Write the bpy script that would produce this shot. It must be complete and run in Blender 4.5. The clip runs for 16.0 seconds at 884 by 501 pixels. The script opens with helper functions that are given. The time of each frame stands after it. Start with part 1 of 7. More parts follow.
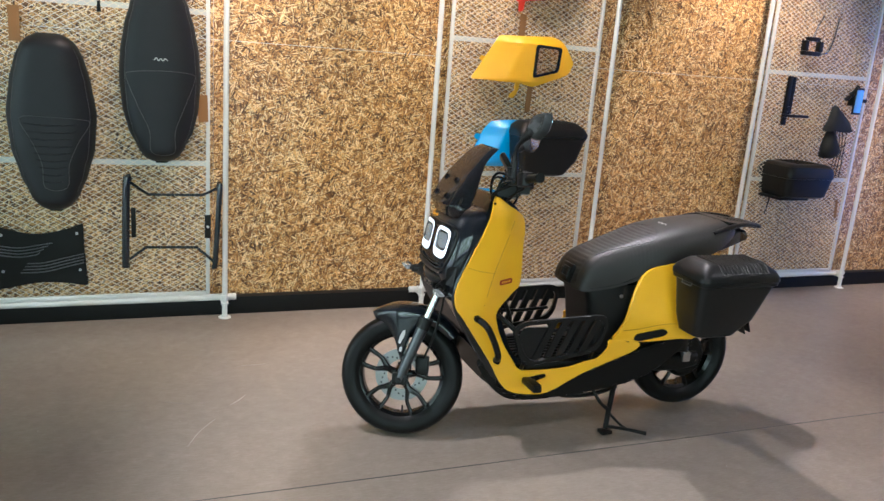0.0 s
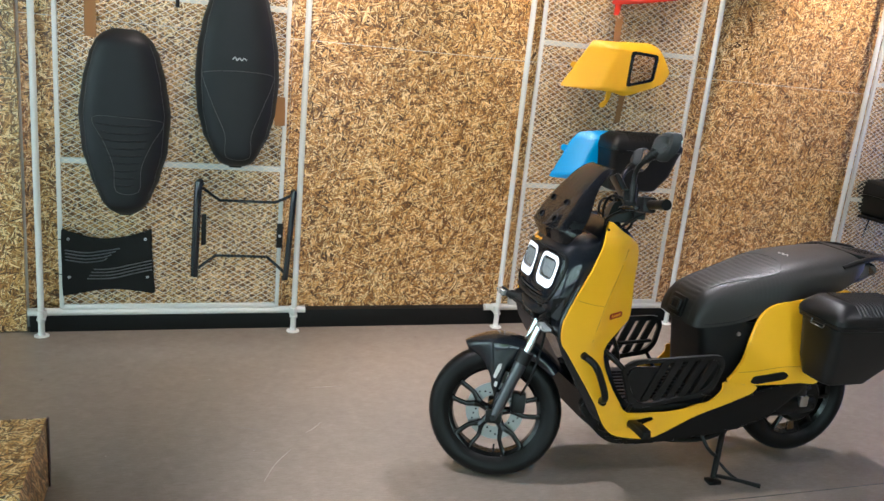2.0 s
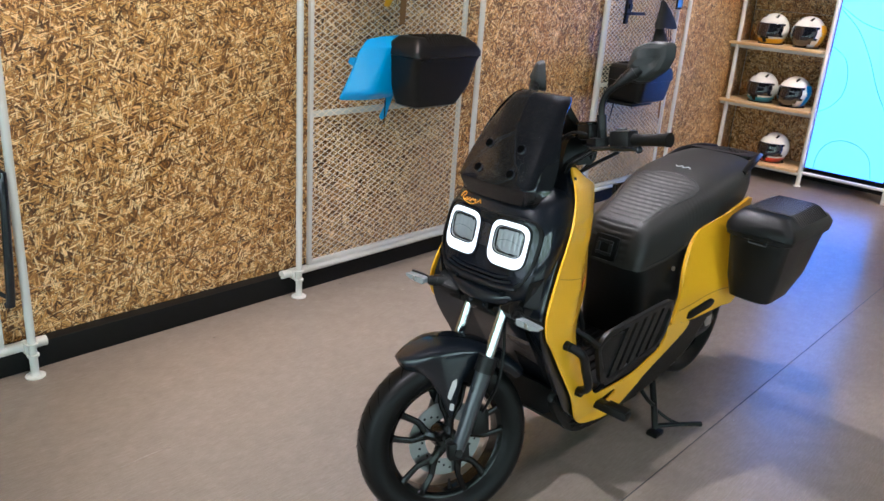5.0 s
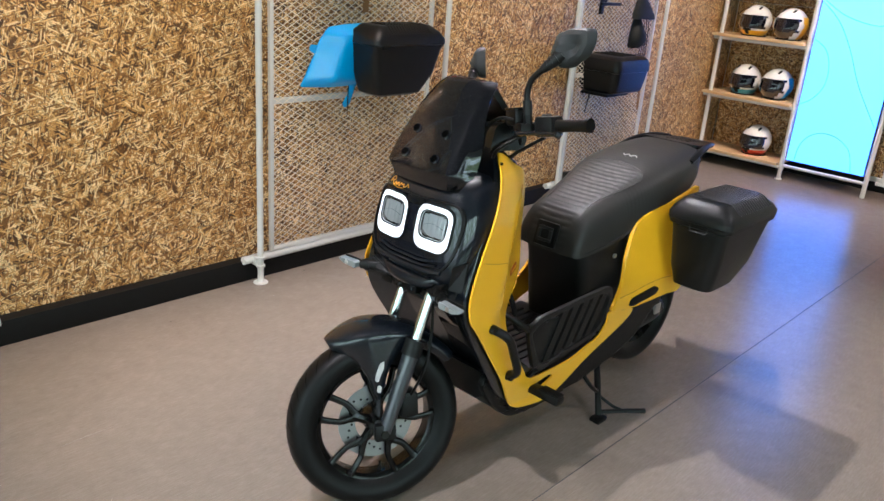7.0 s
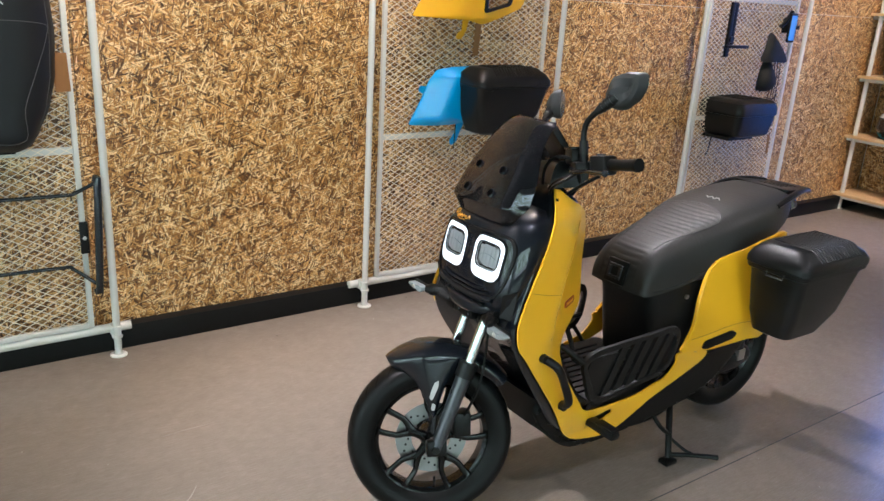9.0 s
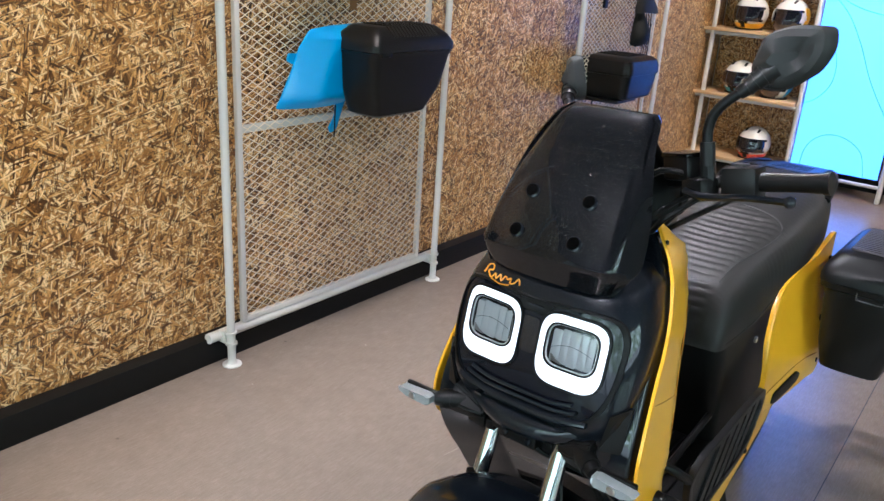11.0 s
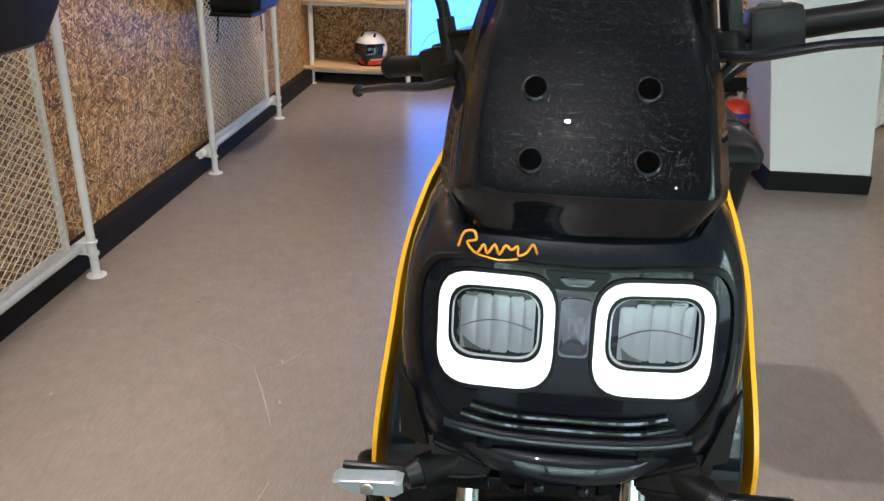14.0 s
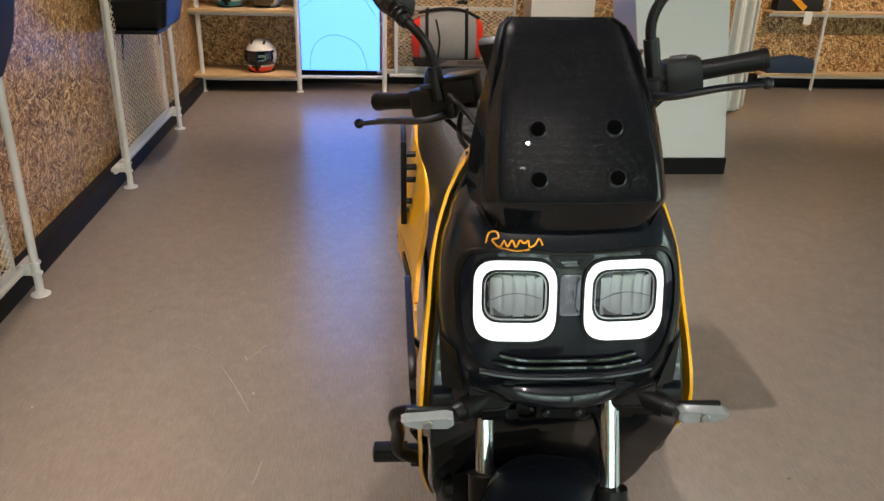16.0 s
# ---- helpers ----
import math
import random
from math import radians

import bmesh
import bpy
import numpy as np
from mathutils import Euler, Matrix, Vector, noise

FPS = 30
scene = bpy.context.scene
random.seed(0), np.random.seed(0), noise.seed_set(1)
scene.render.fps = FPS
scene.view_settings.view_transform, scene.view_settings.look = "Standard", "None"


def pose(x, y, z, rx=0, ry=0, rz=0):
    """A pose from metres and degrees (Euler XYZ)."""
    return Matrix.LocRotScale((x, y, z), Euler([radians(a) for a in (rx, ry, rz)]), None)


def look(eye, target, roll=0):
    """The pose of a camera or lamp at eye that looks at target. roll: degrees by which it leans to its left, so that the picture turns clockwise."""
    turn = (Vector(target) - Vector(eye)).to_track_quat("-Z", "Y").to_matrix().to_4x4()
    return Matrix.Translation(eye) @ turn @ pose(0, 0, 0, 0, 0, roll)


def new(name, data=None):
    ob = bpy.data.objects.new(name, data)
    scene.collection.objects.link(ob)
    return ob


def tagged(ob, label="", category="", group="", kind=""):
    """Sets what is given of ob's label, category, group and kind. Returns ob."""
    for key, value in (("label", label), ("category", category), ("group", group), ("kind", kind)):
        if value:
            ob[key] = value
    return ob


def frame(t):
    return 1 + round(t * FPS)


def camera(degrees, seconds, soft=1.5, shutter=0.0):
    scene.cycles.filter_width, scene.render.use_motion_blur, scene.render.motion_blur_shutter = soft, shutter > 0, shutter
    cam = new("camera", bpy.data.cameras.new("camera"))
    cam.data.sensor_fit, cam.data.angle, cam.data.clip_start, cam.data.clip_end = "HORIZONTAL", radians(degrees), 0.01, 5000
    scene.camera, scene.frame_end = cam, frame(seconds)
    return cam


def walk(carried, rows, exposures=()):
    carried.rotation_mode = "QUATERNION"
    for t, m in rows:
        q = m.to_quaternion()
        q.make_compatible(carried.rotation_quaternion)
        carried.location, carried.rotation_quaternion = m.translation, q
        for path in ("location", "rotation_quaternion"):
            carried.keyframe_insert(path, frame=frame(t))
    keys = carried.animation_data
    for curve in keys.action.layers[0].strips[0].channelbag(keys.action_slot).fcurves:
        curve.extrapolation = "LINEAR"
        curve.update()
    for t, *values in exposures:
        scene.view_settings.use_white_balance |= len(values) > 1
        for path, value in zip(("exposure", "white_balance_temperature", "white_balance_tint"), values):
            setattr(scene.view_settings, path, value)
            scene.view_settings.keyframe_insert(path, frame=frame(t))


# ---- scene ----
cam = camera(59.1, 16.0)
PATH = [
    (0, (0.97, 1.071, 1.531), (1.689, 2.871, 1.041), 4.4),
    (0.5, (1.165, 1.125, 1.522), (1.89, 2.925, 1.035), 4.4),
    (1, (1.223, 1.201, 1.51), (1.931, 3.005, 1.017), 4.7),
    (1.5, (1.055, 1.288, 1.51), (1.703, 3.112, 1.007), 5.9),
    (2, (0.838, 1.415, 1.544), (1.468, 3.245, 1.04), 5.7),
    (2.5, (0.78, 1.695, 1.494), (1.502, 3.493, 1.0), 4.6),
    (3, (0.73, 1.932, 1.498), (1.638, 3.639, 0.986), 4.9),
    (3.5, (0.602, 2.161, 1.51), (1.636, 3.775, 0.94), 3.3),
    (4, (0.585, 2.326, 1.504), (1.763, 3.832, 0.915), 1.4),
    (4.5, (0.597, 2.528, 1.483), (1.916, 3.895, 0.858), 2.9),
    (5, (0.527, 2.649, 1.484), (1.926, 3.906, 0.803), 4.1),
    (5.2, (0.498, 2.706, 1.487), (1.916, 3.93, 0.787), 4.2),
    (7.3, (0.662, 2.345, 1.484), (2.026, 3.629, 0.784), 4.6),
    (7.5, (0.644, 2.231, 1.486), (1.942, 3.596, 0.812), 4.4),
    (8, (0.625, 2.033, 1.523), (1.745, 3.564, 0.888), 3.4),
    (8.2, (0.646, 2.014, 1.528), (1.727, 3.572, 0.891), 3.2),
    (10.3, (0.905, 2.941, 1.46), (2.26, 4.263, 0.814), 4.2),
    (10.5, (0.93, 3.046, 1.446), (2.341, 4.3, 0.785), 4.3),
    (11, (1.019, 3.294, 1.404), (2.522, 4.416, 0.712), 3.8),
    (11.5, (1.144, 3.454, 1.334), (2.762, 4.409, 0.646), 2.9),
    (12, (1.228, 3.561, 1.276), (2.905, 4.404, 0.586), 1.3),
    (12.5, (1.247, 3.661, 1.246), (2.951, 4.409, 0.516), 1.0),
    (13, (1.238, 3.802, 1.251), (2.998, 4.368, 0.489), 1.0),
    (13.5, (1.265, 3.899, 1.244), (3.082, 4.212, 0.468), 1.1),
    (14, (1.361, 3.952, 1.213), (3.188, 4.099, 0.411), 1.6),
    (14.5, (1.431, 3.978, 1.158), (3.268, 4.05, 0.37), 1.4),
    (15, (1.355, 4.022, 1.18), (3.206, 4.026, 0.424), 1.1),
    (15.5, (1.145, 4.115, 1.29), (2.993, 4.018, 0.529), 2.2),
    (16, (1.083, 4.152, 1.337), (2.903, 3.977, 0.526), 1.7),
]
EXPOSURES = ((0, -0.08, 5900, 16), (4, -0.18, 5900, 16), (5.2, -0.26, 5850, 16), (8, -0.15, 6050, 16), (10.5, -0.26, 5850, 16), (12.4, -0.26, 5550, 16), (13.5, -0.28, 6050, 16), (15, -0.52, 6100, 16), (16, -0.6, 6800, 16))
walk(cam, [(t, look(eye, target, roll)) for t, eye, target, roll in PATH], EXPOSURES)

# ---- light ----
world = bpy.data.worlds.new("world")
scene.world = world
world.use_nodes = True
_w = world.node_tree
_sky = _w.nodes.new("ShaderNodeTexSky")
_sky.sky_type, _sky.sun_disc = "NISHITA", False
_sky.sun_elevation, _sky.sun_rotation = radians(48), radians(250)
_w.links.new(_sky.outputs[0], _w.nodes["Background"].inputs[0])
_w.nodes["Background"].inputs[1].default_value = 0.12


def lamp(name, kind, where, target, watts, colour, size=0.1, spot=70, blend=0.6, size_y=None):
    data = bpy.data.lights.new(name, kind)
    data.energy, data.color = watts, colour
    if kind == "AREA":
        data.shape, data.size, data.size_y = "RECTANGLE", size, size_y or size
    elif kind == "SPOT":
        data.shadow_soft_size, data.spot_size, data.spot_blend = size, radians(spot), blend
    else:
        data.shadow_soft_size = size
    ob = new(name, data)
    ob.matrix_world = look(where, target)
    return ob


WARM, NEUTRAL, DAY = (1.0, 0.82, 0.65), (1.0, 0.945, 0.89), (0.80, 0.92, 1.0)
CEIL = 3.0
# track spots under the ceiling, out of view, and one added floor fill
SPOTS = [
    ((0.62, 3.95, 2.86), (2.6, 3.70, 0.3), 315, NEUTRAL, 72),
    ((3.27, 4.66, 2.86), (2.9, 3.55, 0.3), 290, NEUTRAL, 84),
    # added fill that brightens the left floor; no known lamp hangs here
    ((-0.40, 2.60, 2.86), (0.4, 2.9, 0.0), 75, NEUTRAL, 84),
    ((1.28, 4.72, 2.86), (0.95, 5.5, 1.05), 158, WARM, 78),
    ((2.05, 4.72, 2.86), (2.0, 5.5, 1.1), 112, WARM, 76),
    ((3.05, 4.72, 2.86), (3.15, 5.5, 1.1), 128, WARM, 82),
    ((4.60, 4.72, 2.86), (4.9, 5.5, 1.2), 180, WARM, 82),
    ((6.00, 4.30, 2.86), (7.1, 5.0, 1.0), 235, WARM, 84),
    ((5.60, 2.90, 2.86), (7.0, 3.3, 0.9), 300, WARM, 85),
    ((2.40, 2.10, 2.86), (2.8, 3.15, 0.35), 78, NEUTRAL, 96),
    ((4.80, 2.10, 2.86), (4.3, 2.7, 0.0), 80, NEUTRAL, 100),
    ((5.60, 0.60, 2.86), (7.2, 0.8, 0.9), 400, WARM, 84),
]

# ---- materials ----


class Nodes:
    """Small wrapper to write node trees briefly."""

    def __init__(self, name):
        self.mat = bpy.data.materials.new(name)
        self.mat.use_nodes = True
        self.tree = self.mat.node_tree
        self.bsdf = self.tree.nodes["Principled BSDF"]
        self.made = {}

    def node(self, kind, links=None, values=None, **props):
        n = self.tree.nodes.new("ShaderNode" + kind)
        if "operation" in props:
            n.operation = props["operation"]
        if "data_type" in props:
            n.data_type = props["data_type"]
        if "blend_type" in props:
            n.blend_type = props["blend_type"]
        if "voronoi_dimensions" in props:
            n.voronoi_dimensions = props["voronoi_dimensions"]
        if "feature" in props:
            n.feature = props["feature"]
        for key, value in (values or {}).items():
            n.inputs[key].default_value = value
        for key, source in (links or {}).items():
            self.tree.links.new(source, n.inputs[key])
        return n

    def put(self, name, source):
        self.tree.links.new(source, self.bsdf.inputs[name])

    def coords(self):
        if "c" not in self.made:
            self.made["c"] = self.node("TexCoord").outputs["Object"]
        return self.made["c"]

    def noise(self, scale, detail=4, rough=0.6, vector=None, stretch=None):
        v = vector or self.coords()
        if stretch:
            v = self.node("Mapping", {"Vector": v}, {"Scale": stretch}).outputs[0]
        return self.node("TexNoise", {"Vector": v}, {"Scale": scale, "Detail": detail, "Roughness": rough}).outputs[0]

    def ramp(self, fac, stops):
        n = self.node("ValToRGB", {"Fac": fac})
        el = n.color_ramp.elements
        while len(el) < len(stops):
            el.new(0.5)
        for e, (p, c) in zip(el, stops):
            e.position = p
            e.color = (*c, 1) if len(c) == 3 else c
        return n.outputs[0]

    def mix(self, fac, a, b, blend="MIX"):
        n = self.node("Mix", data_type="RGBA", blend_type=blend)
        for sock, value in ((n.inputs[0], fac), (n.inputs[6], a), (n.inputs[7], b)):
            if isinstance(value, (int, float)):
                sock.default_value = value
            elif isinstance(value, tuple):
                sock.default_value = (*value, 1)
            else:
                self.tree.links.new(value, sock)
        return n.outputs[2]

    def math(self, op, a, b=0.0):
        n = self.node("Math", operation=op)
        for sock, value in ((n.inputs[0], a), (n.inputs[1], b)):
            if isinstance(value, (int, float)):
                sock.default_value = value
            else:
                self.tree.links.new(value, sock)
        return n.outputs[0]

    def bump(self, height, strength=0.3, distance=0.002):
        n = self.node("Bump", {"Height": height}, {"Strength": strength, "Distance": distance})
        self.put("Normal", n.outputs[0])


def grey(v):
    return (v, v, v)


def simple(name, colour, rough=0.5, metal=0.0, coat=0.0, vary=0.12, scale=30.0, bump=0.0, bump_scale=400.0, rough_vary=0.08, spec=0.5, smudge=3.0):
    """A painted, moulded or metal surface: fine grain and larger smudges in colour and gloss."""
    m = Nodes(name)
    fine, broad = m.noise(scale), m.noise(smudge, 3)
    lo = tuple(max(0.0, c * (1 - vary)) for c in colour)
    hi = tuple(min(1.0, c * (1 + vary)) for c in colour)
    m.put("Base Color", m.mix(m.math("ADD", m.math("MULTIPLY", fine, 0.5), m.math("MULTIPLY", broad, 0.5)), lo, hi))
    r = m.node("MapRange", {"Value": broad}, {"To Min": max(0.02, rough - rough_vary), "To Max": min(1.0, rough + rough_vary)})
    m.put("Roughness", r.outputs[0])
    m.bsdf.inputs["Metallic"].default_value = metal
    m.bsdf.inputs["Coat Weight"].default_value = coat
    m.bsdf.inputs["Coat Roughness"].default_value = 0.04
    m.bsdf.inputs["Specular IOR Level"].default_value = spec
    if bump:
        m.bump(m.noise(bump_scale, 2), bump, 0.001)
    return m.mat


def glow(name, colour, strength):
    m = Nodes(name)
    m.bsdf.inputs["Base Color"].default_value = (*colour, 1)
    m.bsdf.inputs["Emission Color"].default_value = (*colour, 1)
    m.bsdf.inputs["Emission Strength"].default_value = strength
    return m.mat


def osb_material(name="osb", lying=False):
    """Oriented strand board: pressed flakes lying at many angles, with dark gaps and pale chips."""
    m = Nodes(name)
    info = m.node("ObjectInfo")
    sep = m.node("SeparateXYZ", {"Vector": m.coords()})
    along = m.math("ADD", sep.outputs[0], sep.outputs[1])
    second = m.math("ADD", sep.outputs[1], sep.outputs[2]) if lying else sep.outputs[2]
    along = m.math("ADD", sep.outputs[0], m.math("MULTIPLY", sep.outputs[2], 0.3)) if lying else along
    flat = m.node("CombineXYZ", {"X": along, "Y": second, "Z": m.math("MULTIPLY", info.outputs["Random"], 9.0)}).outputs[0]
    wob = m.node("TexNoise", {"Vector": flat}, {"Scale": 9.0, "Detail": 2.0})
    flat = m.node("VectorMath", {0: flat, 1: m.node("VectorMath", {0: wob.outputs["Color"]}, {1: (0.010, 0.010, 0.0)}, operation="MULTIPLY").outputs[0]}, operation="ADD").outputs[0]
    colour, height = None, None
    layers = ((20, 19, 95), (112, 21, 115), (66, 17, 95), (-24, 20, 110), (88, 24, 150), (3, 22, 135), (134, 23, 160), (48, 26, 185), (158, 32, 260), (76, 22, 165), (-62, 20, 150), (28, 24, 190), (100, 34, 300), (-15, 30, 280))
    for i, (angle, length, width) in enumerate(layers):
        turned = m.node("Mapping", {"Vector": flat}, {"Rotation": (0, 0, radians(angle)), "Location": (i * 3.1, i * 1.7, 0)}).outputs[0]
        cells = m.node("Mapping", {"Vector": turned}, {"Scale": (0.84 * length, 0.84 * width, 1.0)}).outputs[0]
        v = m.node("TexVoronoi", {"Vector": cells}, {"Scale": 1.0, "Randomness": 1.0}, voronoi_dimensions="2D")
        rnd = m.node("SeparateColor", {"Color": v.outputs["Color"]})
        grain = m.noise(1.0, 3, 0.7, turned, (40, 900, 1))
        tone = m.math("ADD", m.math("MULTIPLY", rnd.outputs[0], 0.84), m.math("MULTIPLY", grain, 0.26))
        edge = m.node("TexVoronoi", {"Vector": cells}, {"Scale": 1.0}, voronoi_dimensions="2D", feature="DISTANCE_TO_EDGE")
        flake = m.ramp(tone, ((0.10, (0.026, 0.009, 0.002)), (0.26, (0.145, 0.060, 0.013)), (0.46, (0.44, 0.208, 0.054)), (0.68, (0.79, 0.462, 0.162)), (0.86, (1.0, 0.77, 0.43))))
        dark = m.math("LESS_THAN", edge.outputs["Distance"], 0.10)
        flake = m.mix(m.math("MULTIPLY", dark, 0.62), flake, (0.075, 0.030, 0.008))
        h = m.math("ADD", rnd.outputs[2], m.math("MULTIPLY", grain, 0.15))
        if colour is None:
            colour, height = flake, h
        else:
            top = m.math("GREATER_THAN", rnd.outputs[1], 0.70 if i < 8 else 0.84)
            colour, height = m.mix(top, colour, flake), m.mix(top, height, h)
    # dark voids between the strands, and broad tonal drift over the sheet
    voids = m.node("MapRange", {"Value": m.noise(85, 4, 0.75, flat)}, {"From Min": 0.61, "From Max": 0.69, "To Max": 0.66}).outputs[0]
    colour = m.mix(voids, colour, (0.055, 0.020, 0.006))
    broad = m.noise(1.6, 3)
    colour = m.mix(m.math("MULTIPLY", broad, 0.5), colour, m.mix(1.0, colour, (0.82, 0.68, 0.54), "MULTIPLY"))
    m.put("Base Color", colour)
    m.bsdf.inputs["Roughness"].default_value = 0.30
    m.bump(height, 0.6, 0.0018)
    return m.mat


def floor_material():
    """Grey-brown vinyl sheet with a fine linear streak, scuffs and a low sheen."""
    m = Nodes("vinyl_floor")
    streak = m.noise(16.0, 8, 0.78)
    fine = m.noise(170, 4, 0.7)
    broad = m.noise(1.1, 4, 0.55)
    cloud = m.noise(4.0, 5, 0.6)
    tone = m.math("ADD", m.math("MULTIPLY", streak, 0.46), m.math("ADD", m.math("MULTIPLY", fine, 0.26), m.math("ADD", m.math("MULTIPLY", broad, 0.14), m.math("MULTIPLY", cloud, 0.14))))
    brushed = m.noise(1.0, 4, 0.65, None, (22, 230, 1))
    tone = m.math("ADD", m.math("MULTIPLY", tone, 0.62), m.math("MULTIPLY", brushed, 0.38))
    base = m.ramp(tone, ((0.33, (0.178, 0.147, 0.119)), (0.5, (0.230, 0.193, 0.160)), (0.67, (0.296, 0.252, 0.213))))
    for i, (angle, long, thin, most) in enumerate(((0.3, 1.6, 260, 0.10), (1.2, 2.4, 320, 0.10), (2.3, 1.9, 300, 0.12), (2.9, 1.2, 240, 0.08), (0.8, 6, 420, 0.16), (1.9, 7, 460, 0.16), (2.6, 5, 380, 0.14))):
        bend = m.node("TexNoise", {"Vector": m.coords()}, {"Scale": 1.3, "Detail": 1.0})
        bent = m.node("VectorMath", {0: m.coords(), 1: m.node("VectorMath", {0: bend.outputs["Color"]}, {1: (0.35, 0.35, 0.0)}, operation="MULTIPLY").outputs[0]}, operation="ADD").outputs[0]
        line = m.node("Mapping", {"Vector": bent}, {"Rotation": (0, 0, angle), "Scale": (long, thin, 1), "Location": (i * 2.7, i, 0)}).outputs[0]
        mark = m.noise(1.0, 2, 0.5, line)
        base = m.mix(m.node("MapRange", {"Value": mark}, {"From Min": 0.69, "From Max": 0.78, "To Max": most}).outputs[0], base, (0.52, 0.47, 0.41))
    chips = m.node("TexVoronoi", {"Vector": m.coords()}, {"Scale": 5.7}, feature="F1")
    base = m.mix(m.math("MULTIPLY", m.math("LESS_THAN", chips.outputs["Distance"], 0.016), 0.5), base, (0.60, 0.56, 0.50))
    specks = m.node("TexVoronoi", {"Vector": m.coords()}, {"Scale": 3.2}, feature="F1")
    base = m.mix(m.math("MULTIPLY", m.math("LESS_THAN", specks.outputs["Distance"], 0.020), 0.4), base, (0.05, 0.04, 0.03))
    m.put("Base Color", base)
    rough = m.node("MapRange", {"Value": m.math("ADD", m.math("MULTIPLY", broad, 0.6), m.math("MULTIPLY", fine, 0.4))}, {"To Min": 0.19, "To Max": 0.30})
    m.bsdf.inputs["Specular IOR Level"].default_value = 0.48
    m.put("Roughness", rough.outputs[0])
    m.bump(m.math("ADD", fine, brushed), 0.09, 0.0004)
    return m.mat


def leather_material(name, colour, spec=0.26):
    m = Nodes(name)
    cells = m.node("TexVoronoi", {"Vector": m.coords()}, {"Scale": 420.0}, feature="DISTANCE_TO_EDGE").outputs["Distance"]
    broad = m.noise(6, 3)
    m.put("Base Color", m.mix(broad, tuple(c * 0.8 for c in colour), tuple(c * 1.25 for c in colour)))
    m.put("Roughness", m.node("MapRange", {"Value": broad}, {"To Min": 0.42, "To Max": 0.55}).outputs[0])
    m.bsdf.inputs["Specular IOR Level"].default_value = spec
    m.bump(cells, 0.25, 0.0006)
    return m.mat


def pine_material(name, light, dark):
    m = Nodes(name)
    rings = m.noise(1.0, 5, 0.6, None, (60, 5, 60))
    m.put("Base Color", m.ramp(m.math("ADD", m.math("MULTIPLY", rings, 0.8), m.math("MULTIPLY", m.noise(3), 0.2)), ((0.3, dark), (0.65, light))))
    m.bsdf.inputs["Roughness"].default_value = 0.5
    m.bump(rings, 0.15, 0.0006)
    return m.mat


def backdrop_material():
    """Bright street with foliage, far beyond the shop front."""
    m = Nodes("street_backdrop")
    sep = m.node("SeparateXYZ", {"Vector": m.coords()})
    leaf = m.noise(3.2, 6, 0.7)
    green = m.ramp(leaf, ((0.36, (0.02, 0.04, 0.018)), (0.5, (0.13, 0.20, 0.11)), (0.60, (0.62, 0.80, 0.88)), (0.7, (0.72, 0.90, 1.0))))
    low = m.math("LESS_THAN", sep.outputs[2], 0.7)
    m.put("Emission Color", m.mix(m.math("MULTIPLY", low, 0.8), green, (0.15, 0.165, 0.185)))
    m.bsdf.inputs["Base Color"].default_value = (0, 0, 0, 1)
    m.bsdf.inputs["Emission Strength"].default_value = 16.5
    return m.mat


def flake_paint(name, colour, scratched=False):
    """Gloss black paint with a fine metallic sparkle, small swirl scratches under a clear coat."""
    m = Nodes(name)
    flakes = m.node("TexVoronoi", {"Vector": m.coords()}, {"Scale": 1400.0}).outputs["Color"]
    bits = m.node("SeparateColor", {"Color": flakes}).outputs[0]
    m.put("Base Color", m.mix(m.math("GREATER_THAN", bits, 0.985), colour, grey(0.05)))
    dust = m.noise(260, 4, 0.8)
    m.bsdf.inputs["Roughness"].default_value = 0.4
    m.bsdf.inputs["Specular IOR Level"].default_value = 0.1
    m.put("Coat Roughness", m.node("MapRange", {"Value": dust}, {"From Min": 0.45, "From Max": 0.75, "To Min": 0.006, "To Max": 0.014}).outputs[0])
    m.bsdf.inputs["Coat Weight"].default_value = 1.0
    if scratched:
        # fine swirl scratches of many directions; smoked plastic that lets a little light through
        height = None
        for i, angle in enumerate((4, 27, 49, 71, 94, 117, 138, 160)):
            turned = m.node("Mapping", {"Vector": m.coords()}, {"Rotation": (radians(angle), 0, 0), "Location": (0, i * 1.3, 0)}).outputs[0]
            line = m.noise(1.0, 2, 0.5, turned, (1, 24, 1300))
            line = m.node("MapRange", {"Value": line}, {"From Min": 0.64, "From Max": 0.72}).outputs[0]
            height = line if height is None else m.math("MAXIMUM", height, line)
        bump = m.node("Bump", {"Height": height}, {"Strength": 0.004, "Distance": 0.0003})
        m.put("Coat Normal", bump.outputs[0])
        m.bsdf.inputs["Roughness"].default_value = 0.42
        m.bsdf.inputs["Specular IOR Level"].default_value = 0.05
        clear = m.node("BsdfTransparent", values={"Color": (0.45, 0.50, 0.60, 1)})
        blend = m.node("MixShader", {1: m.bsdf.outputs[0], 2: clear.outputs[0]}, {0: 0.16})
        m.tree.links.new(blend.outputs[0], m.tree.nodes["Material Output"].inputs["Surface"])
    return m.mat


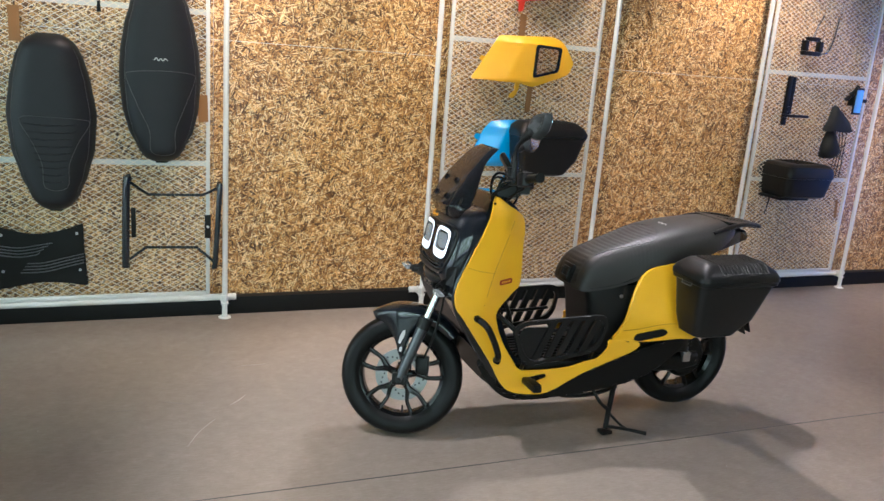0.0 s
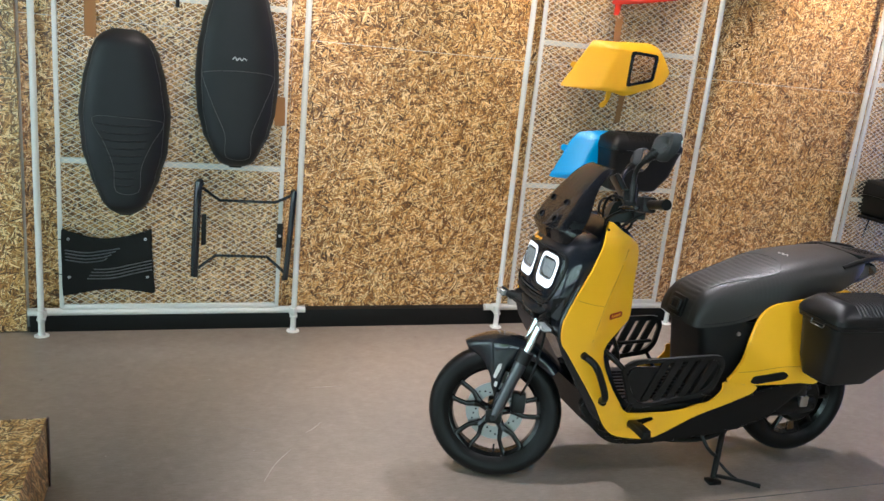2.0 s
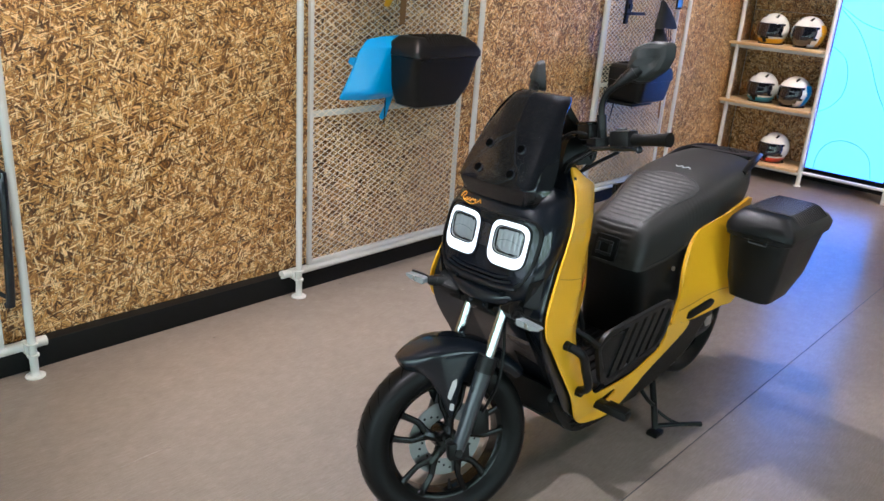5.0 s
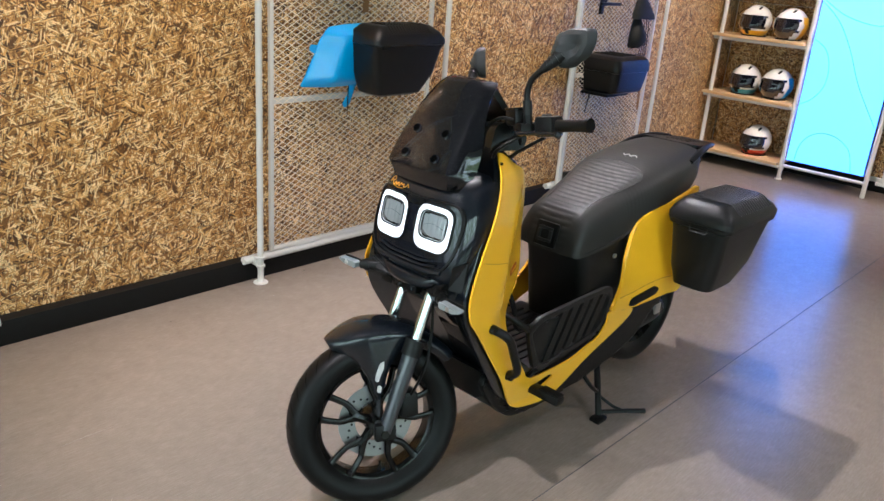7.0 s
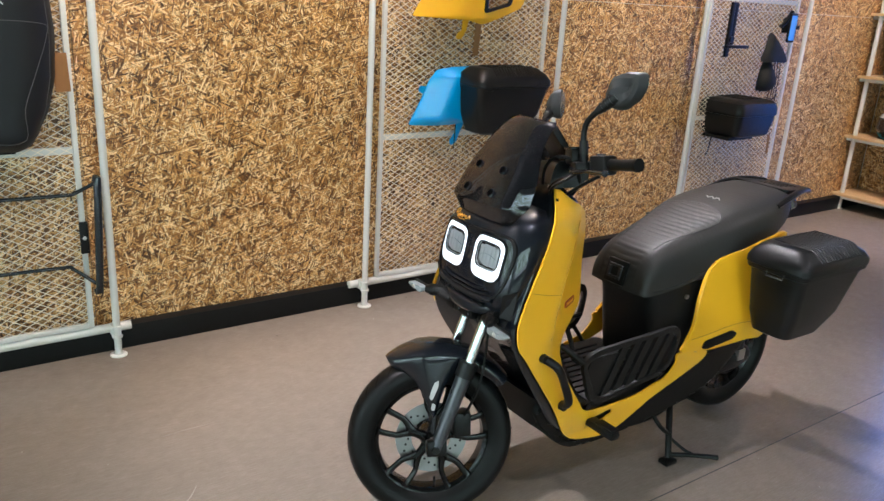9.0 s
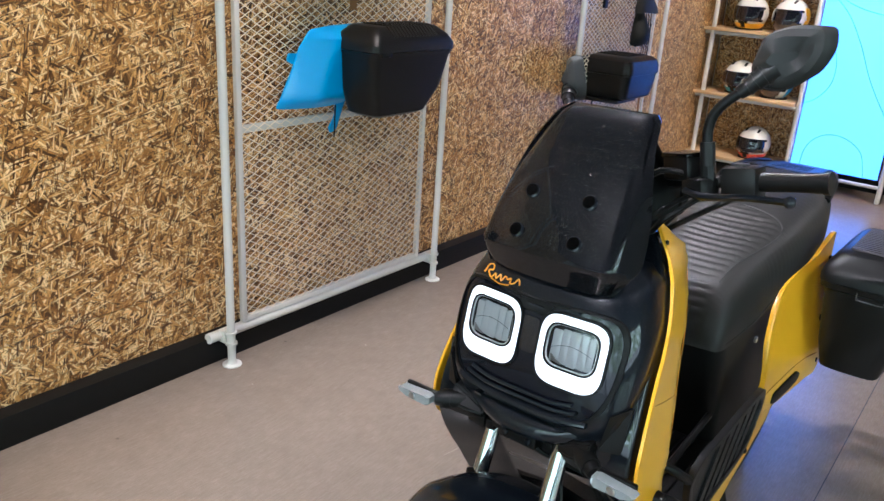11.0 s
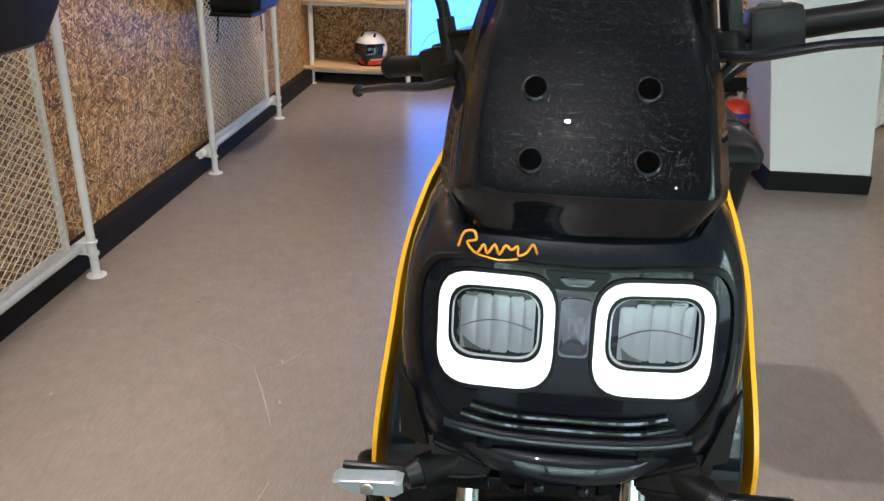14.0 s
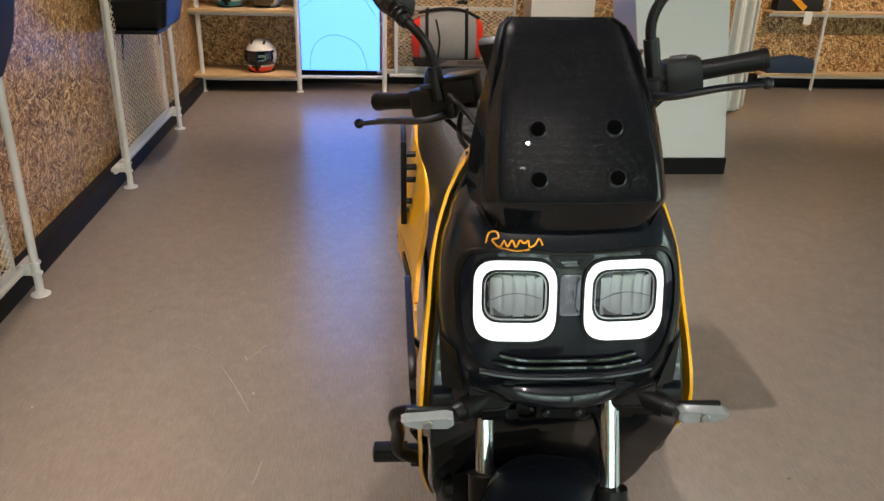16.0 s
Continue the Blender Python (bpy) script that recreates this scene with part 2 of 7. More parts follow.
OSB = osb_material()
OSB_BOX = osb_material("osb_box", True)
FLOOR = floor_material()
WHITE_METAL = simple("white_powder_coat", (0.64, 0.64, 0.61), 0.42, vary=0.06, bump=0.05)
SKIRT = simple("black_skirting", grey(0.008), 0.5, vary=0.3, spec=0.15)
CEILING = simple("ceiling_paint", grey(0.045), 0.9, spec=0.2)
WALL_PAINT = simple("wall_paint", (0.72, 0.72, 0.69), 0.85, vary=0.05, bump=0.08)
PANEL_WHITE = simple("white_laminate", (0.74, 0.76, 0.73), 0.55, vary=0.03)
GLOSS_BLACK = flake_paint("gloss_black_paint", (0.004, 0.006, 0.0095))
SCREEN_BLACK = flake_paint("scratched_black_screen", (0.004, 0.0045, 0.006), True)
SATIN_BLACK = simple("black_plastic", grey(0.006), 0.36, vary=0.25, bump=0.15, bump_scale=900, spec=0.2)
MATT_BLACK = simple("matt_black_plastic", grey(0.0085), 0.37, vary=0.25, bump=0.2, bump_scale=700, spec=0.26)
MIRROR_SHELL = simple("grey_black_plastic", (0.022, 0.024, 0.024), 0.55, vary=0.2, bump=0.2, bump_scale=700, spec=0.3)
# mat rubber in a lighter grey: the sheen on its ridges put into colour
RIDGE_RUBBER = simple("ridge_sheen_rubber", (0.075, 0.078, 0.085), 0.3, vary=0.3, spec=0.5)
RUBBER = simple("tyre_rubber", grey(0.0055), 0.42, vary=0.35, spec=0.17, bump=0.2)
YELLOW = simple("yellow_paint", (0.86, 0.44, 0.012), 0.30, spec=0.4, coat=0.5, vary=0.03, smudge=2.0, rough_vary=0.04)
BLUE = simple("blue_paint", (0.001, 0.31, 0.70), 0.3, coat=0.35, vary=0.05)
RED = simple("red_paint", (0.75, 0.035, 0.012), 0.3, coat=0.8, vary=0.05)
CHROME = simple("chrome", (0.60, 0.63, 0.66), 0.12, 1.0, vary=0.05, rough_vary=0.03)
DISC_STEEL = simple("disc_steel", grey(0.24), 0.42, 1.0)
# white mesh coat tinted cream: warm bounce off the strand board put into colour
MESH_METAL = simple("mesh_warm_lit_coat", (0.88, 0.78, 0.62), 0.5, vary=0.06)
SEAM_YELLOW = simple("seam_yellow", (0.45, 0.20, 0.006), 0.5)
STEEL = simple("brushed_steel", grey(0.55), 0.32, 1.0)
ALLOY_BLACK = simple("black_alloy", grey(0.003), 0.26, coat=0.3, vary=0.2, spec=0.12)
LEATHER = leather_material("seat_leather", (0.011, 0.012, 0.014))
SADDLE_HIDE = leather_material("saddle_leather", (0.021, 0.0198, 0.018), 0.42)
STITCH = simple("grey_thread", grey(0.085), 0.8)
SEAM_THREAD = simple("dark_thread", grey(0.055), 0.8)
PINE = pine_material("pine_board", (0.70, 0.50, 0.28), (0.52, 0.34, 0.16))
CARD = simple("brown_card", (0.27, 0.125, 0.04), 0.75, vary=0.15)
FABRIC_GREY = simple("grey_canvas", (0.27, 0.27, 0.27), 0.8, vary=0.2, bump=0.3)
FABRIC_BLACK = simple("black_nylon", grey(0.016), 0.6, vary=0.3, bump=0.4, bump_scale=250, spec=0.2)
FABRIC_NAVY = simple("navy_cloth", (0.012, 0.03, 0.06), 0.85, vary=0.2, bump=0.3)
CURTAIN = simple("pale_curtain", (0.62, 0.61, 0.57), 0.9, vary=0.08, bump=0.2, bump_scale=1200)
HELMET_WHITE = simple("helmet_white", (0.80, 0.79, 0.75), 0.2, coat=0.8, vary=0.03)
FACE_BLACK = simple("dark_face_plastic", (0.006, 0.007, 0.011), 0.12, coat=0.35, vary=0.1, rough_vary=0.04, spec=0.2)
VISOR = simple("dark_visor", (0.006, 0.007, 0.012), 0.06, coat=1.0, vary=0.1, rough_vary=0.02)
LENS_CLEAR = simple("clear_lens", (0.46, 0.49, 0.50), 0.12, coat=1.0, vary=0.08)
LENS_DEEP = simple("lamp_depth", (0.07, 0.080, 0.088), 0.14, 0.0, coat=1.0, vary=0.2, scale=18)
REFLECTOR = simple("lamp_reflector", (0.20, 0.225, 0.24), 0.18, 0.0, coat=1.0, vary=0.2, scale=18)
SCRATCH = simple("scratched_clear_coat", (0.19, 0.185, 0.17), 0.17, 1.0, vary=0.1)
VENT_GREY = simple("vent_grey", grey(0.09), 0.5)
PRINT_DARK = simple("dark_grey_plastic", grey(0.05), 0.45, vary=0.2)
# near-black without gloss: the shade inside holes and grooves as colour
VOID = simple("hole_shade_black", grey(0.002), 1.0, vary=0.1, spec=0.0)
RING_LIGHT = glow("daylight_ring", (0.90, 0.96, 1.0), 1.12)
SIGNAL_LENS = simple("signal_lens", (0.25, 0.28, 0.29), 0.15, coat=1.0, vary=0.2, scale=60)
SCREEN = glow("screen_cyan", (0.070, 0.265, 1.0), 4.3)
SCREEN_LINE = glow("screen_line", (0.08, 0.36, 0.62), 1.0)
SPOT_GLOW = glow("spot_glow", (1.0, 0.9, 0.75), 40.0)
LOGO_ORANGE = simple("orange_print", (0.85, 0.36, 0.02), 0.4)
PRINT_GREY = simple("grey_print", grey(0.45), 0.5)
PRINT_RED = simple("red_badge", (0.28, 0.012, 0.006), 0.4)
STREET = backdrop_material()
SCUFF_PALE = simple("pale_scuff", (0.250, 0.210, 0.175), 0.36, vary=0.15, scale=200)
SCUFF_DARK = simple("rubber_scuff", (0.15, 0.122, 0.102), 0.5, vary=0.2, scale=200)

# ---- mesh tools ----


def bm_of(verts, faces):
    bm = bmesh.new()
    vs = [bm.verts.new(v) for v in verts]
    for f in faces:
        try:
            bm.faces.new([vs[i] for i in f])
        except ValueError:
            pass
    bmesh.ops.recalc_face_normals(bm, faces=bm.faces)
    return bm


def joined(*bms):
    """One bmesh from several."""
    out = bmesh.new()
    for b in bms:
        me = bpy.data.meshes.new("tmp")
        b.to_mesh(me)
        b.free()
        out.from_mesh(me)
        bpy.data.meshes.remove(me)
    return out


def part(name, bm, material, parent=None, label="", smooth=38, kind=""):
    """Links a bmesh as one mesh object under a thing or a part."""
    me = bpy.data.meshes.new(name)
    bm.to_mesh(me)
    bm.free()
    me.materials.append(material)
    if smooth:
        me.shade_smooth()
        me.set_sharp_from_angle(angle=radians(smooth))
    ob = new(name, me)
    ob.parent = parent
    return tagged(ob, label, "", "", kind)


def thing(name, where, label, category, group="", turn=0.0):
    ob = new(name)
    ob.empty_display_size = 0.05
    ob.matrix_world = pose(*where, 0, 0, turn)
    return tagged(ob, label, category, group)


def structure(name, bm, material, label="", smooth=30):
    return tagged(part(name, bm, material, None, label, smooth), kind="structure")


def box(x0, x1, y0, y1, z0, z1, bevel=0.0, segments=2):
    bm = bmesh.new()
    bmesh.ops.create_cube(bm, size=1.0, matrix=Matrix.Translation(((x0 + x1) / 2, (y0 + y1) / 2, (z0 + z1) / 2)) @ Matrix.Diagonal((x1 - x0, y1 - y0, z1 - z0, 1)))
    if bevel:
        bmesh.ops.bevel(bm, geom=bm.edges[:], offset=bevel, segments=segments, profile=0.6, affect="EDGES")
    return bm


def spun(profile, centre=(0, 0, 0), axis="Y", n=48, closed=True):
    """A ring or body turned from (radius, along) pairs."""
    verts, faces, k = [], [], len(profile)
    for i in range(n):
        a = 2 * math.pi * i / n
        for r, h in profile:
            c, s = r * math.cos(a), r * math.sin(a)
            p = {"Y": (c, h, s), "X": (h, c, s), "Z": (c, s, h)}[axis]
            verts.append((p[0] + centre[0], p[1] + centre[1], p[2] + centre[2]))
    for i in range(n):
        for j in range(k if closed else k - 1):
            a, b, c, d = i * k + j, i * k + (j + 1) % k, ((i + 1) % n) * k + (j + 1) % k, ((i + 1) % n) * k + j
            faces.append((a, b, c, d))
    bm = bm_of(verts, faces)
    bmesh.ops.remove_doubles(bm, verts=bm.verts, dist=1e-5)
    bmesh.ops.recalc_face_normals(bm, faces=bm.faces)
    return bm


def curve_points(points, steps=6, closed=False):
    """A smooth line through the points."""
    ps = [Vector(p) for p in points]
    n, out = len(ps), []
    for i in range(n if closed else n - 1):
        a, b, c, d = (ps[(i - 1) % n], ps[i], ps[(i + 1) % n], ps[(i + 2) % n]) if closed else (ps[max(i - 1, 0)], ps[i], ps[i + 1], ps[min(i + 2, n - 1)])
        for s in range(steps):
            t = s / steps
            out.append(0.5 * (2 * b + (c - a) * t + (2 * a - 5 * b + 4 * c - d) * t * t + (3 * b - a - 3 * c + d) * t ** 3))
    if not closed:
        out.append(ps[-1])
    return out


def tube(points, radius, n=10, closed=False, steps=5, flat=1.0, smooth=True):
    """A round bar along a smooth line. radius: one number or one for each given point."""
    ps = curve_points(points, steps, closed) if smooth and len(points) > 2 else [Vector(p) for p in points]
    m = len(ps)
    if isinstance(radius, (int, float)):
        radii = [radius] * m
    else:
        k = len(radius) - 1
        radii = []
        for i in range(m):
            f = i / (m - 1) * k
            j = min(int(f), k - 1)
            radii.append(radius[j] + (radius[j + 1] - radius[j]) * (f - j))
    verts, faces = [], []
    side = None
    for i, p in enumerate(ps):
        ahead = (ps[(i + 1) % m] - ps[i - 1]) if closed else (ps[min(i + 1, m - 1)] - ps[max(i - 1, 0)])
        ahead.normalize()
        if side is None:
            side = ahead.orthogonal().normalized() if abs(ahead.z) > 0.95 else ahead.cross(Vector((0, 0, 1))).normalized()
        side = (side - ahead * side.dot(ahead)).normalized()
        up = side.cross(ahead)
        for j in range(n):
            a = 2 * math.pi * j / n
            verts.append(p + side * math.cos(a) * radii[i] + up * math.sin(a) * radii[i] * flat)
    for i in range(m if closed else m - 1):
        for j in range(n):
            a, b = i * n + j, i * n + (j + 1) % n
            c, d = ((i + 1) % m) * n + (j + 1) % n, ((i + 1) % m) * n + j
            faces.append((a, b, c, d))
    if not closed:
        faces += [tuple(range(n)), tuple(range((m - 1) * n, m * n))]
    return bm_of(verts, faces)


def rod(a, b, r0, r1=None, n=14):
    return tube([a, b], [r0, r0 if r1 is None else r1], n, smooth=False)


def loft(rings, caps=True, closed=True):
    verts = [v for ring in rings for v in ring]
    n, faces = len(rings[0]), []
    for i in range(len(rings) - 1):
        for j in range(n if closed else n - 1):
            faces.append((i * n + j, i * n + (j + 1) % n, (i + 1) * n + (j + 1) % n, (i + 1) * n + j))
    if caps:
        faces += [tuple(range(n)), tuple(range((len(rings) - 1) * n, len(rings) * n))]
    return bm_of(verts, faces)


def rounded(outline, radius, steps=4):
    """A polygon with its corners rounded."""
    out, n = [], len(outline)
    for i in range(n):
        p, a, b = Vector(outline[i]), Vector(outline[i - 1]), Vector(outline[(i + 1) % n])
        r = min(radius, (a - p).length * 0.45, (b - p).length * 0.45)
        s, e = p + (a - p).normalized() * r, p + (b - p).normalized() * r
        for k in range(steps + 1):
            t = k / steps
            out.append(tuple((1 - t) ** 2 * s + 2 * t * (1 - t) * p + t * t * e))
    return out


def smooth_outline(outline, steps=4):
    return [(p.x, p.y) for p in curve_points([(a, b, 0) for a, b in outline], steps, True)]


def rect2(cx, cy, w, h, r, steps=5):
    return rounded([(cx - w / 2, cy - h / 2), (cx + w / 2, cy - h / 2), (cx + w / 2, cy + h / 2), (cx - w / 2, cy + h / 2)], r, steps)


def sheet(outline, lift, thick, cell=0.03, holes=(), side=1, bevel=0.0):
    """A curved plate: an outline in (x, z), lifted to y = lift(x, z), of that thickness away from the outside (side: -1 faces -y)."""
    from mathutils.geometry import tessellate_polygon
    loops = [[Vector((a, 0, b)) for a, b in ring] for ring in (outline, *holes)]
    flat = [v for ring in loops for v in ring]
    bm = bmesh.new()
    vs = [bm.verts.new(v) for v in flat]
    for tri in tessellate_polygon(loops):
        try:
            bm.faces.new([vs[i] for i in tri])
        except ValueError:
            pass
    xs, zs = [v.x for v in flat], [v.z for v in flat]
    for lo, hi, normal in ((min(xs), max(xs), (1, 0, 0)), (min(zs), max(zs), (0, 0, 1))):
        k = int((hi - lo) / cell)
        for i in range(1, k):
            at = lo + (hi - lo) * i / k
            bmesh.ops.bisect_plane(bm, geom=bm.verts[:] + bm.edges[:] + bm.faces[:], dist=1e-5, plane_co=Vector(normal) * at, plane_no=normal)
    bmesh.ops.remove_doubles(bm, verts=bm.verts, dist=2e-5)
    for v in bm.verts:
        v.co.y = lift(v.co.x, v.co.z)
    bmesh.ops.recalc_face_normals(bm, faces=bm.faces)
    total = sum((f.normal.y * f.calc_area() for f in bm.faces))
    if total * side < 0:
        bmesh.ops.reverse_faces(bm, faces=bm.faces)
    made = bmesh.ops.extrude_face_region(bm, geom=bm.faces[:])
    moved = [g for g in made["geom"] if isinstance(g, bmesh.types.BMVert)]
    # the extruded copy becomes the outer skin
    for v in moved:
        v.co.y += side * thick
    bmesh.ops.recalc_face_normals(bm, faces=bm.faces)
    if bevel:
        edges = [e for e in bm.edges if len(e.link_faces) == 2 and e.calc_face_angle(0) > 1.0 and any(side * f.normal.y > 0.5 for f in e.link_faces)]
        bmesh.ops.bevel(bm, geom=edges, offset=bevel, segments=2, profile=0.6, affect="EDGES")
    return bm


def turned(bm, m):
    bm.transform(m)
    return bm


def scaled_ring(ring, f, centre=None):
    c = centre or (sum(p[0] for p in ring) / len(ring), sum(p[1] for p in ring) / len(ring))
    return [(c[0] + (p[0] - c[0]) * f, c[1] + (p[1] - c[1]) * f) for p in ring]


def lerp_table(table, at):
    """Linear look-up in rows (key, values...)."""
    if at <= table[0][0]:
        return table[0][1:]
    for a, b in zip(table, table[1:]):
        if at <= b[0]:
            f = (at - a[0]) / (b[0] - a[0])
            f = f * f * (3 - 2 * f) * 0.5 + f * 0.5
            return tuple(u + (v - u) * f for u, v in zip(a[1:], b[1:]))
    return table[-1][1:]

# ---- the room ----
WALL_Y = 5.47          # face of the strand board
SKIRT_Y = 5.412
WEST, EAST, SOUTH = -3.0, 7.45, -2.2
PIPES = (0.19, 1.40, 2.57, 3.725, 4.90, 6.01)
PIPE_Y = 5.36

floor = structure("floor", box(WEST - 0.2, EAST + 0.2, SOUTH - 0.2, WALL_Y + 0.2, -0.1, 0.0), FLOOR, "grey-brown vinyl floor with fine streaks and scuffs", 0)
structure("floor_seam", box(WEST, EAST - 0.1, 3.5265, 3.5295, 0.0, 0.0012), simple("seam_weld", grey(0.035), 0.6), "thin dark welded seam in the vinyl floor", 0)


def scuff(path, width, material, label):
    """A ragged streak lying on the vinyl, tapered at both ends."""
    rng = random.Random(len(path) + int(path[0][0] * 1000))
    pts = [Vector(p) for p in curve_points([(x, y, 0.0) for x, y in path], 7)]
    verts, faces = [], []
    for i, p in enumerate(pts):
        d = (pts[min(i + 1, len(pts) - 1)] - pts[max(i - 1, 0)]).normalized()
        side = Vector((-d.y, d.x, 0)) * width * 0.32 * (0.15 + math.sin(math.pi * i / (len(pts) - 1)) * rng.uniform(0.55, 1.1))
        verts += [p + side, p - side, p + side + Vector((0, 0, 0.0007)), p - side + Vector((0, 0, 0.0007))]
        if i:
            k = 4 * i
            faces += [(k - 2, k - 1, k + 3, k + 2), (k - 4, k - 2, k + 2, k), (k - 1, k - 3, k + 1, k + 3)]
    return structure("floor_scuff", bm_of(verts, faces), material, label, 0)


for path, width in (
    (((3.379, 4.827), (3.332, 4.736), (3.27, 4.645)), 0.006), (((3.226, 4.637), (3.082, 4.563), (2.953, 4.504)), 0.007),
    (((3.208, 4.599), (3.246, 4.553), (3.341, 4.502)), 0.006), (((2.753, 4.447), (2.70, 4.452), (2.656, 4.46)), 0.006),
    (((3.265, 4.563), (3.253, 4.559), (3.243, 4.552)), 0.012), (((3.064, 4.515), (3.056, 4.51), (3.048, 4.508)), 0.014),
    (((1.12, 3.91), (1.17, 4.02), (1.24, 4.12)), 0.006), (((1.311, 4.241), (1.35, 4.275), (1.386, 4.325)), 0.007),
    (((1.377, 4.652), (1.46, 4.657), (1.543, 4.656)), 0.005),
):
    scuff(path, width, SCUFF_PALE, "faint pale scuff on the vinyl floor")
for path, width in ((((0.831, 4.274), (0.89, 4.272), (0.941, 4.265)), 0.005), (((1.035, 4.328), (1.09, 4.307), (1.153, 4.275)), 0.008), (((0.885, 3.734), (0.892, 3.736), (0.899, 3.739)), 0.009), (((0.765, 4.998), (0.771, 4.996), (0.777, 4.993)), 0.009)):
    scuff(path, width, SCUFF_DARK, "small dark rubber mark on the vinyl floor")
structure("ceiling", box(WEST - 0.2, EAST + 0.2, SOUTH - 0.2, WALL_Y + 0.2, CEIL, CEIL + 0.1), CEILING, "plain dark painted ceiling", 0)
wall_north = structure("wall_north", box(WEST - 0.2, EAST + 0.2, WALL_Y + 0.02, WALL_Y + 0.2, 0.0, CEIL), WALL_PAINT, "shop wall clad in oriented strand board", 0)
structure("wall_south", box(3.1, EAST + 0.2, SOUTH - 0.2, SOUTH, 0.0, CEIL), WALL_PAINT, "plain pale painted wall", 0)
structure("wall_south_sill", box(WEST - 0.2, 3.1, SOUTH - 0.2, SOUTH, 0.0, 0.35), WALL_PAINT, "low pale wall under the side windows", 0)
structure("wall_south_head", box(WEST - 0.2, 3.1, SOUTH - 0.2, SOUTH, 2.6, CEIL), WALL_PAINT, "plain pale wall above the side windows", 0)
for x in (-2.4, -0.6, 1.2):
    structure("mullion", box(x - 0.04, x + 0.04, SOUTH - 0.10, SOUTH - 0.04, 0.35, 2.6, 0.004), SKIRT, "dark shop front post")
structure("backdrop_side", box(WEST - 0.8, 3.8, SOUTH - 1.6, SOUTH - 1.5, -0.3, 3.4), STREET, "bright street and foliage beyond the side windows", 0)
wall_east = structure("wall_east", box(EAST, EAST + 0.2, SOUTH, WALL_Y + 0.02, 0.0, CEIL), WALL_PAINT, "end wall clad in strand board", 0)
structure("baseboard", box(0.13, EAST - 0.03, SKIRT_Y, WALL_Y + 0.02, 0.0, 0.101, 0.003), SKIRT, "low black skirting along the strand board wall")
structure("baseboard", box(EAST - 0.03, EAST, SOUTH, SKIRT_Y, 0.0, 0.115, 0.003), SKIRT, "low black skirting along the end wall")
# shop front: glazed wall with posts, daylight beyond
for y in (0.1, 1.4, 2.7, 4.0, 5.25):
    structure("mullion", box(WEST - 0.06, WEST, y - 0.04, y + 0.04, 0.0, 2.55, 0.004), SKIRT, "dark shop front post")
structure("transom", box(WEST - 0.05, WEST - 0.01, 0.14, 5.21, 2.10, 2.18, 0.004), SKIRT, "dark shop front rail")
structure("wall_west", box(WEST - 0.2, WEST, 5.29, WALL_Y, 0.0, CEIL), WALL_PAINT, "plain pale wall beside the shop front", 0)
structure("wall_west", box(WEST - 0.2, WEST, SOUTH, 0.06, 0.0, CEIL), WALL_PAINT, "plain pale wall beside the shop front", 0)
structure("wall_west_head", box(WEST - 0.2, WEST, 0.06, 5.29, 2.55, CEIL), WALL_PAINT, "plain pale wall above the shop front", 0)
structure("backdrop", box(WEST - 1.7, WEST - 1.6, -1.6, 6.6, -0.3, 3.4), STREET, "bright street and foliage beyond the shop front", 0)
structure("outer_ground", box(WEST - 6.0, WEST - 0.2, SOUTH - 8, WALL_Y + 8, -0.2, -0.1), simple("outer_paving", grey(0.3), 0.8), "pale paving outside the shop front", 0)


def boards(parent, spans, levels, plane, thick, axis="y", gap=0.0012):
    """Strand boards side by side, each a piece of its own."""
    for a, b in zip(spans, spans[1:]):
        for lo, hi in zip(levels, levels[1:]):
            if axis == "y":
                bm = box(a + gap, b - gap, plane, plane + thick, lo + gap, hi - gap, 0.0012, 1)
            else:
                bm = box(plane, plane + thick, a + gap, b - gap, lo + gap, hi - gap, 0.0012, 1)
            part("board", bm, OSB, parent, smooth=0)


boards(wall_north, (0.12, 1.345, 2.555, 3.765, 4.985, 6.20, EAST - 0.02), (0.099, 0.29, 1.51, CEIL), WALL_Y, 0.02)
boards(wall_east, (SOUTH, -1.1, 0.1, 1.32, 2.54, 3.76, 4.98, WALL_Y - 0.002), (0.112, 1.33, 2.55, CEIL), EAST - 0.018, 0.017, "x")
# proud pier of strand board that reaches the floor
pier = structure("wall_pier", box(-1.6, 0.105, 5.432, WALL_Y + 0.02, 0.0, CEIL), WALL_PAINT, "strand board pier standing proud of the wall", 0)
boards(pier, (-1.6, -0.45, 0.118), (0.004, 1.22, 2.44, CEIL), 5.412, 0.02)
structure("wall_north_end", box(WEST, -1.6, 5.432, WALL_Y + 0.02, 0.0, CEIL), WALL_PAINT, "plain pale wall end", 0)


